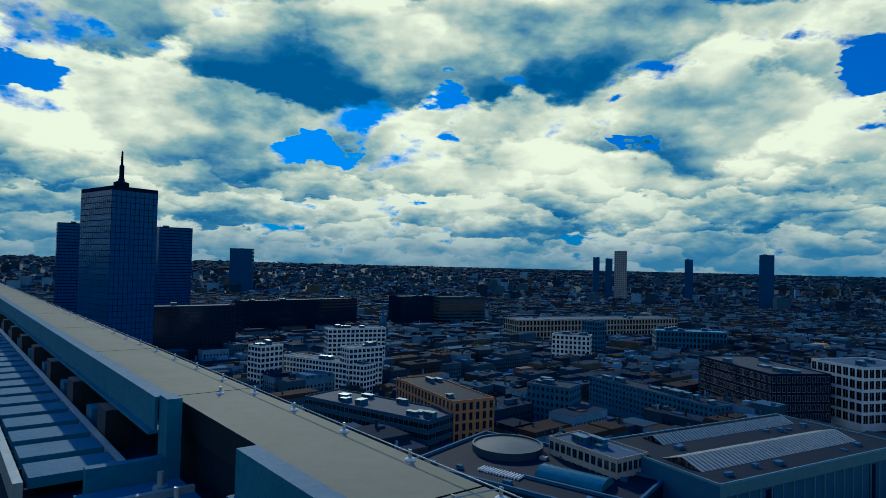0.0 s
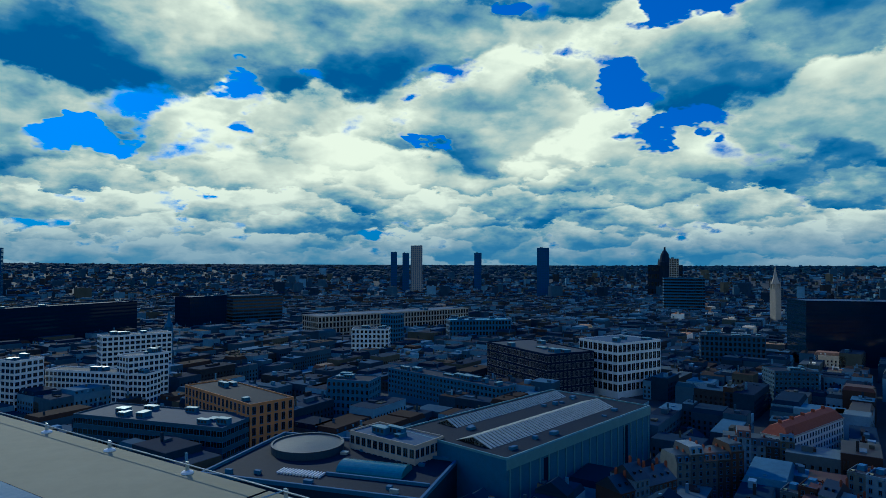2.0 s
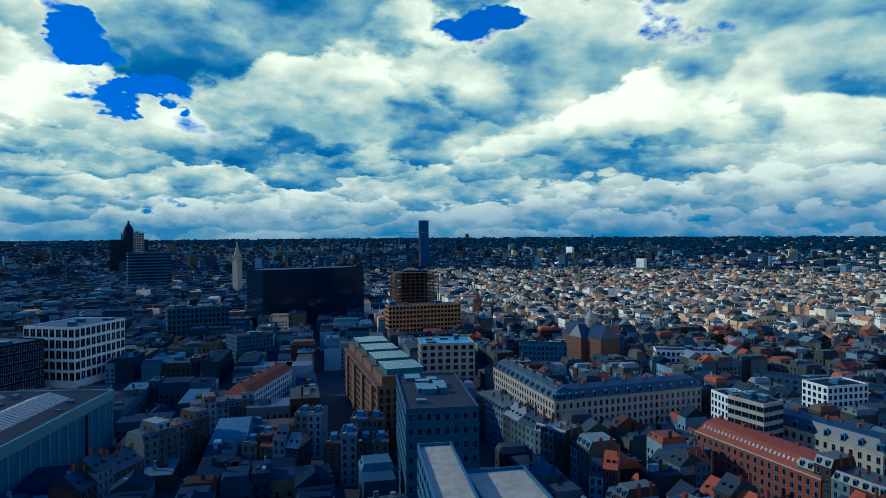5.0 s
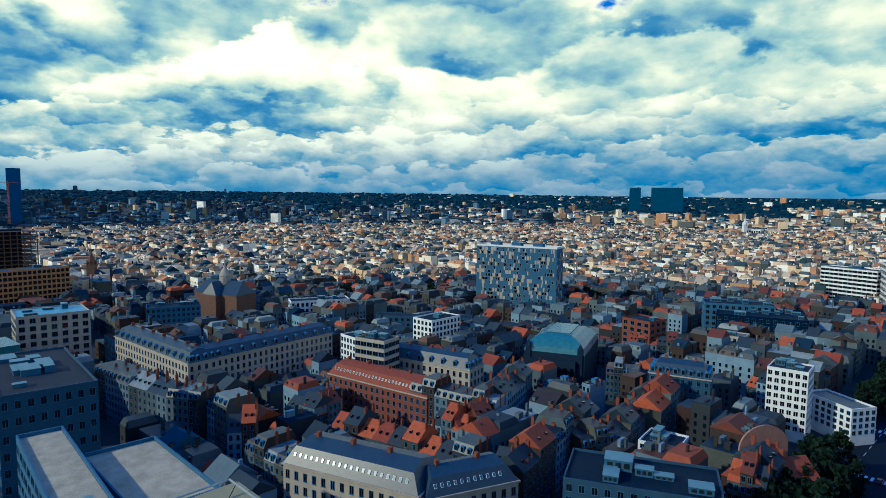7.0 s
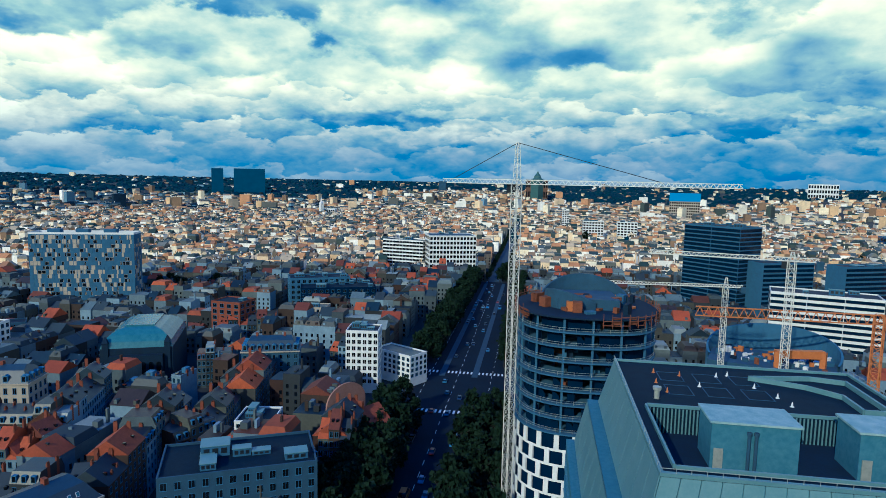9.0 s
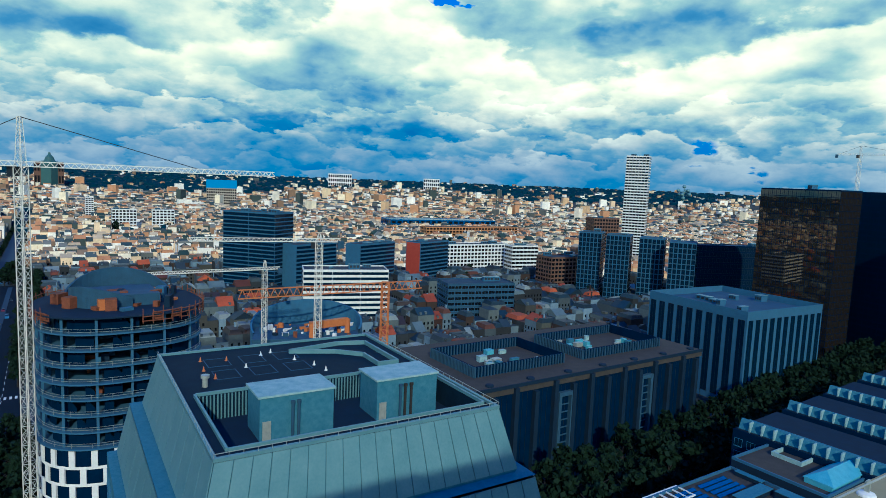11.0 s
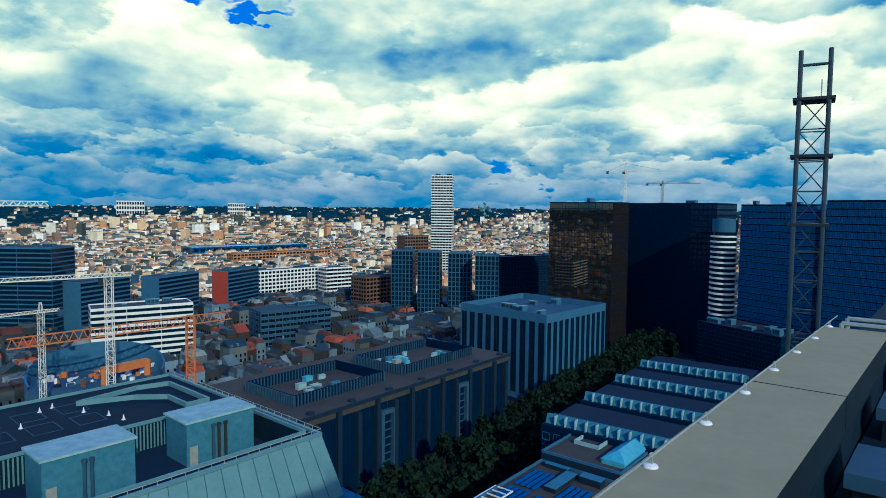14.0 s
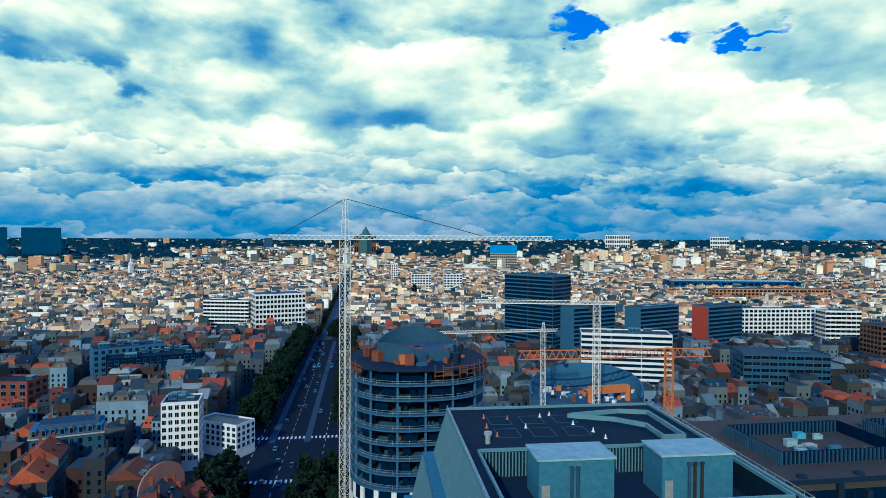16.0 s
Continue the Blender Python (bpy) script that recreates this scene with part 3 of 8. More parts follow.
def make_own_tower():
    ob = thing("tower_block", "tall slab tower whose roof edge is capped in beige coated metal", "building", pose(0, 0, 0))
    b = Build()
    slab_uv(b, 0.12, 0.12, -1, TU, TV, DECK_Z - 0.2)
    part("wall", b, [M_CONC], ob)
    b = Build()
    slab_uv(b, W1 - 0.15, W2 - 0.15, DECK_Z - 0.2, TU, TV, DECK_Z)
    part("roof", b, [M_MEMB], ob, "dark bitumen roof deck")
    # parapets take the dark membrane colour to paint the shade under the cap
    b = Build()
    slab_uv(b, 0.12, 0.12, DECK_Z - 0.2, TU, W1 - 0.05, CAP_Z - 0.04)
    part("parapet", b, [M_MEMB], ob)
    b = Build()
    slab_uv(b, 0.12, W1 - 0.05, DECK_Z - 0.2, W2 - 0.05, 12.4, CAP_Z - 0.04)
    part("parapet", b, [M_MEMB], ob)
    # cap sheets, with open joints between them
    sheet = 4.0
    u = W2 + 0.02
    k = 0
    while u < TU:
        b = Build()
        slab_uv(b, u, 0, CAP_Z - 0.30, min(u + sheet - 0.025, TU), W1, CAP_Z - 0.0, 1, 0)
        part("cap_sheet", b, [M_CAP, M_CAPSIDE], ob)
        u += sheet
    v = W1 + 0.02
    while v < 12.3:
        b = Build()
        slab_uv(b, 0, v, CAP_Z - 0.30, W2, min(v + sheet - 0.025, 12.4), CAP_Z, 1, 0)
        part("cap_sheet", b, [M_CAP, M_CAPSIDE], ob)
        v += sheet
    b = Build()
    p = [own(0, 0, 0), own(W2, 0, 0), own(W2, W1, 0), own(0, W1, 0)]
    for tri in ((0, 1, 2), (2, 3, 0)):
        q = [p[j] + Vector((0, 0, CAP_Z)) for j in tri]
        c = (q[0] + q[1] + q[2]) / 3
        q = [tuple(w + (c - w) * 0.012) for w in q]
        b.face(q[::-1], 0)
        for j in range(3):
            a, d = q[j], q[(j + 1) % 3]
            b.face([a, d, (d[0], d[1], CAP_Z - 0.30), (a[0], a[1], CAP_Z - 0.30)], 1)
    part("cap_corner", b, [M_CAP, M_CAPSIDE], ob)
    b = Build()
    slab_uv(b, 0.15, 12.4, DECK_Z - 0.2, 0.75, TV, CAP_Z - 0.35)
    part("low_parapet", b, [M_MEMB], ob)
    for v in (12.46, 12.95):
        b = Build()
        b.bar(own(0.2, v, CAP_Z + 0.05), own(0.7, v, CAP_Z + 0.05), 0.03, 0, 6)
        b.bar(own(0.2, v, CAP_Z - 0.35), own(0.2, v, CAP_Z + 0.05), 0.03, 0, 6)
        b.bar(own(0.7, v, CAP_Z - 0.35), own(0.7, v, CAP_Z + 0.05), 0.03, 0, 6)
        part("rail_hoop", b, [M_GALV], ob)
    return ob


tower_block = make_own_tower()


def make_conductor():
    """Lightning wire along the outer rim, on feet with a clamp each."""
    ob = thing("lightning_conductor", "thin metal lightning wire on round clamp feet along the roof rim", "conductor", pose(0, 0, 0))
    foot = Build()
    foot.lathe([(0.0, 0.022), (0.018, 0.021), (0.040, 0.013), (0.045, 0.005), (0.045, 0.0)], 14)
    foot.box(-0.007, -0.012, 0.018, 0.007, 0.012, 0.070, 1, bottom=True)
    foot.box(-0.018, -0.004, 0.058, 0.018, 0.004, 0.082, 1, bottom=True)
    fm = foot.mesh("foot", [M_WHITE, M_GALV])
    a1 = math.degrees(math.atan2(D1.y, D1.x))
    a2 = math.degrees(math.atan2(D2.y, D2.x))
    for k in range(0, 42):
        q = own(0.55 + k * 0.985, 0.075, CAP_Z)
        part("foot", fm, None, ob, m=pose(*q, 0, 0, a1))
    for k in range(0, 13):
        q = own(0.075, 0.55 + k * 0.985, CAP_Z)
        part("foot", fm, None, ob, m=pose(*q, 0, 0, a2))
    for q in (own(4.55, 0.42, CAP_Z), own(8.6, 0.40, CAP_Z), own(0.40, 3.05, CAP_Z)):
        part("foot", fm, None, ob, m=pose(*q, 0, 0, a1))
    b = Build()
    b.bar(own(0.09, 0.09, CAP_Z + 0.068), own(TU - 1, 0.075, CAP_Z + 0.068), 0.0055, 0, 6)
    b.bar(own(0.09, 0.09, CAP_Z + 0.068), own(0.075, 13.0, CAP_Z + 0.068), 0.0055, 0, 6)
    b.bar(own(4.5, 0.075, CAP_Z + 0.068), own(4.55, 0.42, CAP_Z + 0.060), 0.0055, 0, 6)
    b.bar(own(4.55, 0.42, CAP_Z + 0.060), own(4.6, W1 + 0.02, CAP_Z + 0.03), 0.0055, 0, 6)
    b.bar(own(4.6, W1 + 0.02, CAP_Z + 0.03), own(4.7, W1 + 0.05, CAP_Z - 0.6), 0.0055, 0, 6)
    b.bar(own(0.075, 3.0, CAP_Z + 0.068), own(W2 + 0.02, 3.1, CAP_Z + 0.03), 0.0055, 0, 6)
    part("wire", b, [M_GALV], ob)


make_conductor()


def make_track():
    """The window-cleaning rail on brackets, and the ladder-like walkway below it."""
    ob = thing("roof_rail", "pale blue-grey steel cleaning rail on brackets over the roof", "rail", pose(0, 0, 0))
    zt = CAP_Z + 0.10
    for u0, u1 in ((8.3, TU - 1.0), (1.2, 6.15)):
        b = Build()
        slab_uv(b, u0, 1.0, zt - 0.03, u1, 1.16, zt)
        part("top_flange", b, [M_BSTEEL], ob)
        b = Build()
        slab_uv(b, u0, 1.13, zt - 0.34, u1, 1.16, zt - 0.03)
        part("web", b, [M_BSTEEL], ob)
        b = Build()
        slab_uv(b, u0, 1.02, zt - 0.37, u1, 1.22, zt - 0.34)
        part("bottom_flange", b, [M_BSTEEL], ob)
    b = Build()
    slab_uv(b, 8.02, 0.98, DECK_Z, 8.3, 1.12, zt + 0.02)
    part("end_post", b, [M_BSTEEL], ob)
    b = Build()
    slab_uv(b, 8.05, 1.12, DECK_Z, 8.16, 1.8, zt - 0.55)
    part("gusset", b, [M_BSTEEL], ob)
    b = Build()
    slab_uv(b, 5.6, 1.0, DECK_Z + 0.02, 8.0, 1.9, DECK_Z + 0.10)
    part("tray", b, [M_BSTEEL], ob, "pale steel base tray with bolts")
    for u in (6.0, 6.5, 7.0, 7.5):
        b = Build()
        slab_uv(b, u, 1.0, DECK_Z + 0.10, u + 0.06, 1.9, DECK_Z + 0.16)
        part("tray_rib", b, [M_GALV], ob)
        q = own(u + 0.2, 1.25, DECK_Z + 0.10)
        c = Build()
        c.lathe([(0.07, 0), (0.07, 0.05), (0.03, 0.06), (0.03, 0.18), (0.0, 0.18)], 8)
        part("anchor_bolt", c, [M_GALV], ob, m=pose(*q))
    for k in range(17):
        u = 9.6 + k * 2.1
        b = Build()
        slab_uv(b, u, 1.05, DECK_Z, u + 0.45, 1.34, zt - 0.37)
        part("bracket", b, [M_DFRAME], ob)
        b = Build()
        slab_uv(b, u + 1.0, 1.06, DECK_Z, u + 1.35, 1.3, DECK_Z + 0.3)
        part("junction_box", b, [M_BSTEEL], ob)
    way = thing("walkway", "pale grating steps of a walkway laid along the roof", "walkway", pose(0, 0, 0))
    for k in range(50):
        b = Build()
        u = 8.4 + k * 0.72
        slab_uv(b, u, 1.45, DECK_Z + 0.10, u + 0.50, 2.2, DECK_Z + 0.20)
        part("step", b, [M_BSTEEL], way)
    for v in (1.36, 2.25):
        b = Build()
        slab_uv(b, 8.3, v, DECK_Z, TU - 2, v + 0.08, DECK_Z + 0.20)
        part("side_rail", b, [M_GALV], way)


make_track()


def make_skylight(u, v, w, d):
    ob = thing("skylight", "low roof hatch with a pale metal lid on the dark deck", "skylight", pose(0, 0, 0))
    b = Build()
    slab_uv(b, u, v, DECK_Z, u + w, v + d, DECK_Z + 0.22)
    part("kerb", b, [M_DFRAME], ob)
    b = Build()
    slab_uv(b, u - 0.05, v - 0.05, DECK_Z + 0.22, u + w + 0.05, v + d + 0.05, DECK_Z + 0.34)
    part("lid", b, [M_CONC], ob)


for place in (8.3, 10.3, 12.3):
    make_skylight(0.86, place, 0.95, 0.66)


def roof_frame():
    ob = thing("roof_hoist", "orange steel hoist frame on the dark roof with a trailing cable", "hoist", pose(0, 0, 0))
    for u in (0.85, 2.2):
        for v in (23.0, 24.6):
            b = Build()
            b.bar(own(u, v, DECK_Z), own(u, v, CAP_Z + 1.6), 0.06, 0, 6)
            part("post", b, [M_ORANGE], ob)
    for z in (0.2, 0.9, 1.6):
        for p, q in (((0.85, 23.0), (2.2, 23.0)), ((0.85, 24.6), (2.2, 24.6)), ((0.85, 23.0), (0.85, 24.6)), ((2.2, 23.0), (2.2, 24.6))):
            b = Build()
            b.bar(own(*p, CAP_Z + z), own(*q, CAP_Z + z), 0.045, 0, 6)
            part("crossbar", b, [M_ORANGE], ob)
    b = Build()
    b.bar(own(0.85, 23.0, CAP_Z - 0.6), own(2.2, 23.0, CAP_Z + 1.6), 0.04, 0, 6)
    b.bar(own(2.2, 23.0, CAP_Z - 0.6), own(0.85, 23.0, CAP_Z + 1.6), 0.04, 0, 6)
    part("brace", b, [M_ORANGE], ob)
    b = Build()
    pts = [own(0.95 + 0.12 * math.sin(k * 0.9), 23.0 - k * 1.1, DECK_Z + 0.9 * (1 - k / 9) ** 2 + 0.05) for k in range(10)]
    for p, q in zip(pts, pts[1:]):
        b.bar(p, q, 0.018, 0, 6)
    part("cable", b, [M_WHITE], ob, "white trailing cable")


roof_frame()


def lattice(b, base, w, h, step, r, k=0, w_top=None):
    """A square lattice mast standing at base."""
    base = Vector(base)
    w_top = w if w_top is None else w_top
    n = max(1, round(h / step))

    def node_at(i, c):
        s = (w + (w_top - w) * i / n) / 2
        return base + Vector(((-s, s, s, -s)[c], (-s, -s, s, s)[c], h * i / n))

    for c in range(4):
        b.bar(node_at(0, c), node_at(n, c), r, k)
        for i in range(n):
            d = (c + 1) % 4
            b.bar(node_at(i, c), node_at(i, d), r * 0.5, k)
            if i % 2:
                b.bar(node_at(i, c), node_at(i + 1, d), r * 0.5, k)
            else:
                b.bar(node_at(i, d), node_at(i + 1, c), r * 0.5, k)
        b.bar(node_at(n, c), node_at(n, (c + 1) % 4), r * 0.5, k)


def truss(b, p, q, w, step, r, k=0):
    """A three-chord lattice boom from p to q."""
    p, q = Vector(p), Vector(q)
    d = q - p
    n = max(1, round(d.length / step))
    side = d.cross(Vector((0, 0, 1))).normalized() * w / 2
    up = Vector((0, 0, w))
    for a in (side, -side, up):
        b.bar(p + a, q + a, r, k)
    for i in range(n):
        s, e = p + d * (i / n), p + d * ((i + 1) / n)
        mid = (s + e) / 2
        for a in (side, -side):
            b.bar(s + a, mid + up, r * 0.55, k)
            b.bar(mid + up, e + a, r * 0.55, k)
        b.bar(s + side, s - side, r * 0.5, k)
        b.bar(s + side, e - side, r * 0.5, k)

# ---- offices and towers of the quarter ----
STRIPE = dict(win=(0.94, 0.55))
# the government towers
office("office_tower", "tall dark-blue glass office tower with pale ribs and a roof mast", "tower", (-221.1, 412.5), (-201.8, 437.1), 145, 48, 34, 3.0, M_DARK, M_HAZY, M_BGLASS, (0.9, 0.9), clutter=2, lip=2.5)
office("office_tower", "slim dark office tower behind the taller one", "tower", (-577, 928), (-537, 955), 148, 34, 30, 3.5, M_DARK, M_DFRAME, M_BGLASS, (0.85, 0.7), clutter=1)
office("office_tower", "dark office tower with a pale roof band", "tower", (-451, 986), (-412, 1020), 148, 34, 30, 3.5, M_DARK, M_DFRAME, M_BGLASS, (0.85, 0.7), clutter=1)
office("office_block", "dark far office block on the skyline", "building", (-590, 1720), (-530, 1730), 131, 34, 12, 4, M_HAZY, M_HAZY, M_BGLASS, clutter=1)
office("office_block", "broad dark office slab with close vertical ribs", "building", (-292, 531), (-199, 604), 54, 24, 13, 2.4, M_DSTONE, M_DSTONE, M_DGLASS, (0.6, 0.8), fins=0.5, clutter=2)
office("office_block", "long dark office slab on stilts", "building", (-240, 756), (-120, 880), 48, 24, 9, 4, M_DARK, M_DFRAME, M_DGLASS, STRIPE["win"], ground=9)
office("apartment_block", "white stepped apartment block", "building", (-129, 448), (-117, 463), 36, 16, 8, 4, M_WHITE)
office("apartment_block", "white apartment block with long balconies", "building", (-118, 470), (-53, 432), 27, 14, 6, 3.2, M_WHITE, clutter=4)
office("apartment_block", "white apartment tower with square windows", "building", (-98, 540), (-50, 560), 40, 16, 9, 4, M_WHITE, clutter=4)
office("apartment_block", "white apartment wing with flat roofs", "building", (-64, 436), (-42, 452), 38, 14, 9, 3.6, M_WHITE)
office("school_building", "ochre rendered block with tall windows and dark roof", "building", (-26, 371), (7, 310), 30, 24, 5, 4, M_OCHRE, win=(0.5, 0.75), roof=M_MEMB, sides=("front", "right"))
office("office_block", "long grey office block with banded windows", "building", (-74, 343), (-5, 294), 24, 26, 4, 3, M_CONC, win=STRIPE["win"], clutter=8)
office("office_block", "dark glazed office block", "building", (-60, 916), (-13, 960), 50, 30, 9, 4, M_DARK, M_DFRAME, M_DGLASS)
office("office_block", "grey office block with white window bands", "building", (-4, 960), (68, 990), 49, 30, 9, 4, M_CONC, win=STRIPE["win"])
office("office_block", "cream house-sized office with small windows beside the hall", "building", (46, 262), (66, 232), 27, 18, 4, 3.2, M_CREAM, sides=("front", "right"))
office("civic_building", "long pale stone civic building with a colonnade", "building", (94, 760), (321, 850), 33, 40, 4, 5, M_CREAM, win=(0.6, 0.75), clutter=6)
office("office_block", "low pale office block with banded windows", "building", (255, 740), (329, 718), 28, 26, 4, 4, M_LCONC, win=STRIPE["win"])
office("office_block", "dark office block with a lozenge-like window grid", "building", (194, 470), (207, 391), 34, 42, 5, 3.5, M_DARK, M_CREAM, M_DGLASS, (0.7, 0.7), clutter=6, sides=("front", "right"))
office("office_block", "white office block with a deep square grid", "building", (252, 425), (262, 388), 40, 48, 5, 5, M_WHITE, M_WHITE, M_GLASS, (0.78, 0.75), sides=("front", "right"))
office("office_block", "large black glass office block", "building", (519, 458), (627, 400), 63, 50, 14, 3, M_DARK, M_DFRAME, M_DGLASS, (0.96, 0.85), clutter=2)
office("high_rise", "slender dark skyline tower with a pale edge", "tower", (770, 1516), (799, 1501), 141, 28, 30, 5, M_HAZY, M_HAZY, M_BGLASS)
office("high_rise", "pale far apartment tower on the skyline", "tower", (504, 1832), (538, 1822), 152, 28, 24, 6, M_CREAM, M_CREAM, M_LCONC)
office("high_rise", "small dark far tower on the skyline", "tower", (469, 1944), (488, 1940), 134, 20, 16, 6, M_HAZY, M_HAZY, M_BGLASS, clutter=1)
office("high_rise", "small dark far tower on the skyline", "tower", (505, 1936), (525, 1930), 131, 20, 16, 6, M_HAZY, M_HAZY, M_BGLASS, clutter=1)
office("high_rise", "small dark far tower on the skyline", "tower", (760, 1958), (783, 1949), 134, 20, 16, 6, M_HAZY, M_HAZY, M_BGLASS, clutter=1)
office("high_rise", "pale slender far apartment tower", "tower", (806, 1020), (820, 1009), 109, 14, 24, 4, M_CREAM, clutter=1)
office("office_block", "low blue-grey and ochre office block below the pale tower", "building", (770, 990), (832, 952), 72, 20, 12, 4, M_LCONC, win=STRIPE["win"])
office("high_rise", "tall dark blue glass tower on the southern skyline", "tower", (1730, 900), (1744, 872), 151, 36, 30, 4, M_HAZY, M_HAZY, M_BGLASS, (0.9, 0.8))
office("office_block", "grey block with concrete sides and much roof plant", "building", (218, 124), (175, 96), 42, 24, 8, 3, M_CONC, sides=("front", "right"), clutter=8, win=(0.5, 0.5))

office("roof_terrace_block", "near block with a stained gravel roof and white kerbs", "building", (97.0, 42.9), (102.3, 35.0), 40, 66.3, 9, 5, M_LCONC, roof=M_GRAVEL, clutter=1, lip=0.9, sides=("left",))
office("roof_terrace_block", "near lower block with a stained gravel roof and white kerbs", "building", (117.0, 41.4), (126.7, 28.4), 37, 36.9, 8, 5, M_LCONC, roof=M_GRAVEL, clutter=0, lip=0.9, sides=("front", "right"))
office("corner_building", "white eight-storey corner house with a square window grid", "building", (226.8, -162.2), (216.2, -172.4), 29, 14, 8, 2.45, M_WHITE, M_WHITE, M_GLASS, (0.70, 0.66), sides=("front", "right"), clutter=5)

office("office_block", "slim cream office block with banded windows", "building", (284, 3), (274, -10), 31, 12, 7, 3, M_CREAM, win=STRIPE["win"])
office("residential_tower", "black residential tower with thin pale balcony bands", "tower", (214, -474), (168, -463), 68, 26, 20, 24, M_LCONC, M_DFRAME, M_DGLASS, (0.985, 0.70), clutter=4)
for a, b in (((152, -466), (130, -504)), ((108, -494), (86, -533)), ((63.6, -533.6), (42, -570))):
    office("residential_slab", "dark striped residential slab with a pale gable end", "building", a, b, 44, 16, 12, 44, M_LCONC, M_DFRAME, M_DGLASS, (0.98, 0.60), sides=("front",), clutter=2, group="row of striped slabs")
red_end = Build()
red_end.box(-0.15, 0.5, 2, 0.0, 15.5, 43.4)
part("end_wall", red_end, [M_RED], [o for o in scene.objects if o.name.startswith("residential_slab") and o.type == "EMPTY"][-1], "rust-red gable end")
office("office_block", "white-banded office block behind the orange steelwork", "building", (114, -364), (65, -382), 41, 20, 11, 16, M_WHITE, M_DFRAME, M_DGLASS, (0.985, 0.5))
office("hotel", "large white corner hotel with many small windows", "building", (455, -428), (428, -468), 42, 34, 8, 3.5, M_WHITE)
office("apartment_block", "white apartment row with balconies", "building", (520, -420), (478, -440), 34, 18, 8, 4, M_WHITE, win=STRIPE["win"])
for ax, ay in ((-72, -540), (-92, -522), (-115, -505), (-131, -478)):
    office("office_tower", "squat tower with a cream window grid and dark flank", "tower", (ax, ay), (ax - 18, ay + 6), 60, 20, 14, 3.0, M_LCONC, M_DFRAME, M_DGLASS, (0.80, 0.86), sides=("front", "right", "left"), clutter=1, group="four linked office towers")
office("office_block", "dark office slab linking the four towers", "building", (-150, -470), (-202, -484), 59, 14, 13, 3, M_DARK, M_DFRAME, M_DGLASS, (0.9, 0.7))
office("residential_tower", "tall white residential tower with stacked balconies", "tower", (-160, -806), (-186, -797), 140, 24, 38, 4, M_WHITE, M_FRAME, M_GLASS, (0.9, 0.55))
office("glass_tower", "bronze mirror-glass office tower", "tower", (-165, -408), (-192, -368), 102, 22, 26, 2.6, M_DARK, M_DARK, M_BRONZE, (0.985, 0.97), clutter=1)
office("glass_tower", "black glass office tower", "tower", (-227, -412), (-259, -356), 102, 30, 26, 3, M_DARK, M_DARK, M_DGLASS, (0.9, 0.75), clutter=2)
office("glass_tower", "blue-grey glass office tower with a fine grid", "tower", (-255, -328), (-266, -283), 101, 30, 26, 2.6, M_DARK, M_BSTEEL, M_BGLASS, (0.88, 0.8), clutter=2)
office("glass_tower", "blue-grey glass office tower with a fine grid", "tower", (-262, -272), (-276, -222), 103, 30, 26, 2.6, M_DARK, M_BSTEEL, M_BGLASS, (0.88, 0.8), clutter=2)
office("office_block", "grey stone office block with tall dark window slots", "building", (-83, -332), (-114.7, -285), 45, 58, 1, 5.4, M_LCONC, M_DFRAME, M_DGLASS, (0.62, 0.95), clutter=6, sides=("front", "right"), lip=3.2, ground=2.0)

office("office_block", "dark low office slab along the avenue", "building", (-212, -305), (-224, -256), 36, 26, 7, 4, M_DARK, M_DFRAME, M_DGLASS, STRIPE["win"], clutter=6)


# ---- buildings with shapes of their own ----


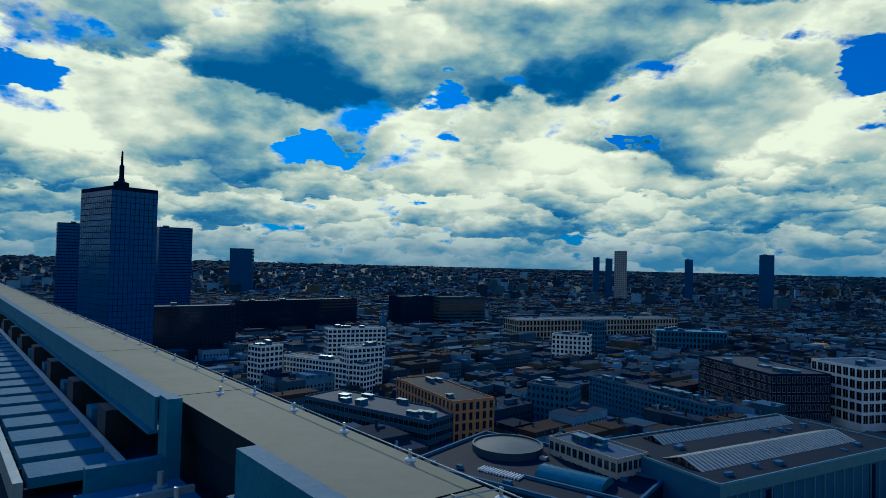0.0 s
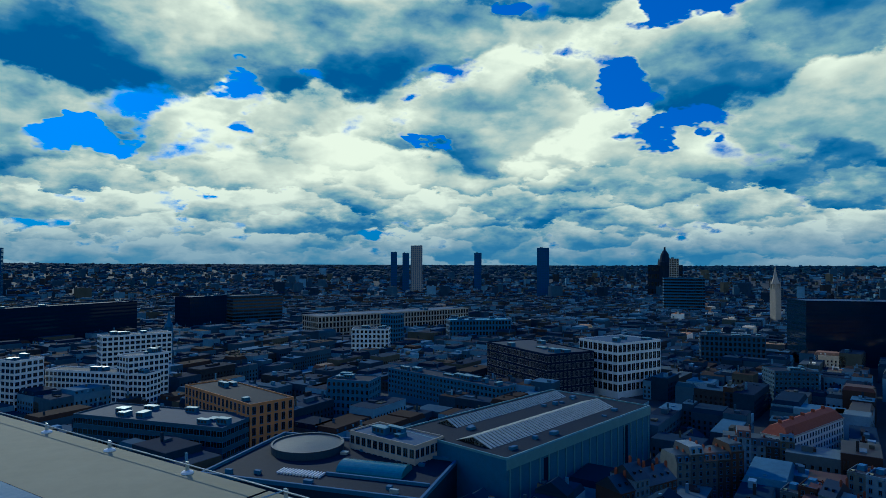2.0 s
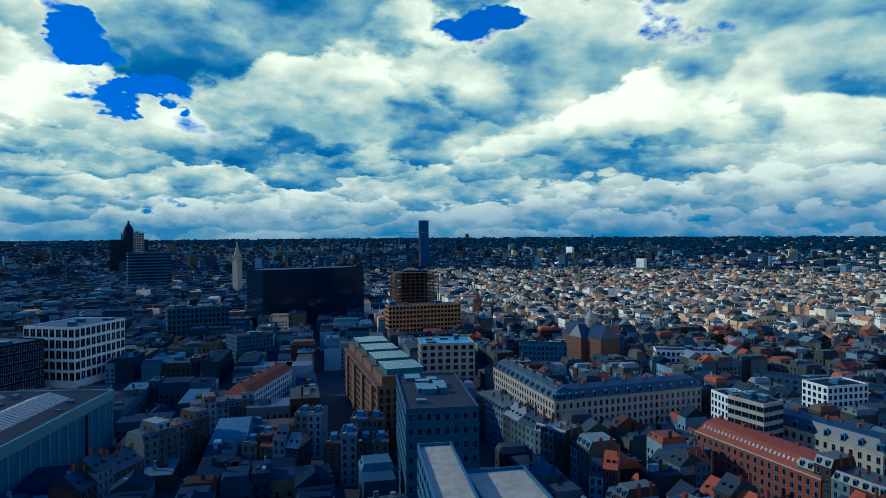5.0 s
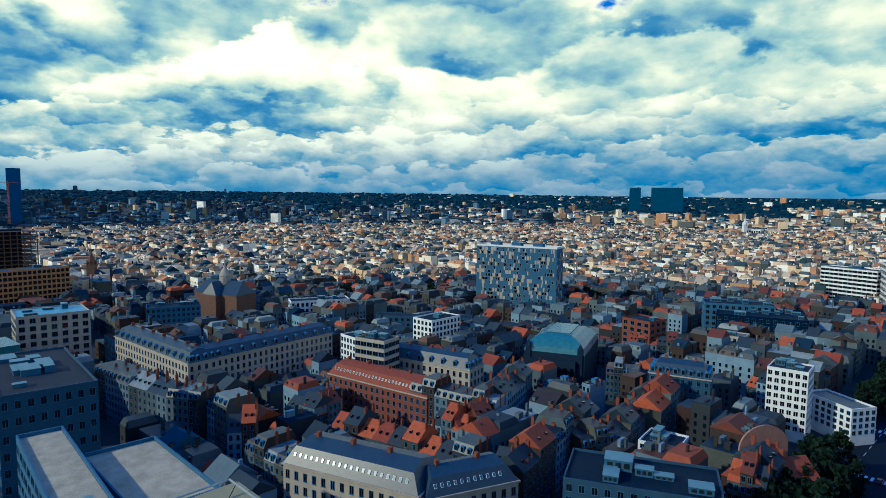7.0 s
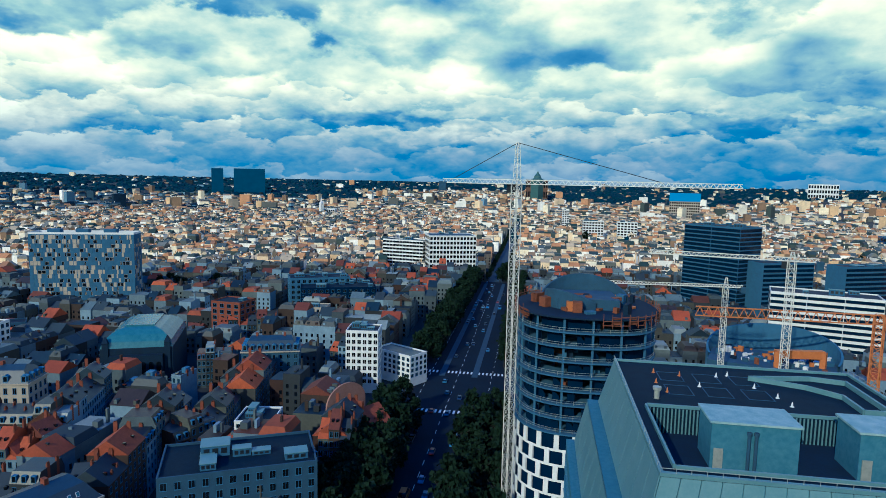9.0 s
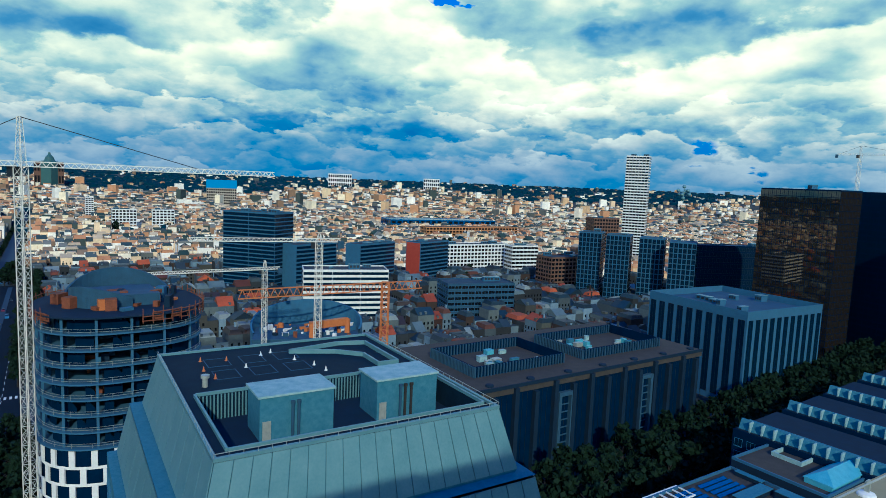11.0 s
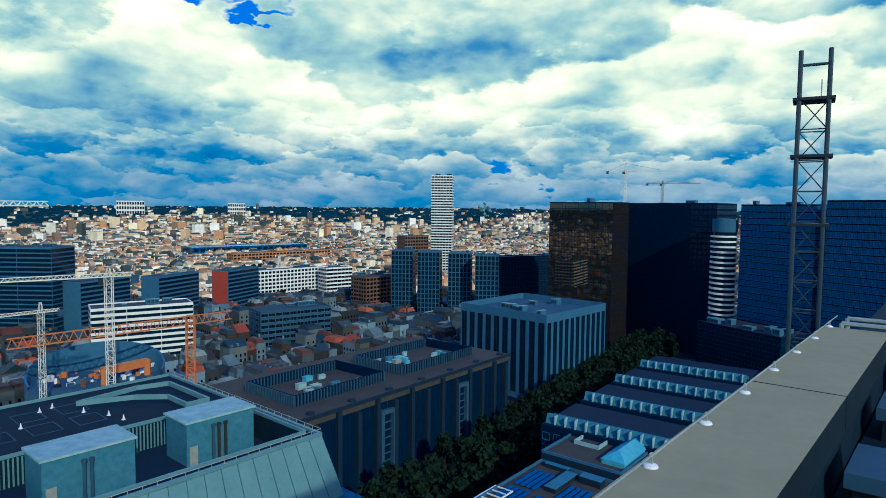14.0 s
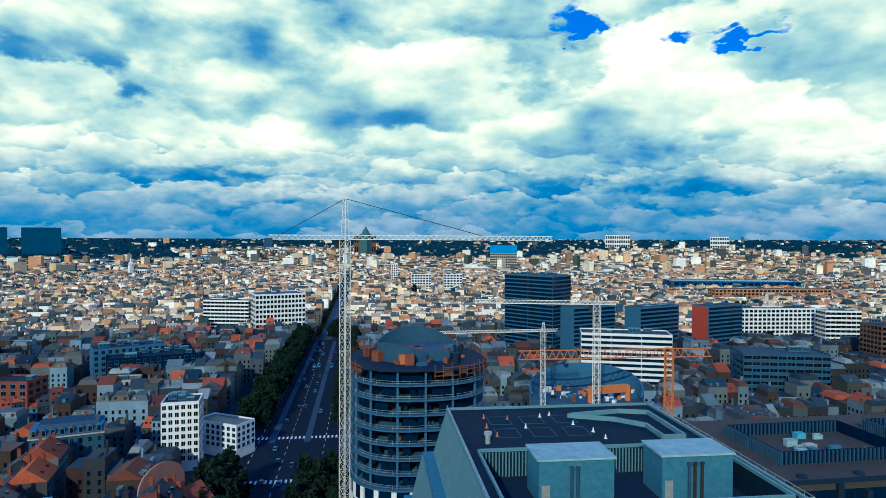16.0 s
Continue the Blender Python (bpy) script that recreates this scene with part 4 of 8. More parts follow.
def near_tower():
    """The neighbouring tower: sloping panelled crown, sunken plant court, two plant houses."""
    m = facing(23.6, -50.4, -1.1, -68.7, 0)
    L, D, Z = 31.0, 36.0, 72.0
    claim(m, -8, -8, L + 8, D + 8)
    ob = thing("panelled_tower", "office tower with sloping pale metal panels and a dark flat roof", "building", m)

    def ring(b, o0, z0, o1, z1, k=0):
        a = [(-o0, -o0, z0), (L + o0, -o0, z0), (L + o0, D + o0, z0), (-o0, D + o0, z0)]
        c = [(-o1, -o1, z1), (L + o1, -o1, z1), (L + o1, D + o1, z1), (-o1, D + o1, z1)]
        for i in range(4):
            j = (i + 1) % 4
            b.face([a[i], a[j], c[j], c[i]], k)

    b = Build()
    ring(b, 1.7, 64.6, -0.05, Z - 0.2)
    ring(b, 3.3, 64.55, 1.6, 64.6)
    ring(b, 4.6, 57.0, 3.2, 64.2)
    ring(b, 6.0, 56.9, 4.4, 57.0)
    ring(b, 6.0, -1, 6.0, 56.9)
    part("core", b, [M_BSTEEL], ob)
    # panels
    tiers = ((1.75, 64.9, 0.02, Z - 0.35), (4.75, 57.3, 3.25, 64.2))
    for o0, z0, o1, z1 in tiers:
        for f, run, n in ((pose(0, 0, 0), L, 18), (pose(0, D, 0, 0, 0, -90), D, 10), (pose(L, 0, 0, 0, 0, 90), D, 20)):
            for i in range(n):
                def px(o, q):
                    return -o + (run + 2 * o) * q
                q0, q1 = i / n + 0.0013, (i + 1) / n - 0.0013
                pts = [(px(o0, q0), -o0, z0), (px(o0, q1), -o0, z0), (px(o1, q1), -o1, z1), (px(o1, q0), -o1, z1)]
                p = Build()
                top = [(x, y - 0.09, z + 0.02) for x, y, z in pts]
                p.face(top)
                for j in range(4):
                    k = (j + 1) % 4
                    p.face([pts[j], pts[k], top[k], top[j]])
                part("panel", p, [M_ZINC], ob, m=f)
    # lower facade
    me = window_row(L + 12, 14, 2.4, 2.2, M_FRAME, M_GLASS, sill=False)
    for k in range(15):
        part("window_band", me, None, ob, m=pose(-6, -6, 2 + k * 3.6))
    me = window_row(D + 12, 16, 2.4, 2.2, M_FRAME, M_GLASS, sill=False)
    for k in range(15):
        part("window_band", me, None, ob, m=pose(-6, D + 6, 2 + k * 3.6, 0, 0, -90))
        part("window_band", me, None, ob, m=pose(L + 6, -6, 2 + k * 3.6, 0, 0, 90))
    # roof deck round the sunken court
    cx0, cx1, cy0, cy1, fl = 1.6, 30.0, 1.7, 17.5, 68.8
    for x0, y0, x1, y1 in ((0, 0, L, cy0), (0, cy1, L, D), (0, cy0, cx0, cy1), (cx1, cy0, L, cy1)):
        b = Build()
        b.box(x0, y0, fl - 1, x1, y1, Z - 0.25)
        part("roof_deck", b, [M_MEMB], ob, "dark membrane roof deck")
    b = Build()
    b.box(cx0, cy0, fl - 0.5, cx1, cy1, fl)
    part("court_floor", b, [M_DSTONE], ob)
    for x0, y0, x1, y1 in ((cx0, cy1, cx1, cy1 + 0.25), (cx0 - 0.25, cy0, cx0, cy1), (cx1, cy0, cx1 + 0.25, cy1), (cx0, cy0 - 0.25, cx1, cy0)):
        b = Build()
        b.box(x0, y0, Z - 0.25, x1, y1, Z + 0.12)
        part("kerb", b, [M_ZINC], ob)
    ribs = Build()
    for i in range(70):
        x = cx0 + 0.3 + i * 0.4
        ribs.box(x, cy1 - 0.10, fl, x + 0.16, cy1 - 0.02, Z - 0.3)
    part("ribbed_screen", ribs, [M_ZINC], ob)
    for x0, y0, x1, y1 in ((-0.1, -0.1, L + 0.1, 0.3), (-0.1, D - 0.3, L + 0.1, D + 0.1), (-0.1, 0.3, 0.3, D - 0.3), (L - 0.3, 0.3, L + 0.1, D - 0.3)):
        b = Build()
        b.box(x0, y0, Z - 0.3, x1, y1, Z + 0.05)
        part("coping", b, [M_ZINC], ob)
    b = Build()
    for p, q in (((0, 0), (L, 0)), ((0, 0), (0, D)), ((L, 0), (L, D))):
        b.bar((*p, Z + 0.45), (*q, Z + 0.45), 0.035)
        n = 24
        for i in range(n + 1):
            x, y = p[0] + (q[0] - p[0]) * i / n, p[1] + (q[1] - p[1]) * i / n
            b.bar((x, y, Z), (x, y, Z + 0.45), 0.03)
    part("guard_rail", b, [M_GALV], ob)
    # plant houses
    for x0, x1, pipes in ((6.5, 14.8, (0.42, 0.5)), (20.2, 28.3, (0.36, 0.44, 0.54))):
        h = Build()
        h.box(x0, 9.2, fl, x1, 14.0, 73.5)
        ph = part("plant_house", h, [M_BSTEEL], ob, "blue-grey metal plant house")
        r = Build()
        r.box(x0 - 0.2, 9.0, 73.5, x1 + 0.2, 14.2, 73.72, bottom=True)
        part("roof_lid", r, [M_PALE], ph)
        for q in pipes:
            p = Build()
            x = x0 + (x1 - x0) * q
            p.bar((x, 8.85, fl), (x, 8.85, 72.6), 0.16, 0, 8)
            p.bar((x, 8.85, 72.6), (x, 8.85, 72.9), 0.24, 0, 8)
            part("flue", p, [M_BARK if q in (0.44, 0.54) else M_CONC], ph)
        p = Build()
        p.box(x0 + 0.3, 9.1, fl, x0 + 1.2, 9.2, fl + 2.1)
        part("door", p, [M_GALV], ph)
    d = Build()
    d.lathe([(0.0, 0.0), (0.3, 0.04), (0.55, 0.14), (0.7, 0.28)], 16)
    d.bar((0, 0, 0), (0, 0, 0.5), 0.02)
    part("dish", d, [M_WHITE], ob, m=pose(9.5, 3.0, fl + 1.6, 70, 0, 10))
    d = Build()
    d.bar((9.5, 3.1, fl), (9.5, 3.1, fl + 1.6), 0.05)
    part("dish_pole", d, [M_GALV], ob)
    # notch with a white kerb at the back, and painted bays
    b = Build()
    path = [(16.5, 30.5), (24.5, 32.0), (28.5, 31.0), (28.5, 20.0), (25.6, 20.0), (25.6, 25.0), (22.5, 28.0), (16.5, 30.5)]
    for p, q in zip(path, path[1:]):
        v = Vector((q[0] - p[0], q[1] - p[1], 0))
        mm = pose(p[0], p[1], 0, 0, 0, math.degrees(math.atan2(v.y, v.x)))
        b.box(0, -0.15, Z - 0.26, v.length, 0.15, Z + 0.35, m=mm)
    part("notch_kerb", b, [M_ZINC], ob)
    for i in range(3):
        for j in range(2):
            b = Build()
            x, y = 5.0 + i * 4.6, 22.5 + j * 5.5
            for x0, y0, x1, y1 in ((x, y, x + 3, y + 0.1), (x, y + 3.6, x + 3, y + 3.7), (x, y + 0.1, x + 0.1, y + 3.6), (x + 2.9, y + 0.1, x + 3, y + 3.6)):
                b.box(x0, y0, Z - 0.25, x1, y1, Z - 0.2)
            part("roof_bay", b, [M_CONC], ob)
    rng = random.Random(4)
    cone = Build()
    cone.lathe([(0.34, 0), (0.34, 0.05), (0.22, 0.06), (0.14, 0.42), (0.05, 0.85), (0.0, 0.86)], 10)
    cm_w, cm_o = cone.mesh("traffic_cone", [M_WHITE]), cone.mesh("traffic_cone", [M_ORANGE])
    for i, (x, y) in enumerate(((4.2, 26.8), (7.8, 30.4), (9.4, 26.3), (12.6, 31.0), (4.6, 31.2), (16.2, 27.2), (17.8, 23.8), (14.2, 31.8), (18.4, 21.0), (4.9, 23.2))):
        c = new("traffic_cone", cm_o if i in (0, 1, 4, 9) else cm_w)
        c.matrix_world = m @ pose(x, y, Z - 0.25) @ Matrix.Scale(0.72, 4)
        tagged(c, "orange marker cone on the dark roof" if i in (0, 1, 4, 9) else "white marker cone on the dark roof", "cone", "roof cones")
    b = Build()
    b.lathe([(0.0, 1.5), (0.5, 1.45), (0.5, 1.1), (0.32, 1.0), (0.32, 0), (0.45, 0)], 14)
    v = solid("roof_vent", b, [M_GALV], "round metal roof vent with a cowl", "vent", m @ pose(3.2, 20.6, Z - 0.25))


near_tower()


def round_site():
    """A rounded concrete frame under construction, with its honeycomb lower facade."""
    cx, cy = 92.0, -145.0
    m = pose(cx, cy, 0, 0, 0, 40)
    claim(m, -22, -22, 22, 22)
    ob = thing("concrete_shell_building", "rounded concrete building frame under construction, open floors", "building", m)
    R = 18.2

    def outline(r, n=56):
        for i in range(n):
            a = 2 * math.pi * i / n
            c, s = math.cos(a), math.sin(a)
            e = (abs(c) ** 2.6 + abs(s) ** 2.6) ** (-1 / 2.6)
            yield r * e * c, r * e * s

    def plate(b, r, z0, z1, k=0):
        pts = list(outline(r))
        b.face([(x, y, z1) for x, y in pts], k)
        b.face([(x, y, z0) for x, y in reversed(pts)], k)
        for i in range(len(pts)):
            p, q = pts[i], pts[(i + 1) % len(pts)]
            b.face([(*p, z0), (*q, z0), (*q, z1), (*p, z1)], k)

    for k in range(9):
        z = 34.5 + k * 3.72
        b = Build()
        plate(b, R if k % 4 else R + 0.35, z - 0.32, z)
        part("floor_slab", b, [M_LCONC if k < 8 else M_DSTONE], ob)
    cols = list(outline(R - 0.7, 16))
    for k in range(8):
        for x, y in cols:
            b = Build()
            z = 34.5 + k * 3.72
            b.box(x - 0.26, y - 0.26, z, x + 0.26, y + 0.26, z + 3.4)
            part("column", b, [M_LCONC], ob)
    core = Build()
    core.box(-8, -7, 0, 8, 7, 67)
    part("core_wall", core, [M_CONC], ob)
    for k in range(8):
        b = Build()
        z = 34.5 + k * 3.72
        pts = list(outline(R - 0.25))
        for i in range(len(pts)):
            p, q = Vector((*pts[i], z)), Vector((*pts[(i + 1) % len(pts)], z))
            for h in (0.5, 1.05):
                b.bar(p + Vector((0, 0, h)), q + Vector((0, 0, h)), 0.04)
            if i % 2 == 0:
                b.bar(p, p + Vector((0, 0, 1.1)), 0.04)
        part("safety_rail", b, [M_GALV], ob)
    rng = random.Random(9)
    for k in range(6):
        b = Build()
        z = 34.5 + k * 3.72
        for j in range(14):
            a = rng.uniform(0, 6.28)
            r = rng.uniform(9, 15.5)
            x, y = r * math.cos(a), r * math.sin(a)
            b.box(x, y, z, x + rng.uniform(0.6, 2.6), y + rng.uniform(0.5, 1.6), z + rng.uniform(0.4, 2.2), rng.randrange(3))
        part("site_stores", b, [M_LCONC, M_RUST, M_DSTONE], ob)
    # safety nets and half-built walls set back on the floors, dark for inner shade
    for k in range(8):
        b = Build()
        z = 34.5 + k * 3.72
        pts = list(outline(R - 2.2))
        for i in range(len(pts)):
            if rng.random() < 0.62:
                p, q = pts[i], pts[(i + 1) % len(pts)]
                b.face([(*p, z), (*q, z), (*q, z + rng.choice((1.2, 2.4, 3.3))), (*p, z + 3.3)])
        part("net", b, [M_DARK], ob)
    # rust-red formwork belt, broken where the top floor is still open
    b = Build()
    pts, inner = list(outline(R + 0.7)), list(outline(R + 0.2))
    for i in range(len(pts)):
        if i % 56 in range(6, 15):
            continue
        p, q = pts[i], pts[(i + 1) % len(pts)]
        for h in (62.9, 63.9, 64.9):
            if rng.random() < 0.85:
                b.bar((*p, h), (*q, h + rng.uniform(-0.15, 0.15)), 0.13)
        b.bar((*p, 62.2), (*p, rng.uniform(64.9, 66.2)), 0.10)
        b.bar((*inner[i], 62.6), (*p, 65.0), 0.08)
        if rng.random() < 0.5:
            b.face([(*inner[i], 63.0), (*inner[(i + 1) % len(pts)], 63.0), (*inner[(i + 1) % len(pts)], 64.6), (*inner[i], 64.6)])
    part("formwork_belt", b, [M_RUST], ob, "rust-red formwork belt round the top floor")
    for wide, high, turn, ox in ((12.5, 4.6, -95, 0), (9.0, 2.8, 40, 2)):
        b = Build()
        for i in range(18):
            a0, a1 = radians(-70 + i * 8), radians(-70 + i * 8 + 8.1)
            z, z2 = (66.5 + high * math.sin(math.pi * q / 18) for q in (i, i + 1))
            p = [(wide * math.cos(a), wide * math.sin(a)) for a in (a0, a1)]
            q = [((wide - 0.5) * math.cos(a), (wide - 0.5) * math.sin(a)) for a in (a0, a1)]
            b.face([(*p[0], 64), (*p[1], 64), (*p[1], z2), (*p[0], z)])
            b.face([(*q[1], 64), (*q[0], 64), (*q[0], z), (*q[1], z2)])
            b.face([(*p[0], z), (*p[1], z2), (*q[1], z2), (*q[0], z)])
        part("crown_wall", b, [M_CONC], ob, m=pose(ox, 0, 0, 0, 0, turn))
    for k in range(46):
        a, r = rng.uniform(0, 6.28), 15 * rng.random() ** 0.6
        w, d, h = rng.uniform(0.6, 4.0), rng.uniform(0.5, 2.6), rng.uniform(0.4, 3.2)
        b = Build()
        b.box(-w / 2, -d / 2, 64.26, w / 2, d / 2, 64.26 + h)
        for q in range(3):
            b.box(-w / 2 - 0.06, -d / 2 - 0.06, 64.4 + h * q / 3, w / 2 + 0.06, d / 2 + 0.06, 64.5 + h * q / 3, bottom=True)
        part("shuttering", b, [rng.choice((M_CONC, M_RUST, M_RUST, M_DSTONE, M_LCONC, M_ORANGE))], ob, m=pose(r * math.cos(a), r * math.sin(a), 0, 0, 0, rng.uniform(0, 90)))
    # honeycomb base: white panels staggered round dark openings
    b = Build()
    plate(b, R - 0.5, -1, 34.1)
    part("inner_wall", b, [M_DARK], ob)
    n = 26
    ring = list(outline(R, n * 2))
    frames = Build()
    for k in range(8):
        for i in range(n):
            j = (2 * i + (k % 2)) % (2 * n)
            p, q = Vector((*ring[j], 0)), Vector((*ring[(j + 1) % (2 * n)], 0))
            z = 2.0 + k * 4.0
            d = (q - p).normalized()
            mm = Matrix.Translation(p) @ Matrix.Rotation(math.atan2(d.y, d.x), 4, "Z")
            ln = (q - p).length
            e = Build()
            e.box(ln * 0.22, -0.1, z, ln * 0.78, 0.35, z + 4.0, m=mm)
            part("facade_panel", e, [M_WHITE], ob)
        e = Build()
        for i in range(2 * n):
            p, q = ring[i], ring[(i + 1) % (2 * n)]
            e.face([(*p, 2 + k * 4.0 - 0.35), (*q, 2 + k * 4.0 - 0.35), (*q, 2 + k * 4.0 + 0.35), (*p, 2 + k * 4.0 + 0.35)])
        part("facade_belt", e, [M_WHITE], ob)


round_site()


def tower_crane(x, y, top, deck, jib, back, yaw, w, mat_, label, ties=True, jib_len=None):
    ob = thing("tower_crane", label, "crane", pose(x, y, rise(x, y)))
    b = Build()
    lattice(b, (0, 0, 0), w, deck, w * 1.15, w * 0.062)
    part("mast", b, [mat_], ob)
    d = Vector((-math.sin(radians(yaw)), math.cos(radians(yaw)), 0))
    base = Vector((0, 0, deck))
    b = Build()
    truss(b, base, base + d * jib, w * 0.55, w * 0.8, w * 0.075)
    part("jib", b, [mat_], ob)
    b = Build()
    truss(b, base, base - d * back, w * 0.55, w * 0.8, w * 0.075)
    part("counter_jib", b, [mat_], ob)
    b = Build()
    e = base - d * back
    b.box(-w * 0.5, -w * 0.5, -w * 1.1, w * 0.5, w * 0.5, w * 0.15, bottom=True, m=Matrix.Translation(e) @ Matrix.Rotation(radians(yaw), 4, "Z"))
    part("counterweight", b, [M_CONC], ob)
    b = Build()
    lattice(b, base, w * 0.8, top - deck, w, w * 0.05, 0, w * 0.35)
    part("tower_head", b, [mat_], ob)
    b = Build()
    b.box(w * 0.5, -w * 0.5, deck - w * 1.2, w * 1.3, w * 0.5, deck - 0.1, bottom=True)
    part("cab", b, [M_DFRAME], ob)
    if ties:
        b = Build()
        apex = Vector((0, 0, top))
        b.bar(apex, base + d * jib * 0.66 + Vector((0, 0, w * 0.5)), w * 0.06)
        b.bar(apex, base - d * back * 0.9 + Vector((0, 0, w * 0.3)), w * 0.06)
        part("tie", b, [M_DFRAME], ob)
    return ob


tower_crane(101.1, -125.1, 107, 96.6, 55, 19, 129, 1.9, M_CRANE, "pale lattice tower crane beside the round building site")
tower_crane(65, -226, 76, 73, 45, 8, -65, 2.2, M_CRANE, "pale lattice tower crane with a level jib", ties=False)
tower_crane(88, -232, 64, 60.5, 42, 6, -50, 1.6, M_CRANE, "low pale lattice crane beside the office block", ties=False)
tower_crane(-430, -791, 161, 150, 70, 24, 60, 3.0, M_CRANE, "far red and white tower crane on the skyline")
tower_crane(-472, -766, 137, 133, 50, 20, 70, 2.4, M_RUST, "far reddish tower crane on the skyline")
tower_crane(1640, 850, 118, 112, 70, 22, 40, 3.2, M_ORANGE, "far orange tower crane below the southern tower")


def orange_gantry():
    ob = thing("steel_gantry", "orange lattice steel gantry on the building site", "gantry", pose(0, 0, 0))
    p, q = Vector((96, -226, 49.5)), Vector((32, -273, 49.5))
    b = Build()
    for s in (0, 3.0):
        for dz in (0, 3.4):
            o = Vector((-0.59 * s * 0.3, -0.8 * s * 0.3, dz))
            b.bar(p + o, q + o, 0.28)
    n = 26
    for i in range(n):
        a, c = p + (q - p) * (i / n), p + (q - p) * ((i + 1) / n)
        up = Vector((0, 0, 3.4))
        b.bar(a, (a + c) / 2 + up, 0.17)
        b.bar((a + c) / 2 + up, c, 0.17)
    part("boom", b, [M_ORANGE], ob)
    b = Build()
    lattice(b, (46, -263, 0), 3.0, 53, 3.0, 0.30)
    part("mast", b, [M_ORANGE], ob)
    b = Build()
    for x, y in ((74, -250), (62, -262)):
        b.box(x - 1, y - 1, 0, x + 1, y + 1, 36)
    b.box(0, -1.2, 33.5, 18, 1.2, 36.5, bottom=True, m=pose(75, -250, 0, 0, 0, math.degrees(math.atan2(-12, -12))))
    part("portal", b, [M_ORANGE], ob)


orange_gantry()


def horseshoe():
    """Curved shell of a building site with stores lying in it."""
    m = pose(80, -262, 0, 0, 0, 197)
    claim(m, -26, -26, 26, 26)
    ob = thing("curved_shell", "curved grey concrete shell of a building site with scattered stores", "building", m)
    b = Build()
    for i in range(24):
        a0, a1 = radians(-20 + i * 9.2), radians(-20 + (i + 1) * 9.2)
        z = 31 + 9.5 * math.sin(math.pi * (i + 0.5) / 24)
        z2 = 31 + 9.5 * math.sin(math.pi * (i + 1.5) / 24)
        for r0, flip in ((24, False), (23.2, True)):
            p = [(r0 * math.cos(a0), r0 * 0.72 * math.sin(a0)), (r0 * math.cos(a1), r0 * 0.72 * math.sin(a1))]
            f = [(*p[0], 0), (*p[1], 0), (*p[1], z2), (*p[0], z)]
            b.face(f[::-1] if flip else f)
        b.face([(24 * math.cos(a0), 17.3 * math.sin(a0), z), (24 * math.cos(a1), 17.3 * math.sin(a1), z2), (23.2 * math.cos(a1), 16.7 * math.sin(a1), z2), (23.2 * math.cos(a0), 16.7 * math.sin(a0), z)])
    part("shell_wall", b, [M_LCONC], ob)
    b = Build()
    b.box(-22, -16, -1, 22, 11, 30)
    part("deck", b, [M_CONC], ob)
    rng = random.Random(21)
    for k in range(70):
        s = Build()
        x, y = rng.uniform(-20, 20), rng.uniform(-14, 9)
        w, d, h = rng.uniform(0.6, 3.0), rng.uniform(0.5, 2.0), rng.uniform(0.4, 2.4)
        s.box(0, 0, 30, w, d, 30 + h, m=pose(x, y, 0, 0, 0, rng.uniform(0, 90)))
        part("site_store", s, [rng.choice((M_WHITE, M_CONC, M_DSTONE, M_RUST, M_LCONC, M_WHITE, M_ORANGE))], ob)


horseshoe()


def market_hall():
    m = facing(94, 209, 197, 265, 0)
    L, D, Z = 118.0, 58.0, 26.0
    claim(m, 0, 0, L, D)
    ob = thing("covered_hall", "long covered hall with ribbed pale glazed roof strips", "hall", m)
    b = Build()
    b.box(0, 0, -1, L, D, Z - 0.5)
    part("wall", b, [M_LCONC], ob)
    for x0, y0, x1, y1 in ((0, 0, L, 0.6), (0, D - 0.6, L, D), (0, 0.6, 0.6, D - 0.6), (L - 0.6, 0.6, L, D - 0.6)):
        b = Build()
        b.box(x0, y0, Z - 0.5, x1, y1, Z + 0.4)
        part("parapet", b, [M_ZINC], ob)
    b = Build()
    b.box(0.6, 0.6, Z - 0.5, L - 0.6, D - 0.6, Z - 0.1)
    part("roof", b, [M_MEMB], ob)
    rng = random.Random(3)
    for y0, y1, x0, x1, z in ((12, 30, 6, L - 14, 3.0), (42, 54, 20, L - 10, 2.6)):
        n = 44
        for i in range(n):
            b = Build()
            a, c = x0 + (x1 - x0) * i / n, x0 + (x1 - x0) * (i + 0.72) / n
            ym = (y0 + y1) / 2
            b.face([(a, y0, Z), (c, y0, Z), (c, ym, Z + z), (a, ym, Z + z)])
            b.face([(c, y1, Z), (a, y1, Z), (a, ym, Z + z), (c, ym, Z + z)])
            b.face([(a, y0, Z), (a, ym, Z + z), (a, y1, Z)])
            b.face([(c, y0, Z), (c, y1, Z), (c, ym, Z + z)])
            part("roof_rib", b, [M_SKYLIT], ob, "pale ribbed roof panel")
        b = Build()
        b.gable(x0, y0, x1, y1, Z - 0.1, z - 0.15, 0, over=0.0)
        part("glazing", b, [M_GLASS], ob)
    # facade bays: piers and a dark gate
    for i in range(19):
        b = Build()
        x = 2 + i * (L - 4) / 18
        b.box(x - 0.35, -0.35, 0, x + 0.35, 0, Z - 1.5)
        part("pier", b, [M_ZINC], ob)
    b = Build()
    b.box(0, -0.5, Z - 4.0, L, 0, Z + 0.1, bottom=True)
    part("fascia", b, [M_ZINC], ob)
    for x in (24, 90):
        b = Build()
        b.box(x, -0.06, 0, x + 4.4, 0, Z - 5)
        part("gate", b, [M_DARK], ob)
    for i in range(12):
        b = Build()
        x, y = rng.uniform(3, L - 8), rng.choice((5, 7, 35, 37))
        b.box(x, y, Z - 0.1, x + rng.uniform(1, 4), y + rng.uniform(1, 2.4), Z + rng.uniform(0.5, 1.6))
        part("roof_plant", b, [M_LCONC], ob)


market_hall()


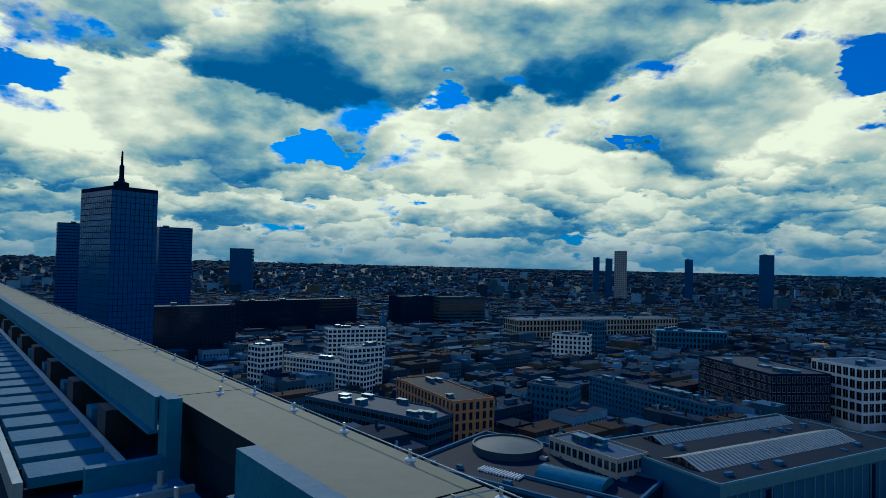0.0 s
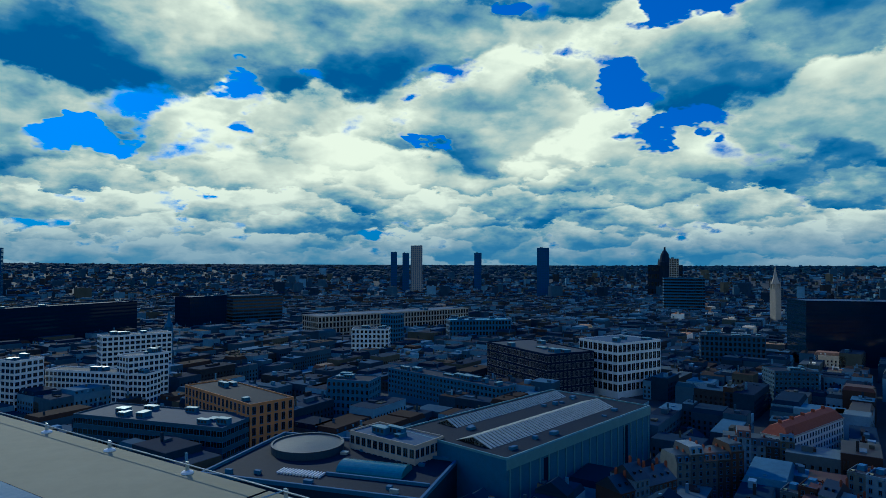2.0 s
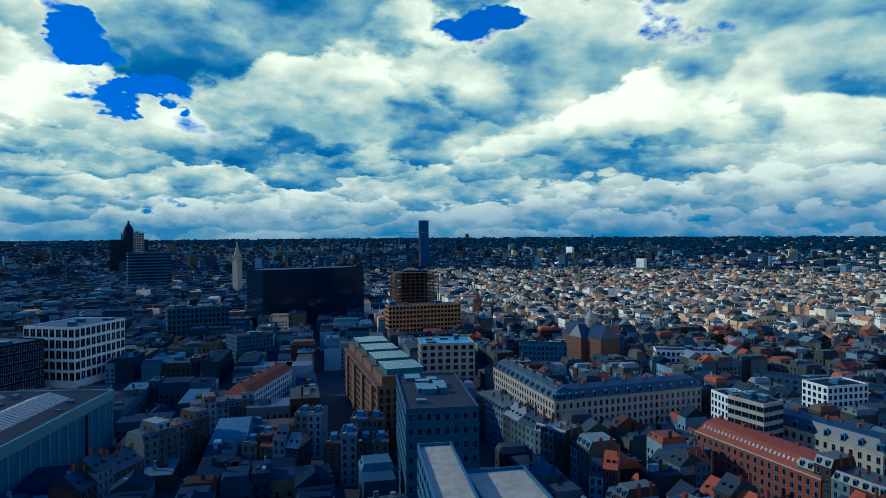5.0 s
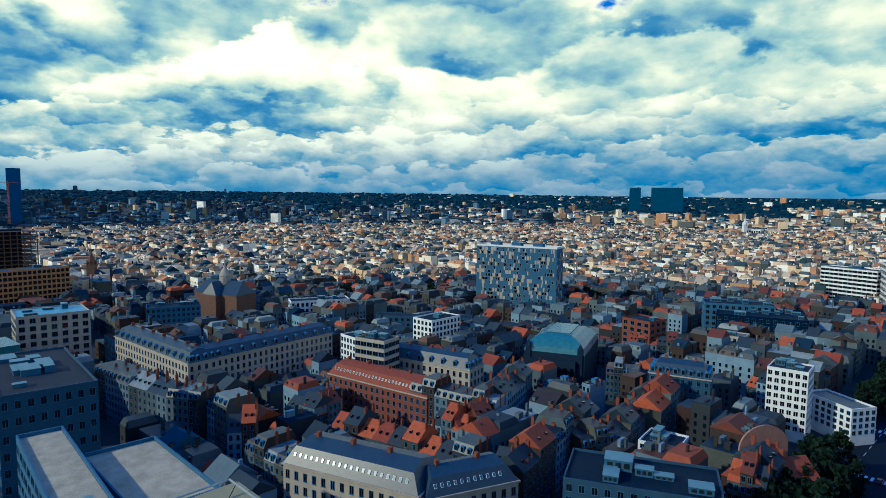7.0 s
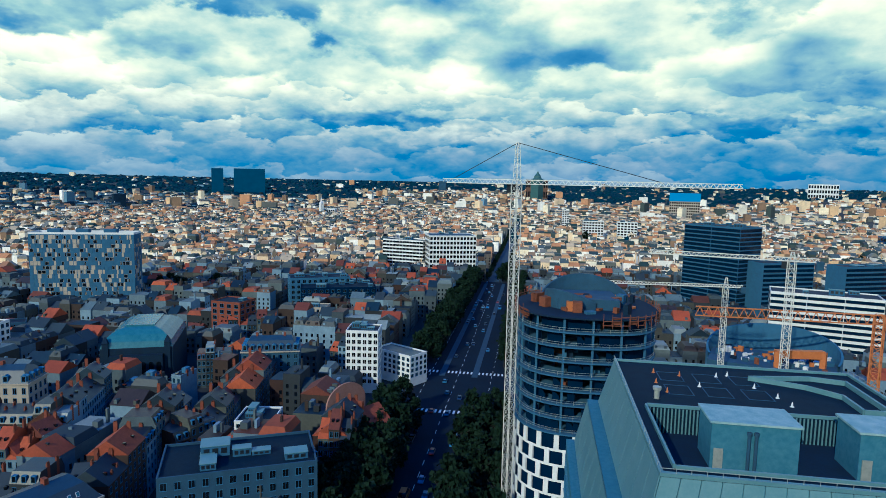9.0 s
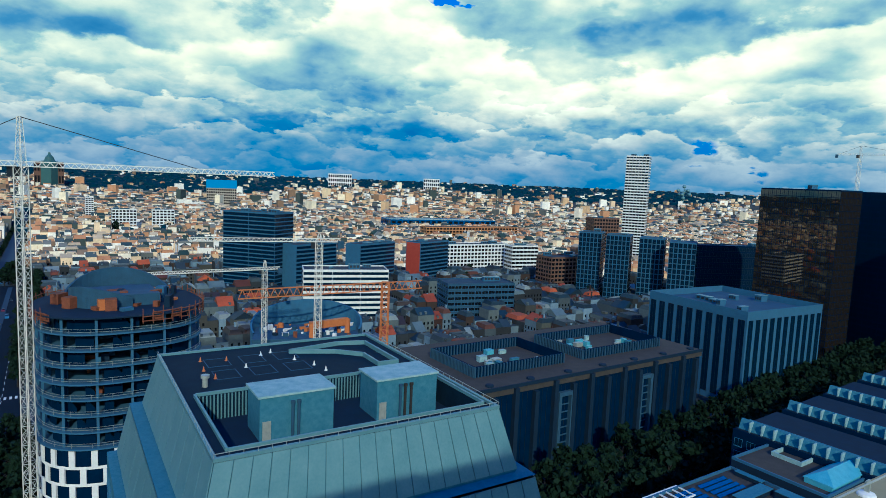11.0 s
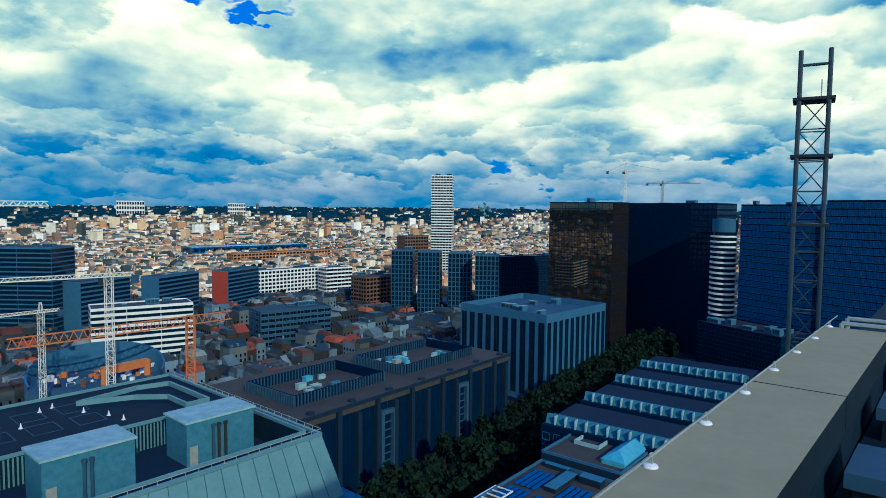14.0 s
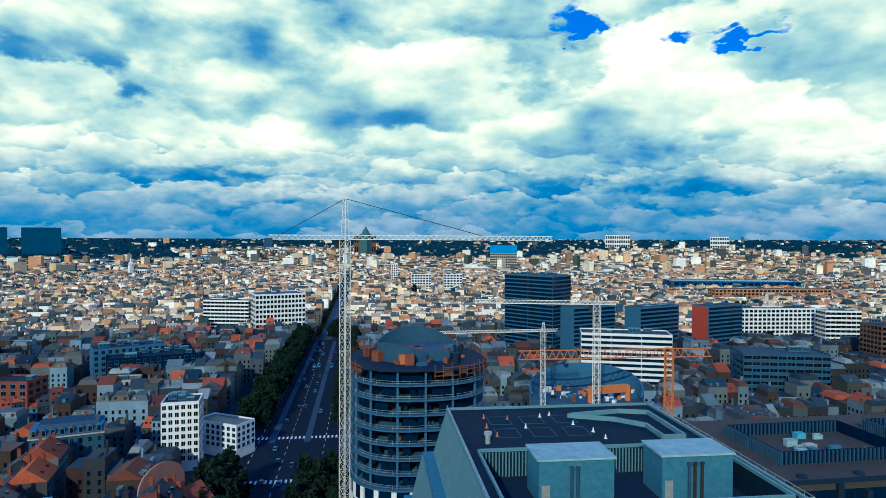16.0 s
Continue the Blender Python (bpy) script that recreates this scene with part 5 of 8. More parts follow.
M_TILEROOF = mat("orange_tiles", (0.27, 0.065, 0.026), (0.40, 0.11, 0.045), 0.8, 0.9, 0.5)


def mansard_block(name, label, a, b_, cornice, depth, floors, wall, roof_m, pitch=3.2, sides=("front", "left", "right"), slope=4.2, dormer=True, lights=False):
    m = facing(*a, *b_)
    L = math.hypot(b_[0] - a[0], b_[1] - a[1])
    claim(m, 0, 0, L, depth)
    ob = thing(name, label, "building", m)
    b = Build()
    b.box(0, 0, -2, L, depth, cornice)
    part("wall", b, [wall], ob)
    b = Build()
    b.box(-0.4, -0.4, cornice - 0.5, L + 0.4, depth + 0.4, cornice, bottom=True)
    part("cornice", b, [M_CREAM], ob)
    b = Build()
    i, z = 2.6, cornice + slope
    lo = [(0, 0, cornice), (L, 0, cornice), (L, depth, cornice), (0, depth, cornice)]
    hi = [(i, i, z), (L - i, i, z), (L - i, depth - i, z), (i, depth - i, z)]
    for k in range(4):
        j = (k + 1) % 4
        b.face([lo[k], lo[j], hi[j], hi[k]])
    mid = depth / 2
    b.face([hi[0], hi[1], (L - i - 1, mid, z + 1.4), (i + 1, mid, z + 1.4)])
    b.face([hi[2], hi[3], (i + 1, mid, z + 1.4), (L - i - 1, mid, z + 1.4)])
    b.face([hi[1], hi[2], (L - i - 1, mid, z + 1.4)])
    b.face([hi[3], hi[0], (i + 1, mid, z + 1.4)])
    part("roof", b, [roof_m], ob)
    fh = (cornice - 1.0) / floors
    for side in sides:
        f, run = sides_of(L, depth)[side]
        n = max(2, round(run / pitch))
        one = window_row(run / n, 1, 1.35, fh * 0.62, M_FRAME, M_GLASS)
        for k in range(floors):
            for c in range(n):
                part("window", one, None, ob, m=f @ pose(run * c / n, 0, 0.8 + k * fh))
        if dormer:
            d = Build()
            d.box(-0.85, 0.25, cornice + 0.4, 0.85, 2.4, cornice + 2.7)
            d.gable(-0.95, 0.2, 0.95, 2.4, cornice + 2.7, 0.5, 0, along="y", over=0.1)
            d.face([(-0.6, 0.24, cornice + 0.7), (0.6, 0.24, cornice + 0.7), (0.6, 0.24, cornice + 2.5), (-0.6, 0.24, cornice + 2.5)], 1)
            dm = d.mesh("dormer", [M_FRAME, M_GLASS])
            for k in range(n):
                if k % 2 == 0 or run < 30:
                    part("dormer", dm, None, ob, m=f @ pose(run * (k + 0.5) / n, 0, 0))
    if lights:
        b = Build()
        b.box(-0.4, -0.6, 0, 0.4, 0.6, 0.12)
        b.face([(-0.32, -0.5, 0.13), (0.32, -0.5, 0.13), (0.32, 0.5, 0.13), (-0.32, 0.5, 0.13)], 1)
        lm = b.mesh("roof_window", [M_WHITE, M_TEAL])
        tilt = math.degrees(math.atan2(slope, 2.6))
        for k in range(int((L - 5) / 1.9)):
            part("roof_window", lm, None, ob, m=pose(3.2 + k * 1.9, 1.4, cornice + 1.4 * slope / 2.6 + 0.05, tilt, 0, 0))
    for k in range(int(L / 12)):
        b = Build()
        x = (k + 0.5) * 12
        b.box(x - 0.5, mid - 0.8, cornice + 1, x + 0.5, mid + 0.8, z + 2.6)
        part("chimney", b, [M_BRICK], ob)
    return ob


mansard_block("long_mansard_block", "long pale block with white dormers in a blue slate roof", (345, 130), (285, 77), 20, 14, 5, M_CREAM, M_BSLATE, sides=("front", "right"))
mansard_block("long_mansard_block", "long pale block with white dormers in a blue slate roof", (286, 76), (343, 16), 20, 14, 5, M_CREAM, M_BSLATE, sides=("front", "right"))
mansard_block("apartment_house", "pale apartment block with a dark blue mansard", (297, -5), (263, -47), 20, 13, 5, M_CREAM, M_BSLATE)
mansard_block("brick_terrace", "red brick terrace under a long orange tiled roof", (282, 15), (243, -26), 15, 15, 4, M_BRICK, M_TILEROOF, slope=4.5, dormer=False, lights=True)
mansard_block("zinc_roofed_block", "near block with a blue zinc roof and small roof lights", (174, 22), (150, -14), 21, 17, 5, M_CREAM, M_BSLATE, dormer=False, slope=4.5, lights=True)
mansard_block("zinc_roofed_block", "near block with a blue zinc roof and round end", (150, -16), (158, -42), 20, 14, 5, M_CREAM, M_BSLATE, dormer=False, slope=4.0, lights=True)
mansard_block("apartment_house", "blue-grey apartment house with a shallow mansard", (249.6, -123.2), (235.5, -143.4), 21, 14, 6, M_CONC, M_BSLATE)
mansard_block("long_red_roof_house", "long white house under an orange tiled roof", (240, 222), (300, 243), 18, 12, 5, M_WHITE, M_TILEROOF, slope=3.6, dormer=False)
office("flat_block", "near dark flat-roofed apartment block with rooftop units", "building", (148, -51), (131, -85), 25, 20, 6, 3.2, M_CONC, win=(0.5, 0.6), roof=M_MEMB, clutter=6)


def stepped_hotel():
    m = facing(317, 216, 240, 146, 0)
    L, D = 104.0, 26.0
    claim(m, 0, 0, L, D)
    ob = thing("stepped_hotel", "brown stone hotel stepping back under four blue glass roofs", "building", m)
    for k in range(4):
        x0 = L * k / 4
        b = Build()
        b.box(x0, 0, -1, x0 + L / 4 - 0.05, D, 30)
        part("wall", b, [M_BROWN], ob)
        b = Build()
        b.box(x0 + 1.5, 2.2, 30, x0 + L / 4 - 1.5, D - 2, 34)
        part("set_back", b, [M_BROWN], ob)
        b = Build()
        b.box(x0 + 4, 5, 34, x0 + L / 4 - 4, D - 4, 36.4)
        b.box(x0 + 3.5, 4.5, 36.4, x0 + L / 4 - 3.5, D - 3.5, 36.8, bottom=True)
        part("glass_roof", b, [M_TEAL], ob, "flat blue glass rooftop box")
        b = Build()
        b.box(x0 - 0.3, -0.5, 29.2, x0 + L / 4 + 0.2, 0, 30.2, bottom=True)
        part("cornice", b, [M_BROWN], ob)
        b = Build()
        b.box(x0 + L / 8 - 3, -1.1, 0, x0 + L / 8 + 3, 0, 28.0)
        part("bay", b, [M_BROWN], ob)
    for f, run in (sides_of(L, D)["front"], sides_of(L, D)["right"]):
        n = round(run / 3.2)
        me = window_row(run, n, 1.5, 2.2, M_DFRAME, M_GLASS)
        for k in range(8):
            part("window_band", me, None, ob, m=f @ pose(0, 0, 1.2 + k * 3.55))


stepped_hotel()


def frame_site():
    """Concrete frame of a high-rise being stripped or built, open on all floors."""
    m = facing(548, 311, 578, 278)
    L, D = 45.0, 30.0
    claim(m, 0, 0, L, D)
    ob = thing("unfinished_building", "open concrete frame of a tall building site", "building", m)
    for k in range(17):
        b = Build()
        b.box(0, 0, 5 + k * 3.5, L, D, 5.45 + k * 3.5, bottom=True)
        part("floor_slab", b, [M_BROWN], ob)
    for i in range(10):
        b = Build()
        x = i * (L - 0.7) / 9
        b.box(x, 0.2, 0, x + 0.7, 0.9, 61)
        part("column", b, [M_BROWN], ob)
    for i in range(6):
        b = Build()
        y = i * (D - 0.7) / 5
        b.box(0.1, y, 0, 0.8, y + 0.7, 61)
        part("column", b, [M_BROWN], ob)
    b = Build()
    b.box(10, 8, 0, L - 10, D - 6, 63)
    part("core_wall", b, [M_DSTONE], ob)


frame_site()
office("office_block", "long tan office block below the building site", "building", (500, 292), (548, 240), 34, 16, 7, 3.4, M_OCHRE)


def theatre():
    m = facing(296, -80, 281, -106, 0)
    L, D = 30.0, 42.0
    claim(m, 0, 0, L, D)
    ob = thing("theatre", "stone theatre with a domed blue metal roof and arched front", "theatre", m)
    b = Build()
    b.box(0, 0, -1, L, D, 20)
    b.box(4, -2.5, -1, L - 4, 0, 17)
    part("wall", b, [M_DSTONE], ob)
    b = Build()
    n = 8
    prof = [(0.0, 20.0), (1.0, 22.6), (3.2, 25.2), (6.0, 27.0), (9.0, 27.8)]
    for (i0, z0), (i1, z1) in zip(prof, prof[1:]):
        lo = [(i0, i0, z0), (L - i0, i0, z0), (L - i0, D - i0, z0), (i0, D - i0, z0)]
        hi = [(i1, i1, z1), (L - i1, i1, z1), (L - i1, D - i1, z1), (i1, D - i1, z1)]
        for k in range(4):
            j = (k + 1) % 4
            b.face([lo[k], lo[j], hi[j], hi[k]])
    b.box(9, 9, 27.2, L - 9, D - 9, 28.4)
    part("roof", b, [M_TEAL], ob, "hipped blue metal roof")
    for i in range(7):
        b = Build()
        c = 5.5 + i * 3.15
        b.box(c - 1.0, -2.56, 8, c + 1.0, -2.5, 13)
        for q in range(6):
            a0, a1 = math.pi * q / 6, math.pi * (q + 1) / 6
            b.face([(c, -2.56, 13), (c + math.cos(a0), -2.56, 13 + math.sin(a0)), (c + math.cos(a1), -2.56, 13 + math.sin(a1))])
        part("arched_window", b, [M_GLASS], ob)
    for x in (1.0, L - 3.5):
        b = Build()
        b.box(x, -0.6, 0, x + 2.5, 1.8, 23)
        b.gable(x, -0.6, x + 2.5, 1.8, 23, 2.4, 0, hip=1.2)
        part("corner_pavilion", b, [M_DSTONE], ob)


theatre()


def church(x, y, yaw, scale, label, dome=True):
    m = pose(x, y, rise(x, y), 0, 0, yaw) @ Matrix.Scale(scale, 4)
    claim(pose(x, y, 0, 0, 0, yaw), -24 * scale, -16 * scale, 24 * scale, 16 * scale)
    ob = thing("church", label, "church", m)
    b = Build()
    b.box(-22, -10, -2, 22, 10, 20)
    b.box(-6, -15, -2, 8, 15, 20)
    part("wall", b, [M_BROWN], ob)
    b = Build()
    b.gable(-22, -10, 22, 10, 20, 9, 0, hip=4)
    b.gable(-6, -15, 8, 15, 20, 9, 0, along="y", hip=3)
    part("roof", b, [M_BSLATE], ob)
    b = Build()
    b.lathe([(4.2, 18), (4.2, 32), (4.6, 32.4), (4.0, 33), (3.0, 36), (1.4, 38.5), (0.6, 40), (0.5, 44), (0.0, 46)], 12)
    part("belfry", b, [M_CREAM], ob)
    for k in range(8):
        b = Build()
        b.box(-20 + k * 5.2, -10.06, 7, -18.4 + k * 5.2, -10, 15)
        part("window", b, [M_GLASS], ob)
    return ob


church(492, 104, 55, 1.0, "brown stone church with blue roofs and a pale belfry")


def spire_tower(x, y, h, w, mat_, label, dome=0.0, name="spire"):
    ob = thing(name, label, "tower", pose(x, y, rise(x, y)))
    b = Build()
    b.box(-w / 2, -w / 2, -3, w / 2, w / 2, h * 0.62)
    part("shaft", b, [mat_], ob)
    b = Build()
    if dome:
        b.lathe([(w * 0.62, h * 0.62), (w * 0.62, h * 0.70), (w * 0.56, h * 0.72), (dome, h * 0.78), (dome * 0.8, h * 0.86), (dome * 0.4, h * 0.92), (w * 0.1, h * 0.94), (w * 0.08, h), (0, h)], 20)
    else:
        b.lathe([(w * 0.5, h * 0.62), (w * 0.5, h * 0.7), (w * 0.62, h * 0.7), (w * 0.3, h * 0.8), (0.0, h)], 8)
    part("dome" if dome else "spire_tip", b, [mat_], ob)
    for k in range(4):
        b = Build()
        s = w * 0.42
        px, py = ((-s, -s), (s, -s), (s, s), (-s, s))[k]
        b.lathe([(w * 0.1, h * 0.55), (w * 0.1, h * 0.68), (0.0, h * 0.78)], 6, cx=px, cy=py)
        part("pinnacle", b, [mat_], ob)


spire_tower(797, 758, 96, 11, M_CREAM, "slender pale stone town hall spire far across the roofs")
spire_tower(1230, 1577, 150 - rise(1230, 1577), 30, M_DSTONE, "huge dark domed courthouse on the skyline", dome=14, name="courthouse")
office("courthouse_wing", "broad dark stone courthouse on the skyline", "building", (1190, 1605), (1270, 1545), 96, 50, 4, 9, M_DSTONE, clutter=0)
spire_tower(1253, -825, 54 - rise(1253, -825), 8, M_WHITE, "white slender church tower in the sunlit roofs")
office("church_nave", "white church nave beside its tower", "church", (1265, -832), (1235, -850), 26, 16, 2, 5, M_WHITE, clutter=0)
spire_tower(1808, -2394, 150 - rise(1808, -2394), 44, M_COPPER, "far green-domed basilica on the hill", dome=18, name="basilica")
office("basilica_wing", "far brown basilica body on the hill", "church", (1850, -2360), (1770, -2425), 112, 40, 2, 10, M_BROWN, clutter=0)
spire_tower(-60, 640, 52, 7, M_LCONC, "small pale church tower between the offices")
spire_tower(640, 260, 40, 7, M_BROWN, "small twin church tower in the old town")

# far landmarks
def round_tower():
    ob = thing("round_tower", "white round apartment tower with stacked balcony rings", "tower", pose(-252, -338, 0))
    b = Build()
    b.lathe([(7.0, -1), (7.0, 88), (0, 88.5)], 28)
    part("shaft", b, [M_DGLASS], ob)
    ring = Build()
    ring.lathe([(7.0, 0), (8.1, 0), (8.1, 1.1), (7.0, 1.1)], 28)
    rm = ring.mesh("balcony", [M_WHITE])
    for k in range(25):
        part("balcony", rm, None, ob, m=pose(0, 0, 4 + k * 3.2))
    b = Build()
    b.lathe([(7.4, 84), (7.4, 92), (6.5, 92), (0, 92.4)], 28)
    part("crown", b, [M_LCONC], ob)


round_tower()


def atom_model():
    """Far landmark of steel balls joined by tubes."""
    ob = thing("ball_monument", "far steel monument of balls joined by tubes", "monument", pose(-945, -3266, rise(-945, -3266)))
    c = [Vector((x, y, z)) for x in (-17, 17) for y in (-17, 17) for z in (-17, 17)] + [Vector((0, 0, 0))]
    q = Euler((radians(45), radians(35), 0)).to_matrix()
    c = [q @ v + Vector((0, 0, 60)) for v in c]
    for v in c:
        b = Build()
        b.lathe([(9 * math.sin(math.pi * k / 10), -9 * math.cos(math.pi * k / 10)) for k in range(11)], 16)
        part("ball", b, [M_ZINC], ob, m=pose(*v), smooth=True)
    for v in c[:8]:
        b = Build()
        b.bar(c[8], v, 1.8, 0, 8)
        part("tube", b, [M_ZINC], ob)
    b = Build()
    b.bar((0, 0, -3), (0, 0, 40), 2.6, 0, 8)
    part("stem", b, [M_ZINC], ob)


atom_model()
office("long_building", "long white building on the wooded ridge", "building", (953, -3472), (826, -3504), 119, 20, 3, 12, M_WHITE, clutter=0)
office("long_building", "long white building on the wooded ridge", "building", (420, -3560), (330, -3570), 112, 20, 3, 12, M_WHITE, clutter=0)
office("high_rise", "far haze-blue hospital slab on the horizon", "building", (2739, -1224), (2720, -1270), 132, 30, 8, 8, M_HAZY, M_HAZY, M_HAZY, clutter=1)
office("high_rise", "far haze-blue hospital slab on the horizon", "building", (2700, -1310), (2637, -1431), 133, 30, 8, 8, M_HAZY, M_HAZY, M_HAZY, clutter=1)
office("high_rise", "pale far apartment tower in the suburbs", "building", (700, -1010), (690, -1018), 46, 12, 12, 4, M_WHITE, clutter=1)
office("palace_block", "white twin-winged building above the trees", "building", (575, -890), (548, -910), 36, 20, 7, 5, M_WHITE)
office("palace_block", "white twin-winged building above the trees", "building", (530, -922), (503, -939), 36, 20, 7, 5, M_WHITE)
office("long_building", "long yellow stone building beyond the park", "building", (111, -1001), (-39, -1089), 24, 24, 4, 6, M_OCHRE, clutter=0)
office("glass_hall", "long blue glass hall roof beyond the park", "hall", (200, -1180), (0, -1290), 22, 60, 2, 12, M_BGLASS, roof=M_TEAL, clutter=0)
office("apartment_block", "white apartment row on the canal side", "building", (46, -600), (-14, -640), 37, 16, 9, 4, M_WHITE)
office("apartment_block", "white apartment row with balconies on the canal side", "building", (-18, -612), (-44, -625), 38, 16, 9, 4, M_WHITE, win=STRIPE["win"])
office("apartment_block", "orange brick apartment block by the canal", "building", (-52, -560), (-96, -590), 34, 22, 8, 4, M_BROWN)
office("slab_block", "brown brick tower block behind the four towers", "building", (-118, -760), (-150, -772), 62, 20, 14, 4, M_BROWN)
office("office_block", "grey stepped office block with banded windows", "building", (30, -420), (-16, -440), 28, 24, 6, 5, M_CONC, win=STRIPE["win"])
sheeted = office("exhibition_block", "far pale block topped with bright blue sheeting", "building", (844, -1758), (768, -1792), 52, 18, 6, 6, M_CREAM, clutter=0)
b = Build()
b.box(-1, -1, 52 - sheeted.matrix_world.translation.z, 84, 19, 76 - sheeted.matrix_world.translation.z, bottom=True)
part("sheeting", b, [M_BLUE], sheeted, "bright blue sheeting")


def ridge_roofs():
    """Low office pavilions with white glazed ridges, beside the avenue."""
    m = facing(-84, -166, -174, -246, 0)
    claim(m, 0, 0, 122, 34, 1)
    L = 30.0
    for k in range(4):
        ob = thing("office_pavilion", "low office pavilion with a white sloping roof ridge", "building", m @ pose(2 + k * 30, -24, 0), group="row of pavilions")
        b = Build()
        b.box(0, 0, -1, 26, 44, 29)
        part("wall", b, [M_DARK], ob)
        b = Build()
        b.box(0.5, 0.5, 29, 25.5, 43.5, 29.3)
        part("roof", b, [M_DSTONE], ob)
        b = Build()
        for x0 in (0.6,):
            b.face([(x0, 1, 28.2), (x0, 43, 28.2), (x0 + 1.9, 43, 32.0), (x0 + 1.9, 1, 32.0)][::-1])
            b.box(x0 + 1.9, 1, 29.3, x0 + 2.5, 43, 32.0)
            b.box(x0 + 6.5, 1, 29.3, x0 + 7.0, 43, 30.6)
        part("ridge", b, [M_BSTEEL], ob, "pale sloping metal roof screen")
        for q in range(12):
            b = Build()
            for x0 in (0.5,):
                b.box(x0, 2 + q * 3.4, 28.2, x0 + 1.9, 2.35 + q * 3.4, 32.1)
            part("buttress", b, [M_PALE], ob)
        me = window_row(26, 8, 2.2, 2.4, M_FRAME, M_DGLASS, sill=False)
        mv = window_row(44, 12, 2.4, 2.4, M_FRAME, M_DGLASS, sill=False)
        for f in range(7):
            part("window_band", me, None, ob, m=pose(0, 0, 1.5 + f * 3.8))
            part("window_band", mv, None, ob, m=pose(0, 44, 1.5 + f * 3.8, 0, 0, -90))
            part("window_band", mv, None, ob, m=pose(26, 0, 1.5 + f * 3.8, 0, 0, 90))


ridge_roofs()


def solar_building():
    """Low brown office along the avenue: a sunk roof with solar panels, a higher part with a roof well and a blue hip light."""
    m = facing(-52, -123, -105, -165, 0)
    L, D = 68.0, 24.0
    claim(m, 0, 0, L, D)
    ob = thing("solar_block", "low brown-roofed office with rows of solar panels on top", "building", m)
    for x0, x1, z in ((0, 36, 24.8), (36.05, L, 27.4)):
        b = Build()
        b.box(x0, 0, -1, x1, D, z)
        part("wall", b, [M_DSTONE], ob)
        b = Build()
        b.box(x0 + 0.5, 0.5, z, x1 - 0.5, D - 0.5, z + 0.06)
        part("roof", b, [M_BROOF], ob, "brown gravel roof deck")
        for p in ((x0, 0, x1, 0.45), (x0, D - 0.45, x1, D), (x0, 0.45, x0 + 0.45, D - 0.45), (x1 - 0.45, 0.45, x1, D - 0.45)):
            b = Build()
            b.box(p[0], p[1], z, p[2], p[3], z + 0.7)
            part("parapet", b, [M_LCONC], ob)
    one = window_row(3.4, 1, 2.4, 2.2, M_DFRAME, M_DGLASS, sill=False)
    for k in range(6):
        for c in range(20):
            part("window", one, None, ob, m=sides_of(L, D)["back"][0] @ pose(c * 3.4, 0, 1.6 + k * 3.8))
    b = Build()
    for p in ((48, 12, 58, 12.4), (48, 19.6, 58, 20), (48, 12.4, 48.4, 19.6), (57.6, 12.4, 58, 19.6)):
        b.box(p[0], p[1], 27.4, p[2], p[3], 28.6)
    part("roof_well", b, [M_PALE], ob, "pale kerb of a sunk roof well")
    b = Build()
    b.gable(40, 0.8, 60, 7.5, 28.9, 2.0, 0, hip=4)
    b.box(40, 0.9, 27.46, 60, 7.4, 28.9)
    part("hip_light", b, [M_SHEET], ob, "blue hipped roof light")
    for x, y, w, d, h in ((4, 4, 4, 2.5, 1.4), (30, 3, 3, 6, 1.8), (20, 10.5, 12, 3.2, 1.2), (33, 14, 1.6, 7, 1.1)):
        b = Build()
        b.box(x, y, 24.86, x + w, y + d, 24.86 + h)
        b.box(x - 0.1, y - 0.1, 24.86 + h, x + w + 0.1, y + d + 0.1, 25.0 + h, 1, bottom=True)
        part("plant_box", b, [M_DSTONE, M_BSTEEL], ob)
    panel = Build()
    panel.box(0, 0, 0, 1.75, 1.05, 0.05, bottom=True, m=pose(0, 0, 0.2, 14, 0, 0))
    pm = panel.mesh("solar_panel", [M_BGLASS])
    for x0, y0, nx, ny in ((9, 15.5, 4, 4), (18, 15.5, 6, 4), (3, 8.5, 7, 3), (17, 3.0, 5, 4)):
        for r in range(ny):
            for c in range(nx):
                part("solar_panel", pm, None, ob, "dark blue solar panel", m=pose(x0 + c * 1.85, y0 + r * 1.7, 24.9))
    ob = thing("pergola", "white steel pergola frame standing on the roof edge", "pergola", m @ pose(-1.5, D + 0.2, 0))
    b = Build()
    b.box(0, -0.2, 22.5, 15, 0.2, 25.5, bottom=True)
    part("fascia", b, [M_WHITE], ob)
    b = Build()
    b.box(0, -5.2, 25.1, 15, -4.9, 25.5, bottom=True)
    part("beam", b, [M_WHITE], ob)
    for q in range(7):
        b = Build()
        b.box(0.1 + q * 2.42, -4.9, 25.15, 0.4 + q * 2.42, -0.2, 25.45, bottom=True)
        part("slat", b, [M_WHITE], ob)
    b = Build()
    b.box(0, 0, -1, 30, 24, 20.5)
    ob = thing("avenue_wing", "low dark office wing with a brown flat roof", "building", m @ pose(-33, 0, 0))
    claim(ob.matrix_world, 0, 0, 30, 24)
    part("wall", b, [M_DSTONE], ob)
    b = Build()
    b.box(0.4, 0.4, 20.5, 29.6, 23.6, 20.6)
    part("roof", b, [M_BROOF], ob)


solar_building()


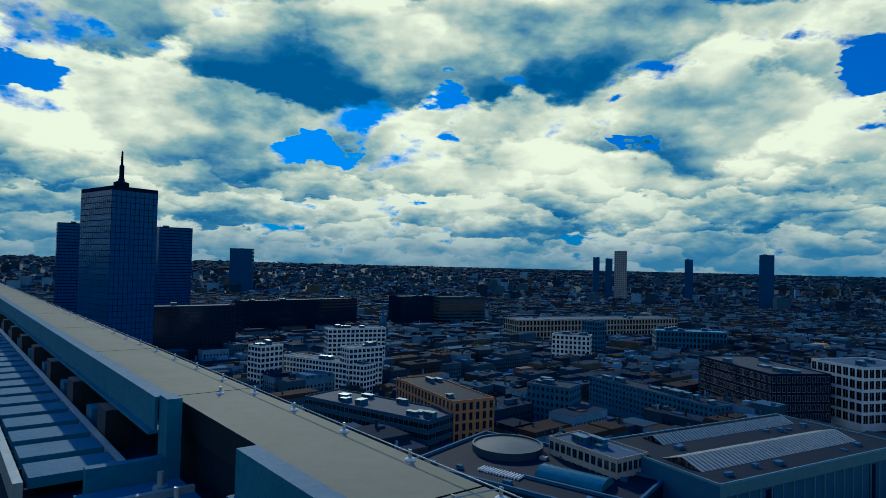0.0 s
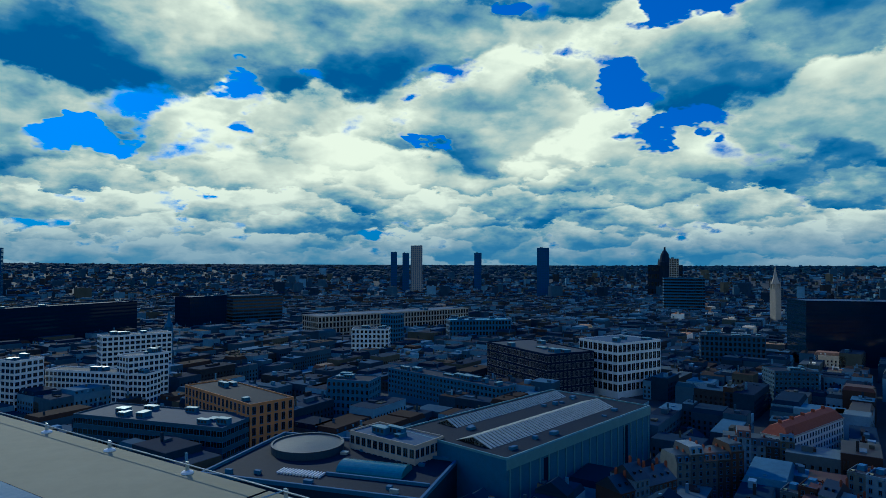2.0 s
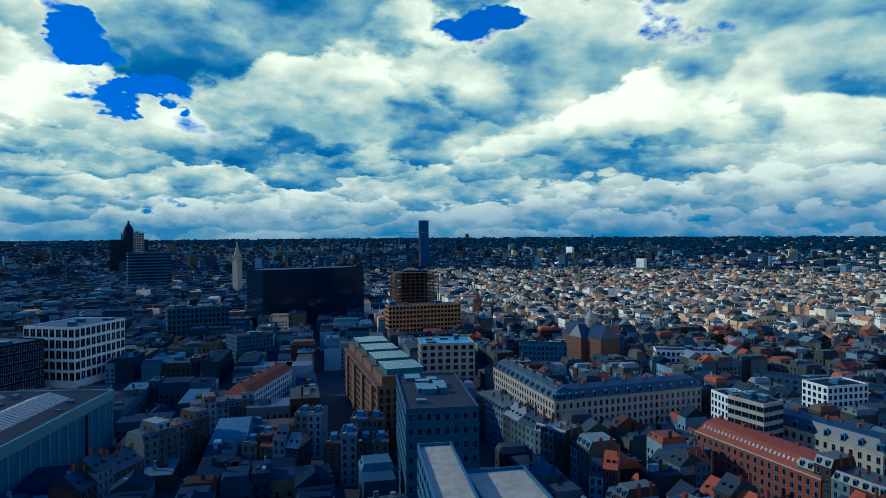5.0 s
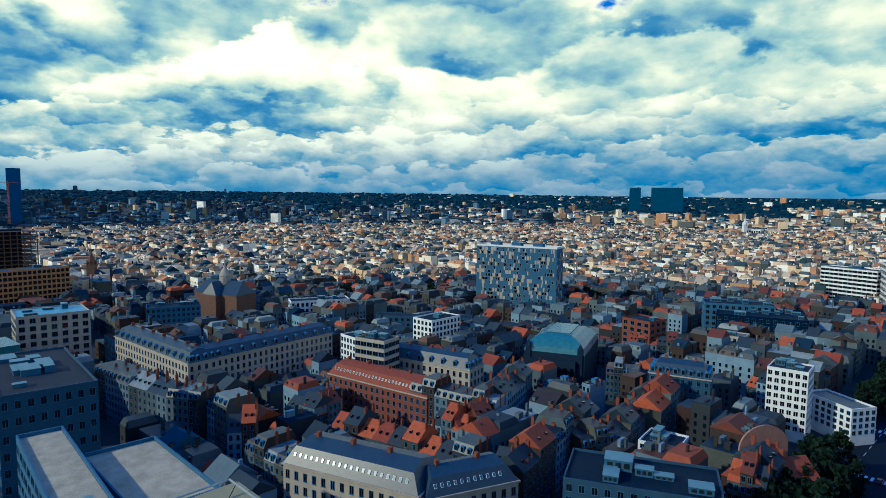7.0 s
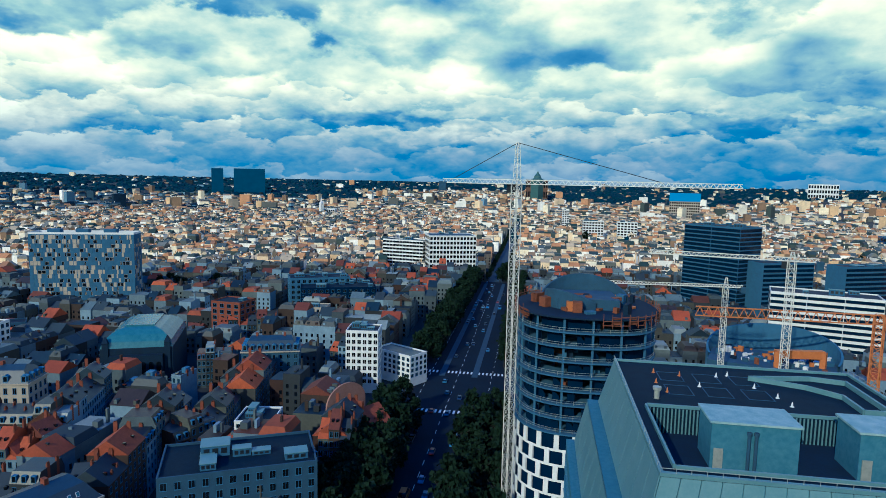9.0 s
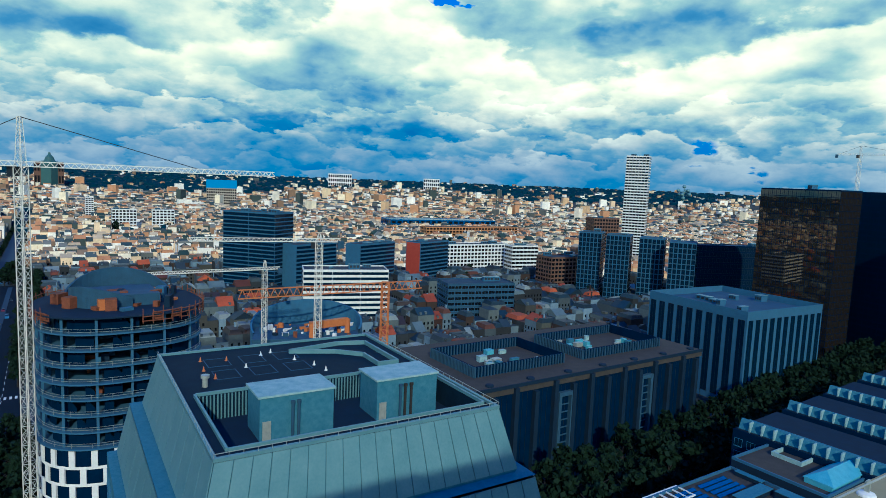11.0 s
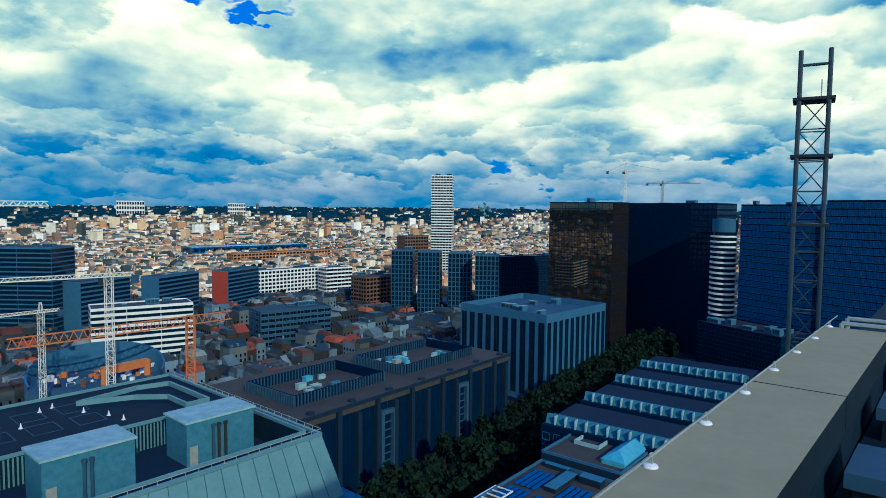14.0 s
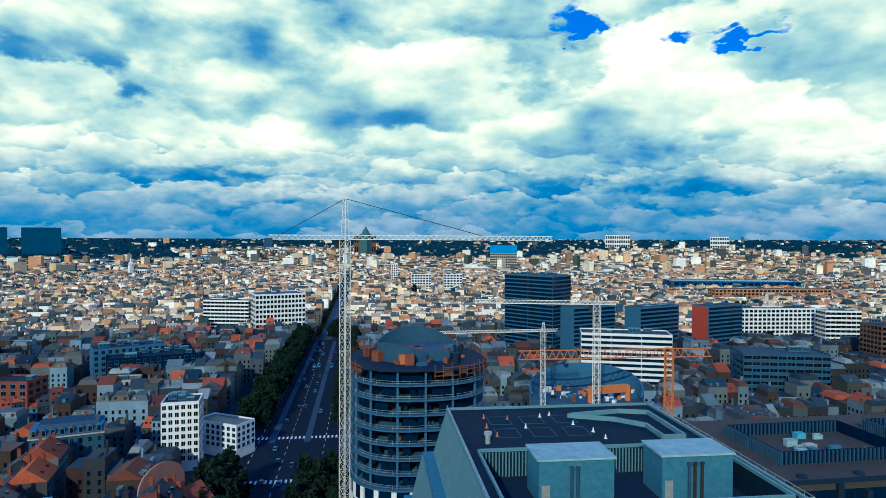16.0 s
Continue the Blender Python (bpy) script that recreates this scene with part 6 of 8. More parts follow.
def dark_block():
    """Long dark office: black bays between stone piers, two stone portals, roof courts inside ribbed screens."""
    m = facing(14, -175, -86, -255, 0)
    L, D, Z = 128.0, 54.0, 34.0
    claim(m, 0, 0, L, D, 0)
    ob = thing("dark_office_block", "long dark brown office block with stone piers and two portals", "building", m)
    b = Build()
    b.box(0, 0.8, -1, L, D, Z - 0.8)
    part("wall", b, [M_DARK], ob)
    b = Build()
    b.box(-0.4, 0.2, Z - 2.8, L + 0.4, 0.8, Z - 0.2, bottom=True)
    b.box(-0.4, 0.8, Z - 0.8, L + 0.4, D + 0.4, Z - 0.2, bottom=True)
    part("roof", b, [M_BROOF], ob, "brown flat roof with a deep dark fascia")
    b = Build()
    b.box(-0.4, -0.2, Z - 0.9, L + 0.4, 0.25, Z + 0.3, bottom=True)
    part("fascia", b, [M_DSTONE], ob)
    for k in range(15):
        x = 4.0 + k * 8.6
        b = Build()
        b.box(x - 0.85, -0.9, 0, x + 0.85, 0.8, Z - 1.0 if k % 2 else Z - 3.2)
        part("pier", b, [M_DSTONE], ob)
        if k % 2 == 0:
            b = Build()
            b.lathe([(0.0, Z + 0.5), (1.25, Z + 0.45), (1.4, Z + 0.1), (1.4, Z - 0.2)], 16, cx=x, cy=3.0)
            part("roof_cap", b, [M_DSTONE], ob)
        for q in range(3):
            b = Build()
            b.box(x + 1.3 + q * 2.1, 0.72, 2, x + 1.42 + q * 2.1, 0.8, Z - 3.5)
            part("mullion", b, [M_DFRAME], ob)
    for x in (52.0, 94.0):
        b = Build()
        b.box(x - 3.4, -0.7, 0, x - 2.2, 0.8, Z - 7)
        b.box(x + 2.2, -0.7, 0, x + 3.4, 0.8, Z - 7)
        b.box(x - 3.4, -0.7, Z - 7, x + 3.4, 0.8, Z - 5.6, bottom=True)
        pt = part("portal", b, [M_CONC], ob, "pale stone portal frame")
        for q in range(9):
            g = Build()
            g.box(x - 2.1, 0.3, 2 + q * 2.7, x + 2.1, 0.5, 2.4 + q * 2.7, bottom=True)
            part("transom", g, [M_CONC], pt)
    fin = Build()
    fin.box(-0.16, -0.5, 0, 0.16, 0, 3.6)
    fm = fin.mesh("fin", [M_CONC])
    for x0, y0, w, d in ((22, 12, 40, 26), (72, 12, 44, 26)):
        for p in ((0, 0, w, 0.5), (0, d - 0.5, w, d), (0, 0.5, 0.5, d - 0.5), (w - 0.5, 0.5, w, d - 0.5)):
            b = Build()
            b.box(x0 + p[0], y0 + p[1], Z - 0.2, x0 + p[2], y0 + p[3], Z + 3.4)
            part("court_screen", b, [M_DARK], ob)
        n = 30
        for q in range(n + 1):
            part("fin", fm, None, ob, m=pose(x0 + w * q / n, y0, Z - 0.2))
            part("fin", fm, None, ob, m=pose(x0, y0 + d * (1 - q / n), Z - 0.2, 0, 0, -90))
            part("fin", fm, None, ob, m=pose(x0 + w * q / n, y0 + d - 0.5, Z - 0.2))
        rng = random.Random(int(x0))
        for q in range(16):
            b = Build()
            xx, yy = x0 + rng.uniform(2, w - 6), y0 + rng.uniform(2, d - 5)
            w1, d1, h1 = rng.uniform(1.2, 3.6), rng.uniform(0.8, 2.4), rng.uniform(0.7, 1.9)
            b.box(xx, yy, Z - 0.2, xx + w1, yy + d1, Z + h1)
            b.box(xx - 0.1, yy - 0.1, Z + h1, xx + w1 + 0.1, yy + d1 + 0.1, Z + h1 + 0.1, bottom=True)
            part("cooling_unit", b, [rng.choice((M_PALE, M_BSTEEL, M_SHEET, M_GALV))], ob)


dark_block()


def hoist_mast():
    ob = thing("hoist_mast", "tall dark lattice hoist mast with paired pipes", "mast", pose(-20.3, -22.1, 0, 0, 0, 137))
    b = Build()
    lattice(b, (0, 0, 0), 1.0, 101.6, 1.25, 0.062)
    part("lattice", b, [M_MAST], ob)
    for x in (-0.52, 0.52):
        b = Build()
        b.bar((x, -0.62, 0), (x, -0.62, 103.5), 0.095, 0, 8)
        part("pipe", b, [M_MAST], ob)
    for z in (101.5, 99.2, 96.4):
        b = Build()
        b.box(-0.75, -0.72, z, 0.75, 0.6, z + 0.12, bottom=True)
        part("collar", b, [M_DFRAME], ob)
    b = Build()
    b.bar((-0.52, -0.62, 102.9), (0.52, -0.62, 102.9), 0.06, 0, 8)
    part("top_bar", b, [M_MAST], ob)
    b = Build()
    b.bar((0.25, 0, 101.6), (0.25, 0, 102.4), 0.03)
    part("rod", b, [M_GALV], ob)


hoist_mast()


def roof_spire():
    ob = thing("roof_mast", "needle mast on a stepped drum on the tower roof", "mast", pose(-228.9, 438.9, 142))
    b = Build()
    b.lathe([(9, 0), (9, 4), (5, 4), (5, 8), (2.4, 9), (1.6, 12), (1.6, 20), (0.8, 21), (0.6, 30), (0.0, 31)], 16)
    part("needle", b, [M_DARK], ob)


roof_spire()


# ---- rooftops below the long parapet ----


def podium():
    """Low block with a round drum, a dark court, glazed barrel roof and ribbed strips."""
    m = facing(-12, 246, 58, 196, 0)
    claim(m, 0, 0, 86, 60)
    ob = thing("podium_block", "low shopping block with a round drum and glazed barrel roof", "building", m)
    b = Build()
    b.box(0, 0, -1, 86, 58, 19)
    part("wall", b, [M_DSTONE], ob)
    b = Build()
    b.box(1, 1, 19, 85, 57, 19.3)
    part("roof", b, [M_MEMB], ob)
    for x0, y0, x1, y1 in ((0, 0, 86, 1), (0, 57, 86, 58), (0, 1, 1, 57), (85, 1, 86, 57), (44, 14, 84, 15), (44, 44, 84, 45)):
        b = Build()
        b.box(x0, y0, 19, x1, y1, 20.4)
        part("parapet", b, [M_LCONC], ob)
    b = Build()
    b.lathe([(15.0, 19), (15.0, 22.4), (14.2, 22.4), (14.2, 21.8), (13.0, 21.8), (6.0, 22.2), (0.0, 22.4)], 40, cx=22, cy=40)
    part("drum", b, [M_BSLATE], ob, "round blue-grey drum roof")
    b = Build()
    for k in range(16):
        a0, a1 = math.pi * k / 16, math.pi * (k + 1) / 16
        p, q = (24 + 6 * math.cos(a0), 19.2 + 3.2 * math.sin(a0)), (24 + 6 * math.cos(a1), 19.2 + 3.2 * math.sin(a1))
        b.face([(46, p[0], p[1]), (72, p[0], p[1]), (72, q[0], q[1]), (46, q[0], q[1])])
    b.face([(72, 24 + 6 * math.cos(math.pi * k / 16), 19.2 + 3.2 * math.sin(math.pi * k / 16)) for k in range(17)])
    b.face([(46, 24 + 6 * math.cos(math.pi * k / 16), 19.2 + 3.2 * math.sin(math.pi * k / 16)) for k in range(17)][::-1])
    part("barrel_roof", b, [M_TEAL], ob, "blue glazed barrel roof")
    slat = Build()
    slat.box(0, 0, 19.3, 0.5, 5.0, 20.1)
    sm = slat.mesh("roof_slat", [M_WHITE])
    for k in range(30):
        part("roof_slat", sm, None, ob, m=pose(40 + k * 1.4, 48, 0))
    for k in range(14):
        part("roof_slat", sm, None, ob, m=pose(26 + k * 1.3, 10, 0))
    rng = random.Random(8)
    for k in range(14):
        b = Build()
        x, y = rng.uniform(3, 80), rng.choice((4, 7, 34, 38, 52))
        b.box(x, y, 19.3, x + rng.uniform(1.5, 4), y + rng.uniform(1, 2.6), 19.3 + rng.uniform(0.6, 1.8))
        part("roof_plant", b, [M_LCONC if k % 2 else M_GALV], ob)


podium()


def panel_slab():
    """Tall slab whose storeys mix windows and pale panels of uneven width."""
    m = facing(496, -93, 458, -148, 0)
    L, D, top = 67.0, 17.0, 56.0
    claim(m, 0, 0, L, D)
    ob = thing("slab_block", "tall slab clad in irregular pale and grey panels", "building", m)
    b = Build()
    b.box(0, 0, -1, L, D, top - 0.8)
    part("wall", b, [M_LCONC], ob)
    b = Build()
    for x0, y0, x1, y1 in ((0, 0, L, 0.5), (0, D - 0.5, L, D), (0, 0.5, 0.5, D - 0.5), (L - 0.5, 0.5, L, D - 0.5)):
        b.box(x0, y0, top - 0.8, x1, y1, top + 0.6)
    part("parapet", b, [M_WHITE], ob)
    rng = random.Random(17)
    for side in ("front", "right"):
        f, run = sides_of(L, D)[side]
        for k in range(17):
            b = Build()
            x, z = 0.6, 4.0 + k * 3.0
            while x < run - 2.2:
                w = rng.choice((0.9, 1.3, 1.8, 2.4))
                kind = rng.choice((0, 1, 2, 2))
                if kind == 0:
                    b.box(x, -0.05, z, x + w, 0, z + 2.3, 1)
                    b.face([(x + 0.1, -0.056, z + 0.1), (x + w - 0.1, -0.056, z + 0.1), (x + w - 0.1, -0.056, z + 2.2), (x + 0.1, -0.056, z + 2.2)], 0)
                else:
                    b.box(x, -0.12, z - 0.2, x + w, 0, z + 2.7, kind)
                x += w + rng.uniform(0.15, 0.8)
            part("facade_storey", b, [M_GLASS, M_CREAM, M_LCONC], ob, m=f)
    for k in range(3):
        b = Build()
        b.box(10 + k * 18, 5, top - 0.8, 18 + k * 18, 11, top + 2.4)
        part("roof_plant", b, [M_LCONC], ob)


panel_slab()

# ---- houses of the near streets ----
CELL = 38.5
GRID = Matrix.Rotation(radians(CELL), 4, "Z")
ROOFS = {}


def house_meshes(w, d, h, style, tile):
    """Wall, roof and chimney meshes shared by houses of one size."""
    key = (w, d, h, style, tile)
    if key in ROOFS:
        return ROOFS[key]
    wall, roof, chim = Build(), Build(), Build()
    rm = M_TILE if tile else M_SLATE
    wall.box(0, 0, -1, w, d, h)
    wall.box(-0.05, -0.28, h - 0.35, w + 0.05, 0, h - 0.1, bottom=True)
    wall.box(0, -0.12, 3.6, w, 0, 3.85, bottom=True)
    if style == "gable":
        rh = d * 0.36
        i = len(wall.v)
        for x in (0, w):
            wall.face([(x, 0, h), (x, d, h), (x, d / 2, h + rh)])
        roof.gable(0, 0, w, d, h + 0.06, rh, 0, over=0.25)
        top = h + rh
        for q in (0.28, 0.72):
            roof.box(w * q - 0.4, d * 0.16, h + rh * 0.32 + 0.05, w * q + 0.4, d * 0.24, h + rh * 0.52 + 0.05, 1)
    elif style == "mansard":
        i = 1.3
        z1 = h + 2.9
        for a, b, c, e in (((0, -0.1), (w, -0.1), (w, i), (0, i)), ((w, d + 0.1), (0, d + 0.1), (0, d - i), (w, d - i))):
            roof.face([(*a, h), (*b, h), (*c, z1), (*e, z1)])
        roof.face([(0, i, z1), (w, i, z1), (w, d - i, z1), (0, d - i, z1)])
        for x in (0, w):
            wall.face([(x, 0, h), (x, d, h), (x, d - i, z1), (x, i, z1)])
        n = max(2, round(w / 3))
        for k in range(n):
            c = w * (k + 0.5) / n
            roof.box(c - 0.62, -0.02, h + 0.35, c + 0.62, 1.4, h + 2.2, 2)
            roof.face([(c - 0.46, -0.03, h + 0.5), (c + 0.46, -0.03, h + 0.5), (c + 0.46, -0.03, h + 2.0), (c - 0.46, -0.03, h + 2.0)], 1)
        top = z1
    else:
        for x0, y0, x1, y1 in ((0, 0, w, 0.3), (0, d - 0.3, w, d), (0, 0.3, 0.25, d - 0.3), (w - 0.25, 0.3, w, d - 0.3)):
            wall.box(x0, y0, h, x1, y1, h + 0.6)
        roof.box(0.25, 0.3, h, w - 0.25, d - 0.3, h + 0.08)
        roof.box(w * 0.3, d * 0.45, h, w * 0.7, d * 0.75, h + 2.0, 2)
        roof.box(w * 0.1, d * 0.15, h, w * 0.3, d * 0.3, h + 0.5, 1)
        rm = M_FLAT
        top = h + 0.6
    for y in (0.35 * d, 0.7 * d):
        chim.box(w - 0.45, y, h - 1, w + 0.02, y + 1.1, top + 0.9)
        for q in range(3):
            chim.box(w - 0.33, y + 0.12 + q * 0.34, top + 0.9, w - 0.1, y + 0.32 + q * 0.34, top + 1.3, 1)
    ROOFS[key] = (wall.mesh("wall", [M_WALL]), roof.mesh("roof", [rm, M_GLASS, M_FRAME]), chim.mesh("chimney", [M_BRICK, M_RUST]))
    return ROOFS[key]


STYLE_LABEL = {
    ("gable", True): "terraced town house with a steep orange tiled roof",
    ("gable", False): "terraced town house with a steep slate roof",
    ("mansard", True): "town house with dormers in a tiled mansard roof",
    ("mansard", False): "town house with dormers in a dark mansard roof",
    ("flat", True): "flat-roofed town house with a rooftop box",
    ("flat", False): "flat-roofed town house with a rooftop box",
}


def house(m, w, d, floors, style, tile, windows=True):
    h = 4.0 + 3.1 * (floors - 1)
    wall, roof, chim = house_meshes(w, d, h, style, tile)
    ob = thing("town_house", STYLE_LABEL[(style, tile)], "house", m, "terraced houses")
    part("wall", wall, None, ob)
    part("roof", roof, None, ob)
    part("chimney", chim, None, ob)
    if windows:
        n = max(2, round(w / 2.6))
        me = window_row(w, n, 1.15, 1.9, M_FRAME, M_GLASS)
        one = window_row(w / n, 1, 1.15, 1.9, M_FRAME, M_GLASS)
        p = m.translation
        for side, f0, q in (((0, 0), 0, 0), ((w, d), 1, 180)):
            out = (m.to_3x3() @ Vector((0, -1, 0))) * (1 if q == 0 else -1)
            if out.x * p.x + out.y * p.y > 0:
                continue
            for f in range(f0, floors):
                mm = pose(*side, 1.2 + f * 3.1, 0, 0, q)
                if p.length < 125:
                    for k in range(n):
                        part("window", one, None, ob, m=mm @ pose(k * w / n, 0, 0))
                else:
                    part("window_band", me, None, ob, m=mm)
    return ob

def row(a, b, floors, style, tile, n, depth):
    """A terrace of houses whose street front runs from a to b."""
    m = facing(*a, *b)
    length = math.hypot(b[0] - a[0], b[1] - a[1])
    claim(m, 0, 0, length, depth, 1.0)
    w = round(length / n, 1)
    for k in range(n):
        house(m @ pose(k * length / n, 0, 0), w, depth, floors + (k % 3 == 1 and floors < 6), style, tile, True)


def tile_share(x, y):
    """Tiled roofs are commoner in the western streets than in the southern ones."""
    yaw = math.degrees(math.atan2(-x, y))
    return (0.5 if math.hypot(x, y) < 330 else 0.3) if -150 < yaw < -72 else 0.12


def in_view(x, y):
    yaw = math.degrees(math.atan2(-x, y)) % 360
    return not 62 < yaw < 112


def add_town(b, m, w, d, h, style, rng, windows):
    """A house laid into a shared mesh: walls, roof, and windows let into both street faces."""
    def at(x, y, z):
        return tuple(m @ Vector((x, y, z)))
    i = len(b.v)
    b.v.extend([at(0, 0, -4), at(w, 0, -4), at(w, d, -4), at(0, d, -4), at(0, 0, h), at(w, 0, h), at(w, d, h), at(0, d, h)])
    b.f.extend([(i, i + 1, i + 5, i + 4), (i + 1, i + 2, i + 6, i + 5), (i + 2, i + 3, i + 7, i + 6), (i + 3, i, i + 4, i + 7)])
    b.m.extend([0] * 4)
    k = 1 if style < 3 else 2
    if style in (0, 3):
        rh = d * rng.uniform(0.28, 0.42)
        b.f.append((i + 4, i + 5, i + 6, i + 7))
        b.m.append(0)
        o = 0.2
        j = len(b.v)
        b.v.extend([at(-o, -o, h), at(w + o, -o, h), at(w + o, d / 2, h + rh), at(-o, d / 2, h + rh), at(-o, d + o, h), at(w + o, d + o, h)])
        b.f.extend([(j, j + 1, j + 2, j + 3), (j + 5, j + 4, j + 3, j + 2), (j + 4, j, j + 3), (j + 1, j + 5, j + 2)])
        b.m.extend([k] * 4)
    else:
        b.f.append((i + 4, i + 5, i + 6, i + 7))
        b.m.append(0)
        j = len(b.v)
        s, z1 = (1.2, h + 2.4) if style in (1, 4) else (0.35, h + 0.12)
        b.v.extend([at(0, 0, h + 0.02), at(w, 0, h + 0.02), at(w, d, h + 0.02), at(0, d, h + 0.02), at(s, s, z1), at(w - s, s, z1), at(w - s, d - s, z1), at(s, d - s, z1)])
        b.f.extend([(j, j + 1, j + 5, j + 4), (j + 1, j + 2, j + 6, j + 5), (j + 2, j + 3, j + 7, j + 6), (j + 3, j, j + 4, j + 7), (j + 4, j + 5, j + 6, j + 7)])
        b.m.extend([k] * 5)
        for one in range(rng.choice((0, 1, 1, 2, 3)) if style == 2 else 0):
            x, y, q = rng.uniform(0.05, 0.6) * w, rng.uniform(0.1, 0.6) * d, rng.uniform(0.6, 2.8)
            b.box(x, y, h, x + w * rng.uniform(0.1, 0.3), y + d * rng.uniform(0.12, 0.3), h + q, 0, m=m)
    if windows and style in (0, 1, 3, 4):
        for c in range(max(1, int(w / 3.2))):
            x = w * (c + 0.5) / max(1, int(w / 3.2))
            if rng.random() < 0.55:
                b.box(x - 0.6, 0.3, h + 0.2, x + 0.6, 2.2, h + 1.9, 0, 1, m=m)
    if windows:
        n, fl = max(2, int(w / 2.7)), max(2, int((h - 1) / 3.1))
        for f in range(fl):
            z0 = 1.2 + f * 3.1
            for c in range(n):
                x = w * (c + 0.5) / n
                for y, s in ((-0.04, 1), (d + 0.04, -1)):
                    j = len(b.v)
                    b.v.extend([at(x - 0.55 * s, y, z0), at(x + 0.55 * s, y, z0), at(x + 0.55 * s, y, z0 + 1.7), at(x - 0.55 * s, y, z0 + 1.7)])
                    b.f.append((j, j + 1, j + 2, j + 3))
                    b.m.append(3)
    if rng.random() < 0.6:
        x, y = rng.uniform(0.05, 0.9) * w, rng.uniform(0.3, 0.6) * d
        b.box(x, y, h, x + 0.6, y + 1.2, h + rng.uniform(3, 5), 0, m=m)


def fill_town():
    rng = random.Random(11)
    pu, pv = 84.0, 58.0
    town = {}
    count = 0
    span = 22
    for iu in range(-span, span + 1):
        for iv in range(-32, 33):
            cu, cv = iu * pu + 20, iv * pv + 13
            if math.hypot(cu, cv) > 420:
                cu += (iv % 3) * pu / 3      # cross streets are staggered away from the centre
            c = GRID @ Vector((cu, cv, 0))
            r = c.length
            if r > 1650 or not in_view(c.x, c.y):
                continue
            turn = 0.0 if r < 360 else 14 * noise.noise(Vector((cu * 0.002, cv * 0.002, 3.3)))
            bu, bv = pu - 11, pv - 10
            south = abs((math.degrees(math.atan2(-c.x, c.y)) + 4) % 360 - 180) > 116 and r > 230
            lots = []
            for side, run in ((0, bu), (2, bu), (1, bv - 24), (3, bv - 24)):
                s = 0.0
                while s < run - 4.5:
                    w = rng.choice((14.0, 18.0, 24.0, 32.0) if south else (6.0, 7.0, 8.0, 9.0, 11.0))
                    if run - s - w < 5:
                        w = run - s
                    w = round(w, 1)
                    if w > 14 and not south:
                        w = 11.0
                    lots.append((side, s, w))
                    s += w
            high = rng.choice((3, 4, 4, 5))
            for side, s, w in lots:
                d = rng.choice((12.0, 15.0, 17.0) if south else (11.0, 12.0))
                lm = {0: pose(-bu / 2 + s, -bv / 2, 0), 2: pose(bu / 2 - s, bv / 2, 0, 0, 0, 180), 1: pose(bu / 2, -bv / 2 + 12 + s, 0, 0, 0, 90), 3: pose(-bu / 2, bv / 2 - 12 - s, 0, 0, 0, -90)}[side]
                m = GRID @ pose(cu, cv, 0, 0, 0, turn) @ lm
                mid = m @ Vector((w / 2, d / 2, 0))
                if not is_free(mid.x, mid.y):
                    continue
                m = Matrix.Translation((0, 0, rise(mid.x, mid.y))) @ m
                floors = max(2, min(6, high + rng.choice((-1, 0, 0, 0, 1))))
                tile = rng.random() < tile_share(mid.x, mid.y)
                style = rng.choice(("flat", "flat", "flat", "mansard") if south else ("gable", "gable", "mansard", "flat") if tile else ("gable", "mansard", "mansard", "flat", "flat"))
                if mid.length < 260 and count < 62:
                    house(m, w, d, floors, style, tile, True)
                    count += 1
                else:
                    h = 4.0 + 3.1 * (floors - 1)
                    k = {"gable": 0, "mansard": 1, "flat": 2}[style] + (3 if tile and style != "flat" else 0)
                    yaw = int(((math.degrees(math.atan2(-mid.x, mid.y)) + rng.gauss(0, 14)) % 360) // 60)
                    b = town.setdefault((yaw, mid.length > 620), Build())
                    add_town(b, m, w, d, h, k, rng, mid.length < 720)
            if rng.random() < 0.8:
                # sheds and back buildings in the yard
                for q in range(3):
                    w, d, h = rng.uniform(8, 20), rng.uniform(6, 12), rng.uniform(4, 9)
                    m = GRID @ pose(cu + rng.uniform(-24, 10), cv + rng.uniform(-8, 2), 0, 0, 0, turn)
                    mid = m @ Vector((w / 2, d / 2, 0))
                    if is_free(mid.x, mid.y, 8):
                        m = Matrix.Translation((0, 0, rise(mid.x, mid.y))) @ m
                        yaw = int(((math.degrees(math.atan2(-mid.x, mid.y)) + rng.gauss(0, 14)) % 360) // 60)
                        add_town(town.setdefault((yaw, mid.length > 620), Build()), m, w, d, h, rng.choice((0, 2, 2, 3)), rng, False)
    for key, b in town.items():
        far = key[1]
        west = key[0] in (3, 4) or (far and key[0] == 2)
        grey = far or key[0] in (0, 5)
        # western far tones hold painted sun, southern ones painted blue shade
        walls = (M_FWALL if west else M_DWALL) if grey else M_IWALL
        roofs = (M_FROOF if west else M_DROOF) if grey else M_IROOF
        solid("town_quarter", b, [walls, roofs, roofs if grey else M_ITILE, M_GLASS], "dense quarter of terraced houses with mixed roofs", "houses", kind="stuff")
    print("houses", count, "town faces", sum(len(b.f) for b in town.values()))


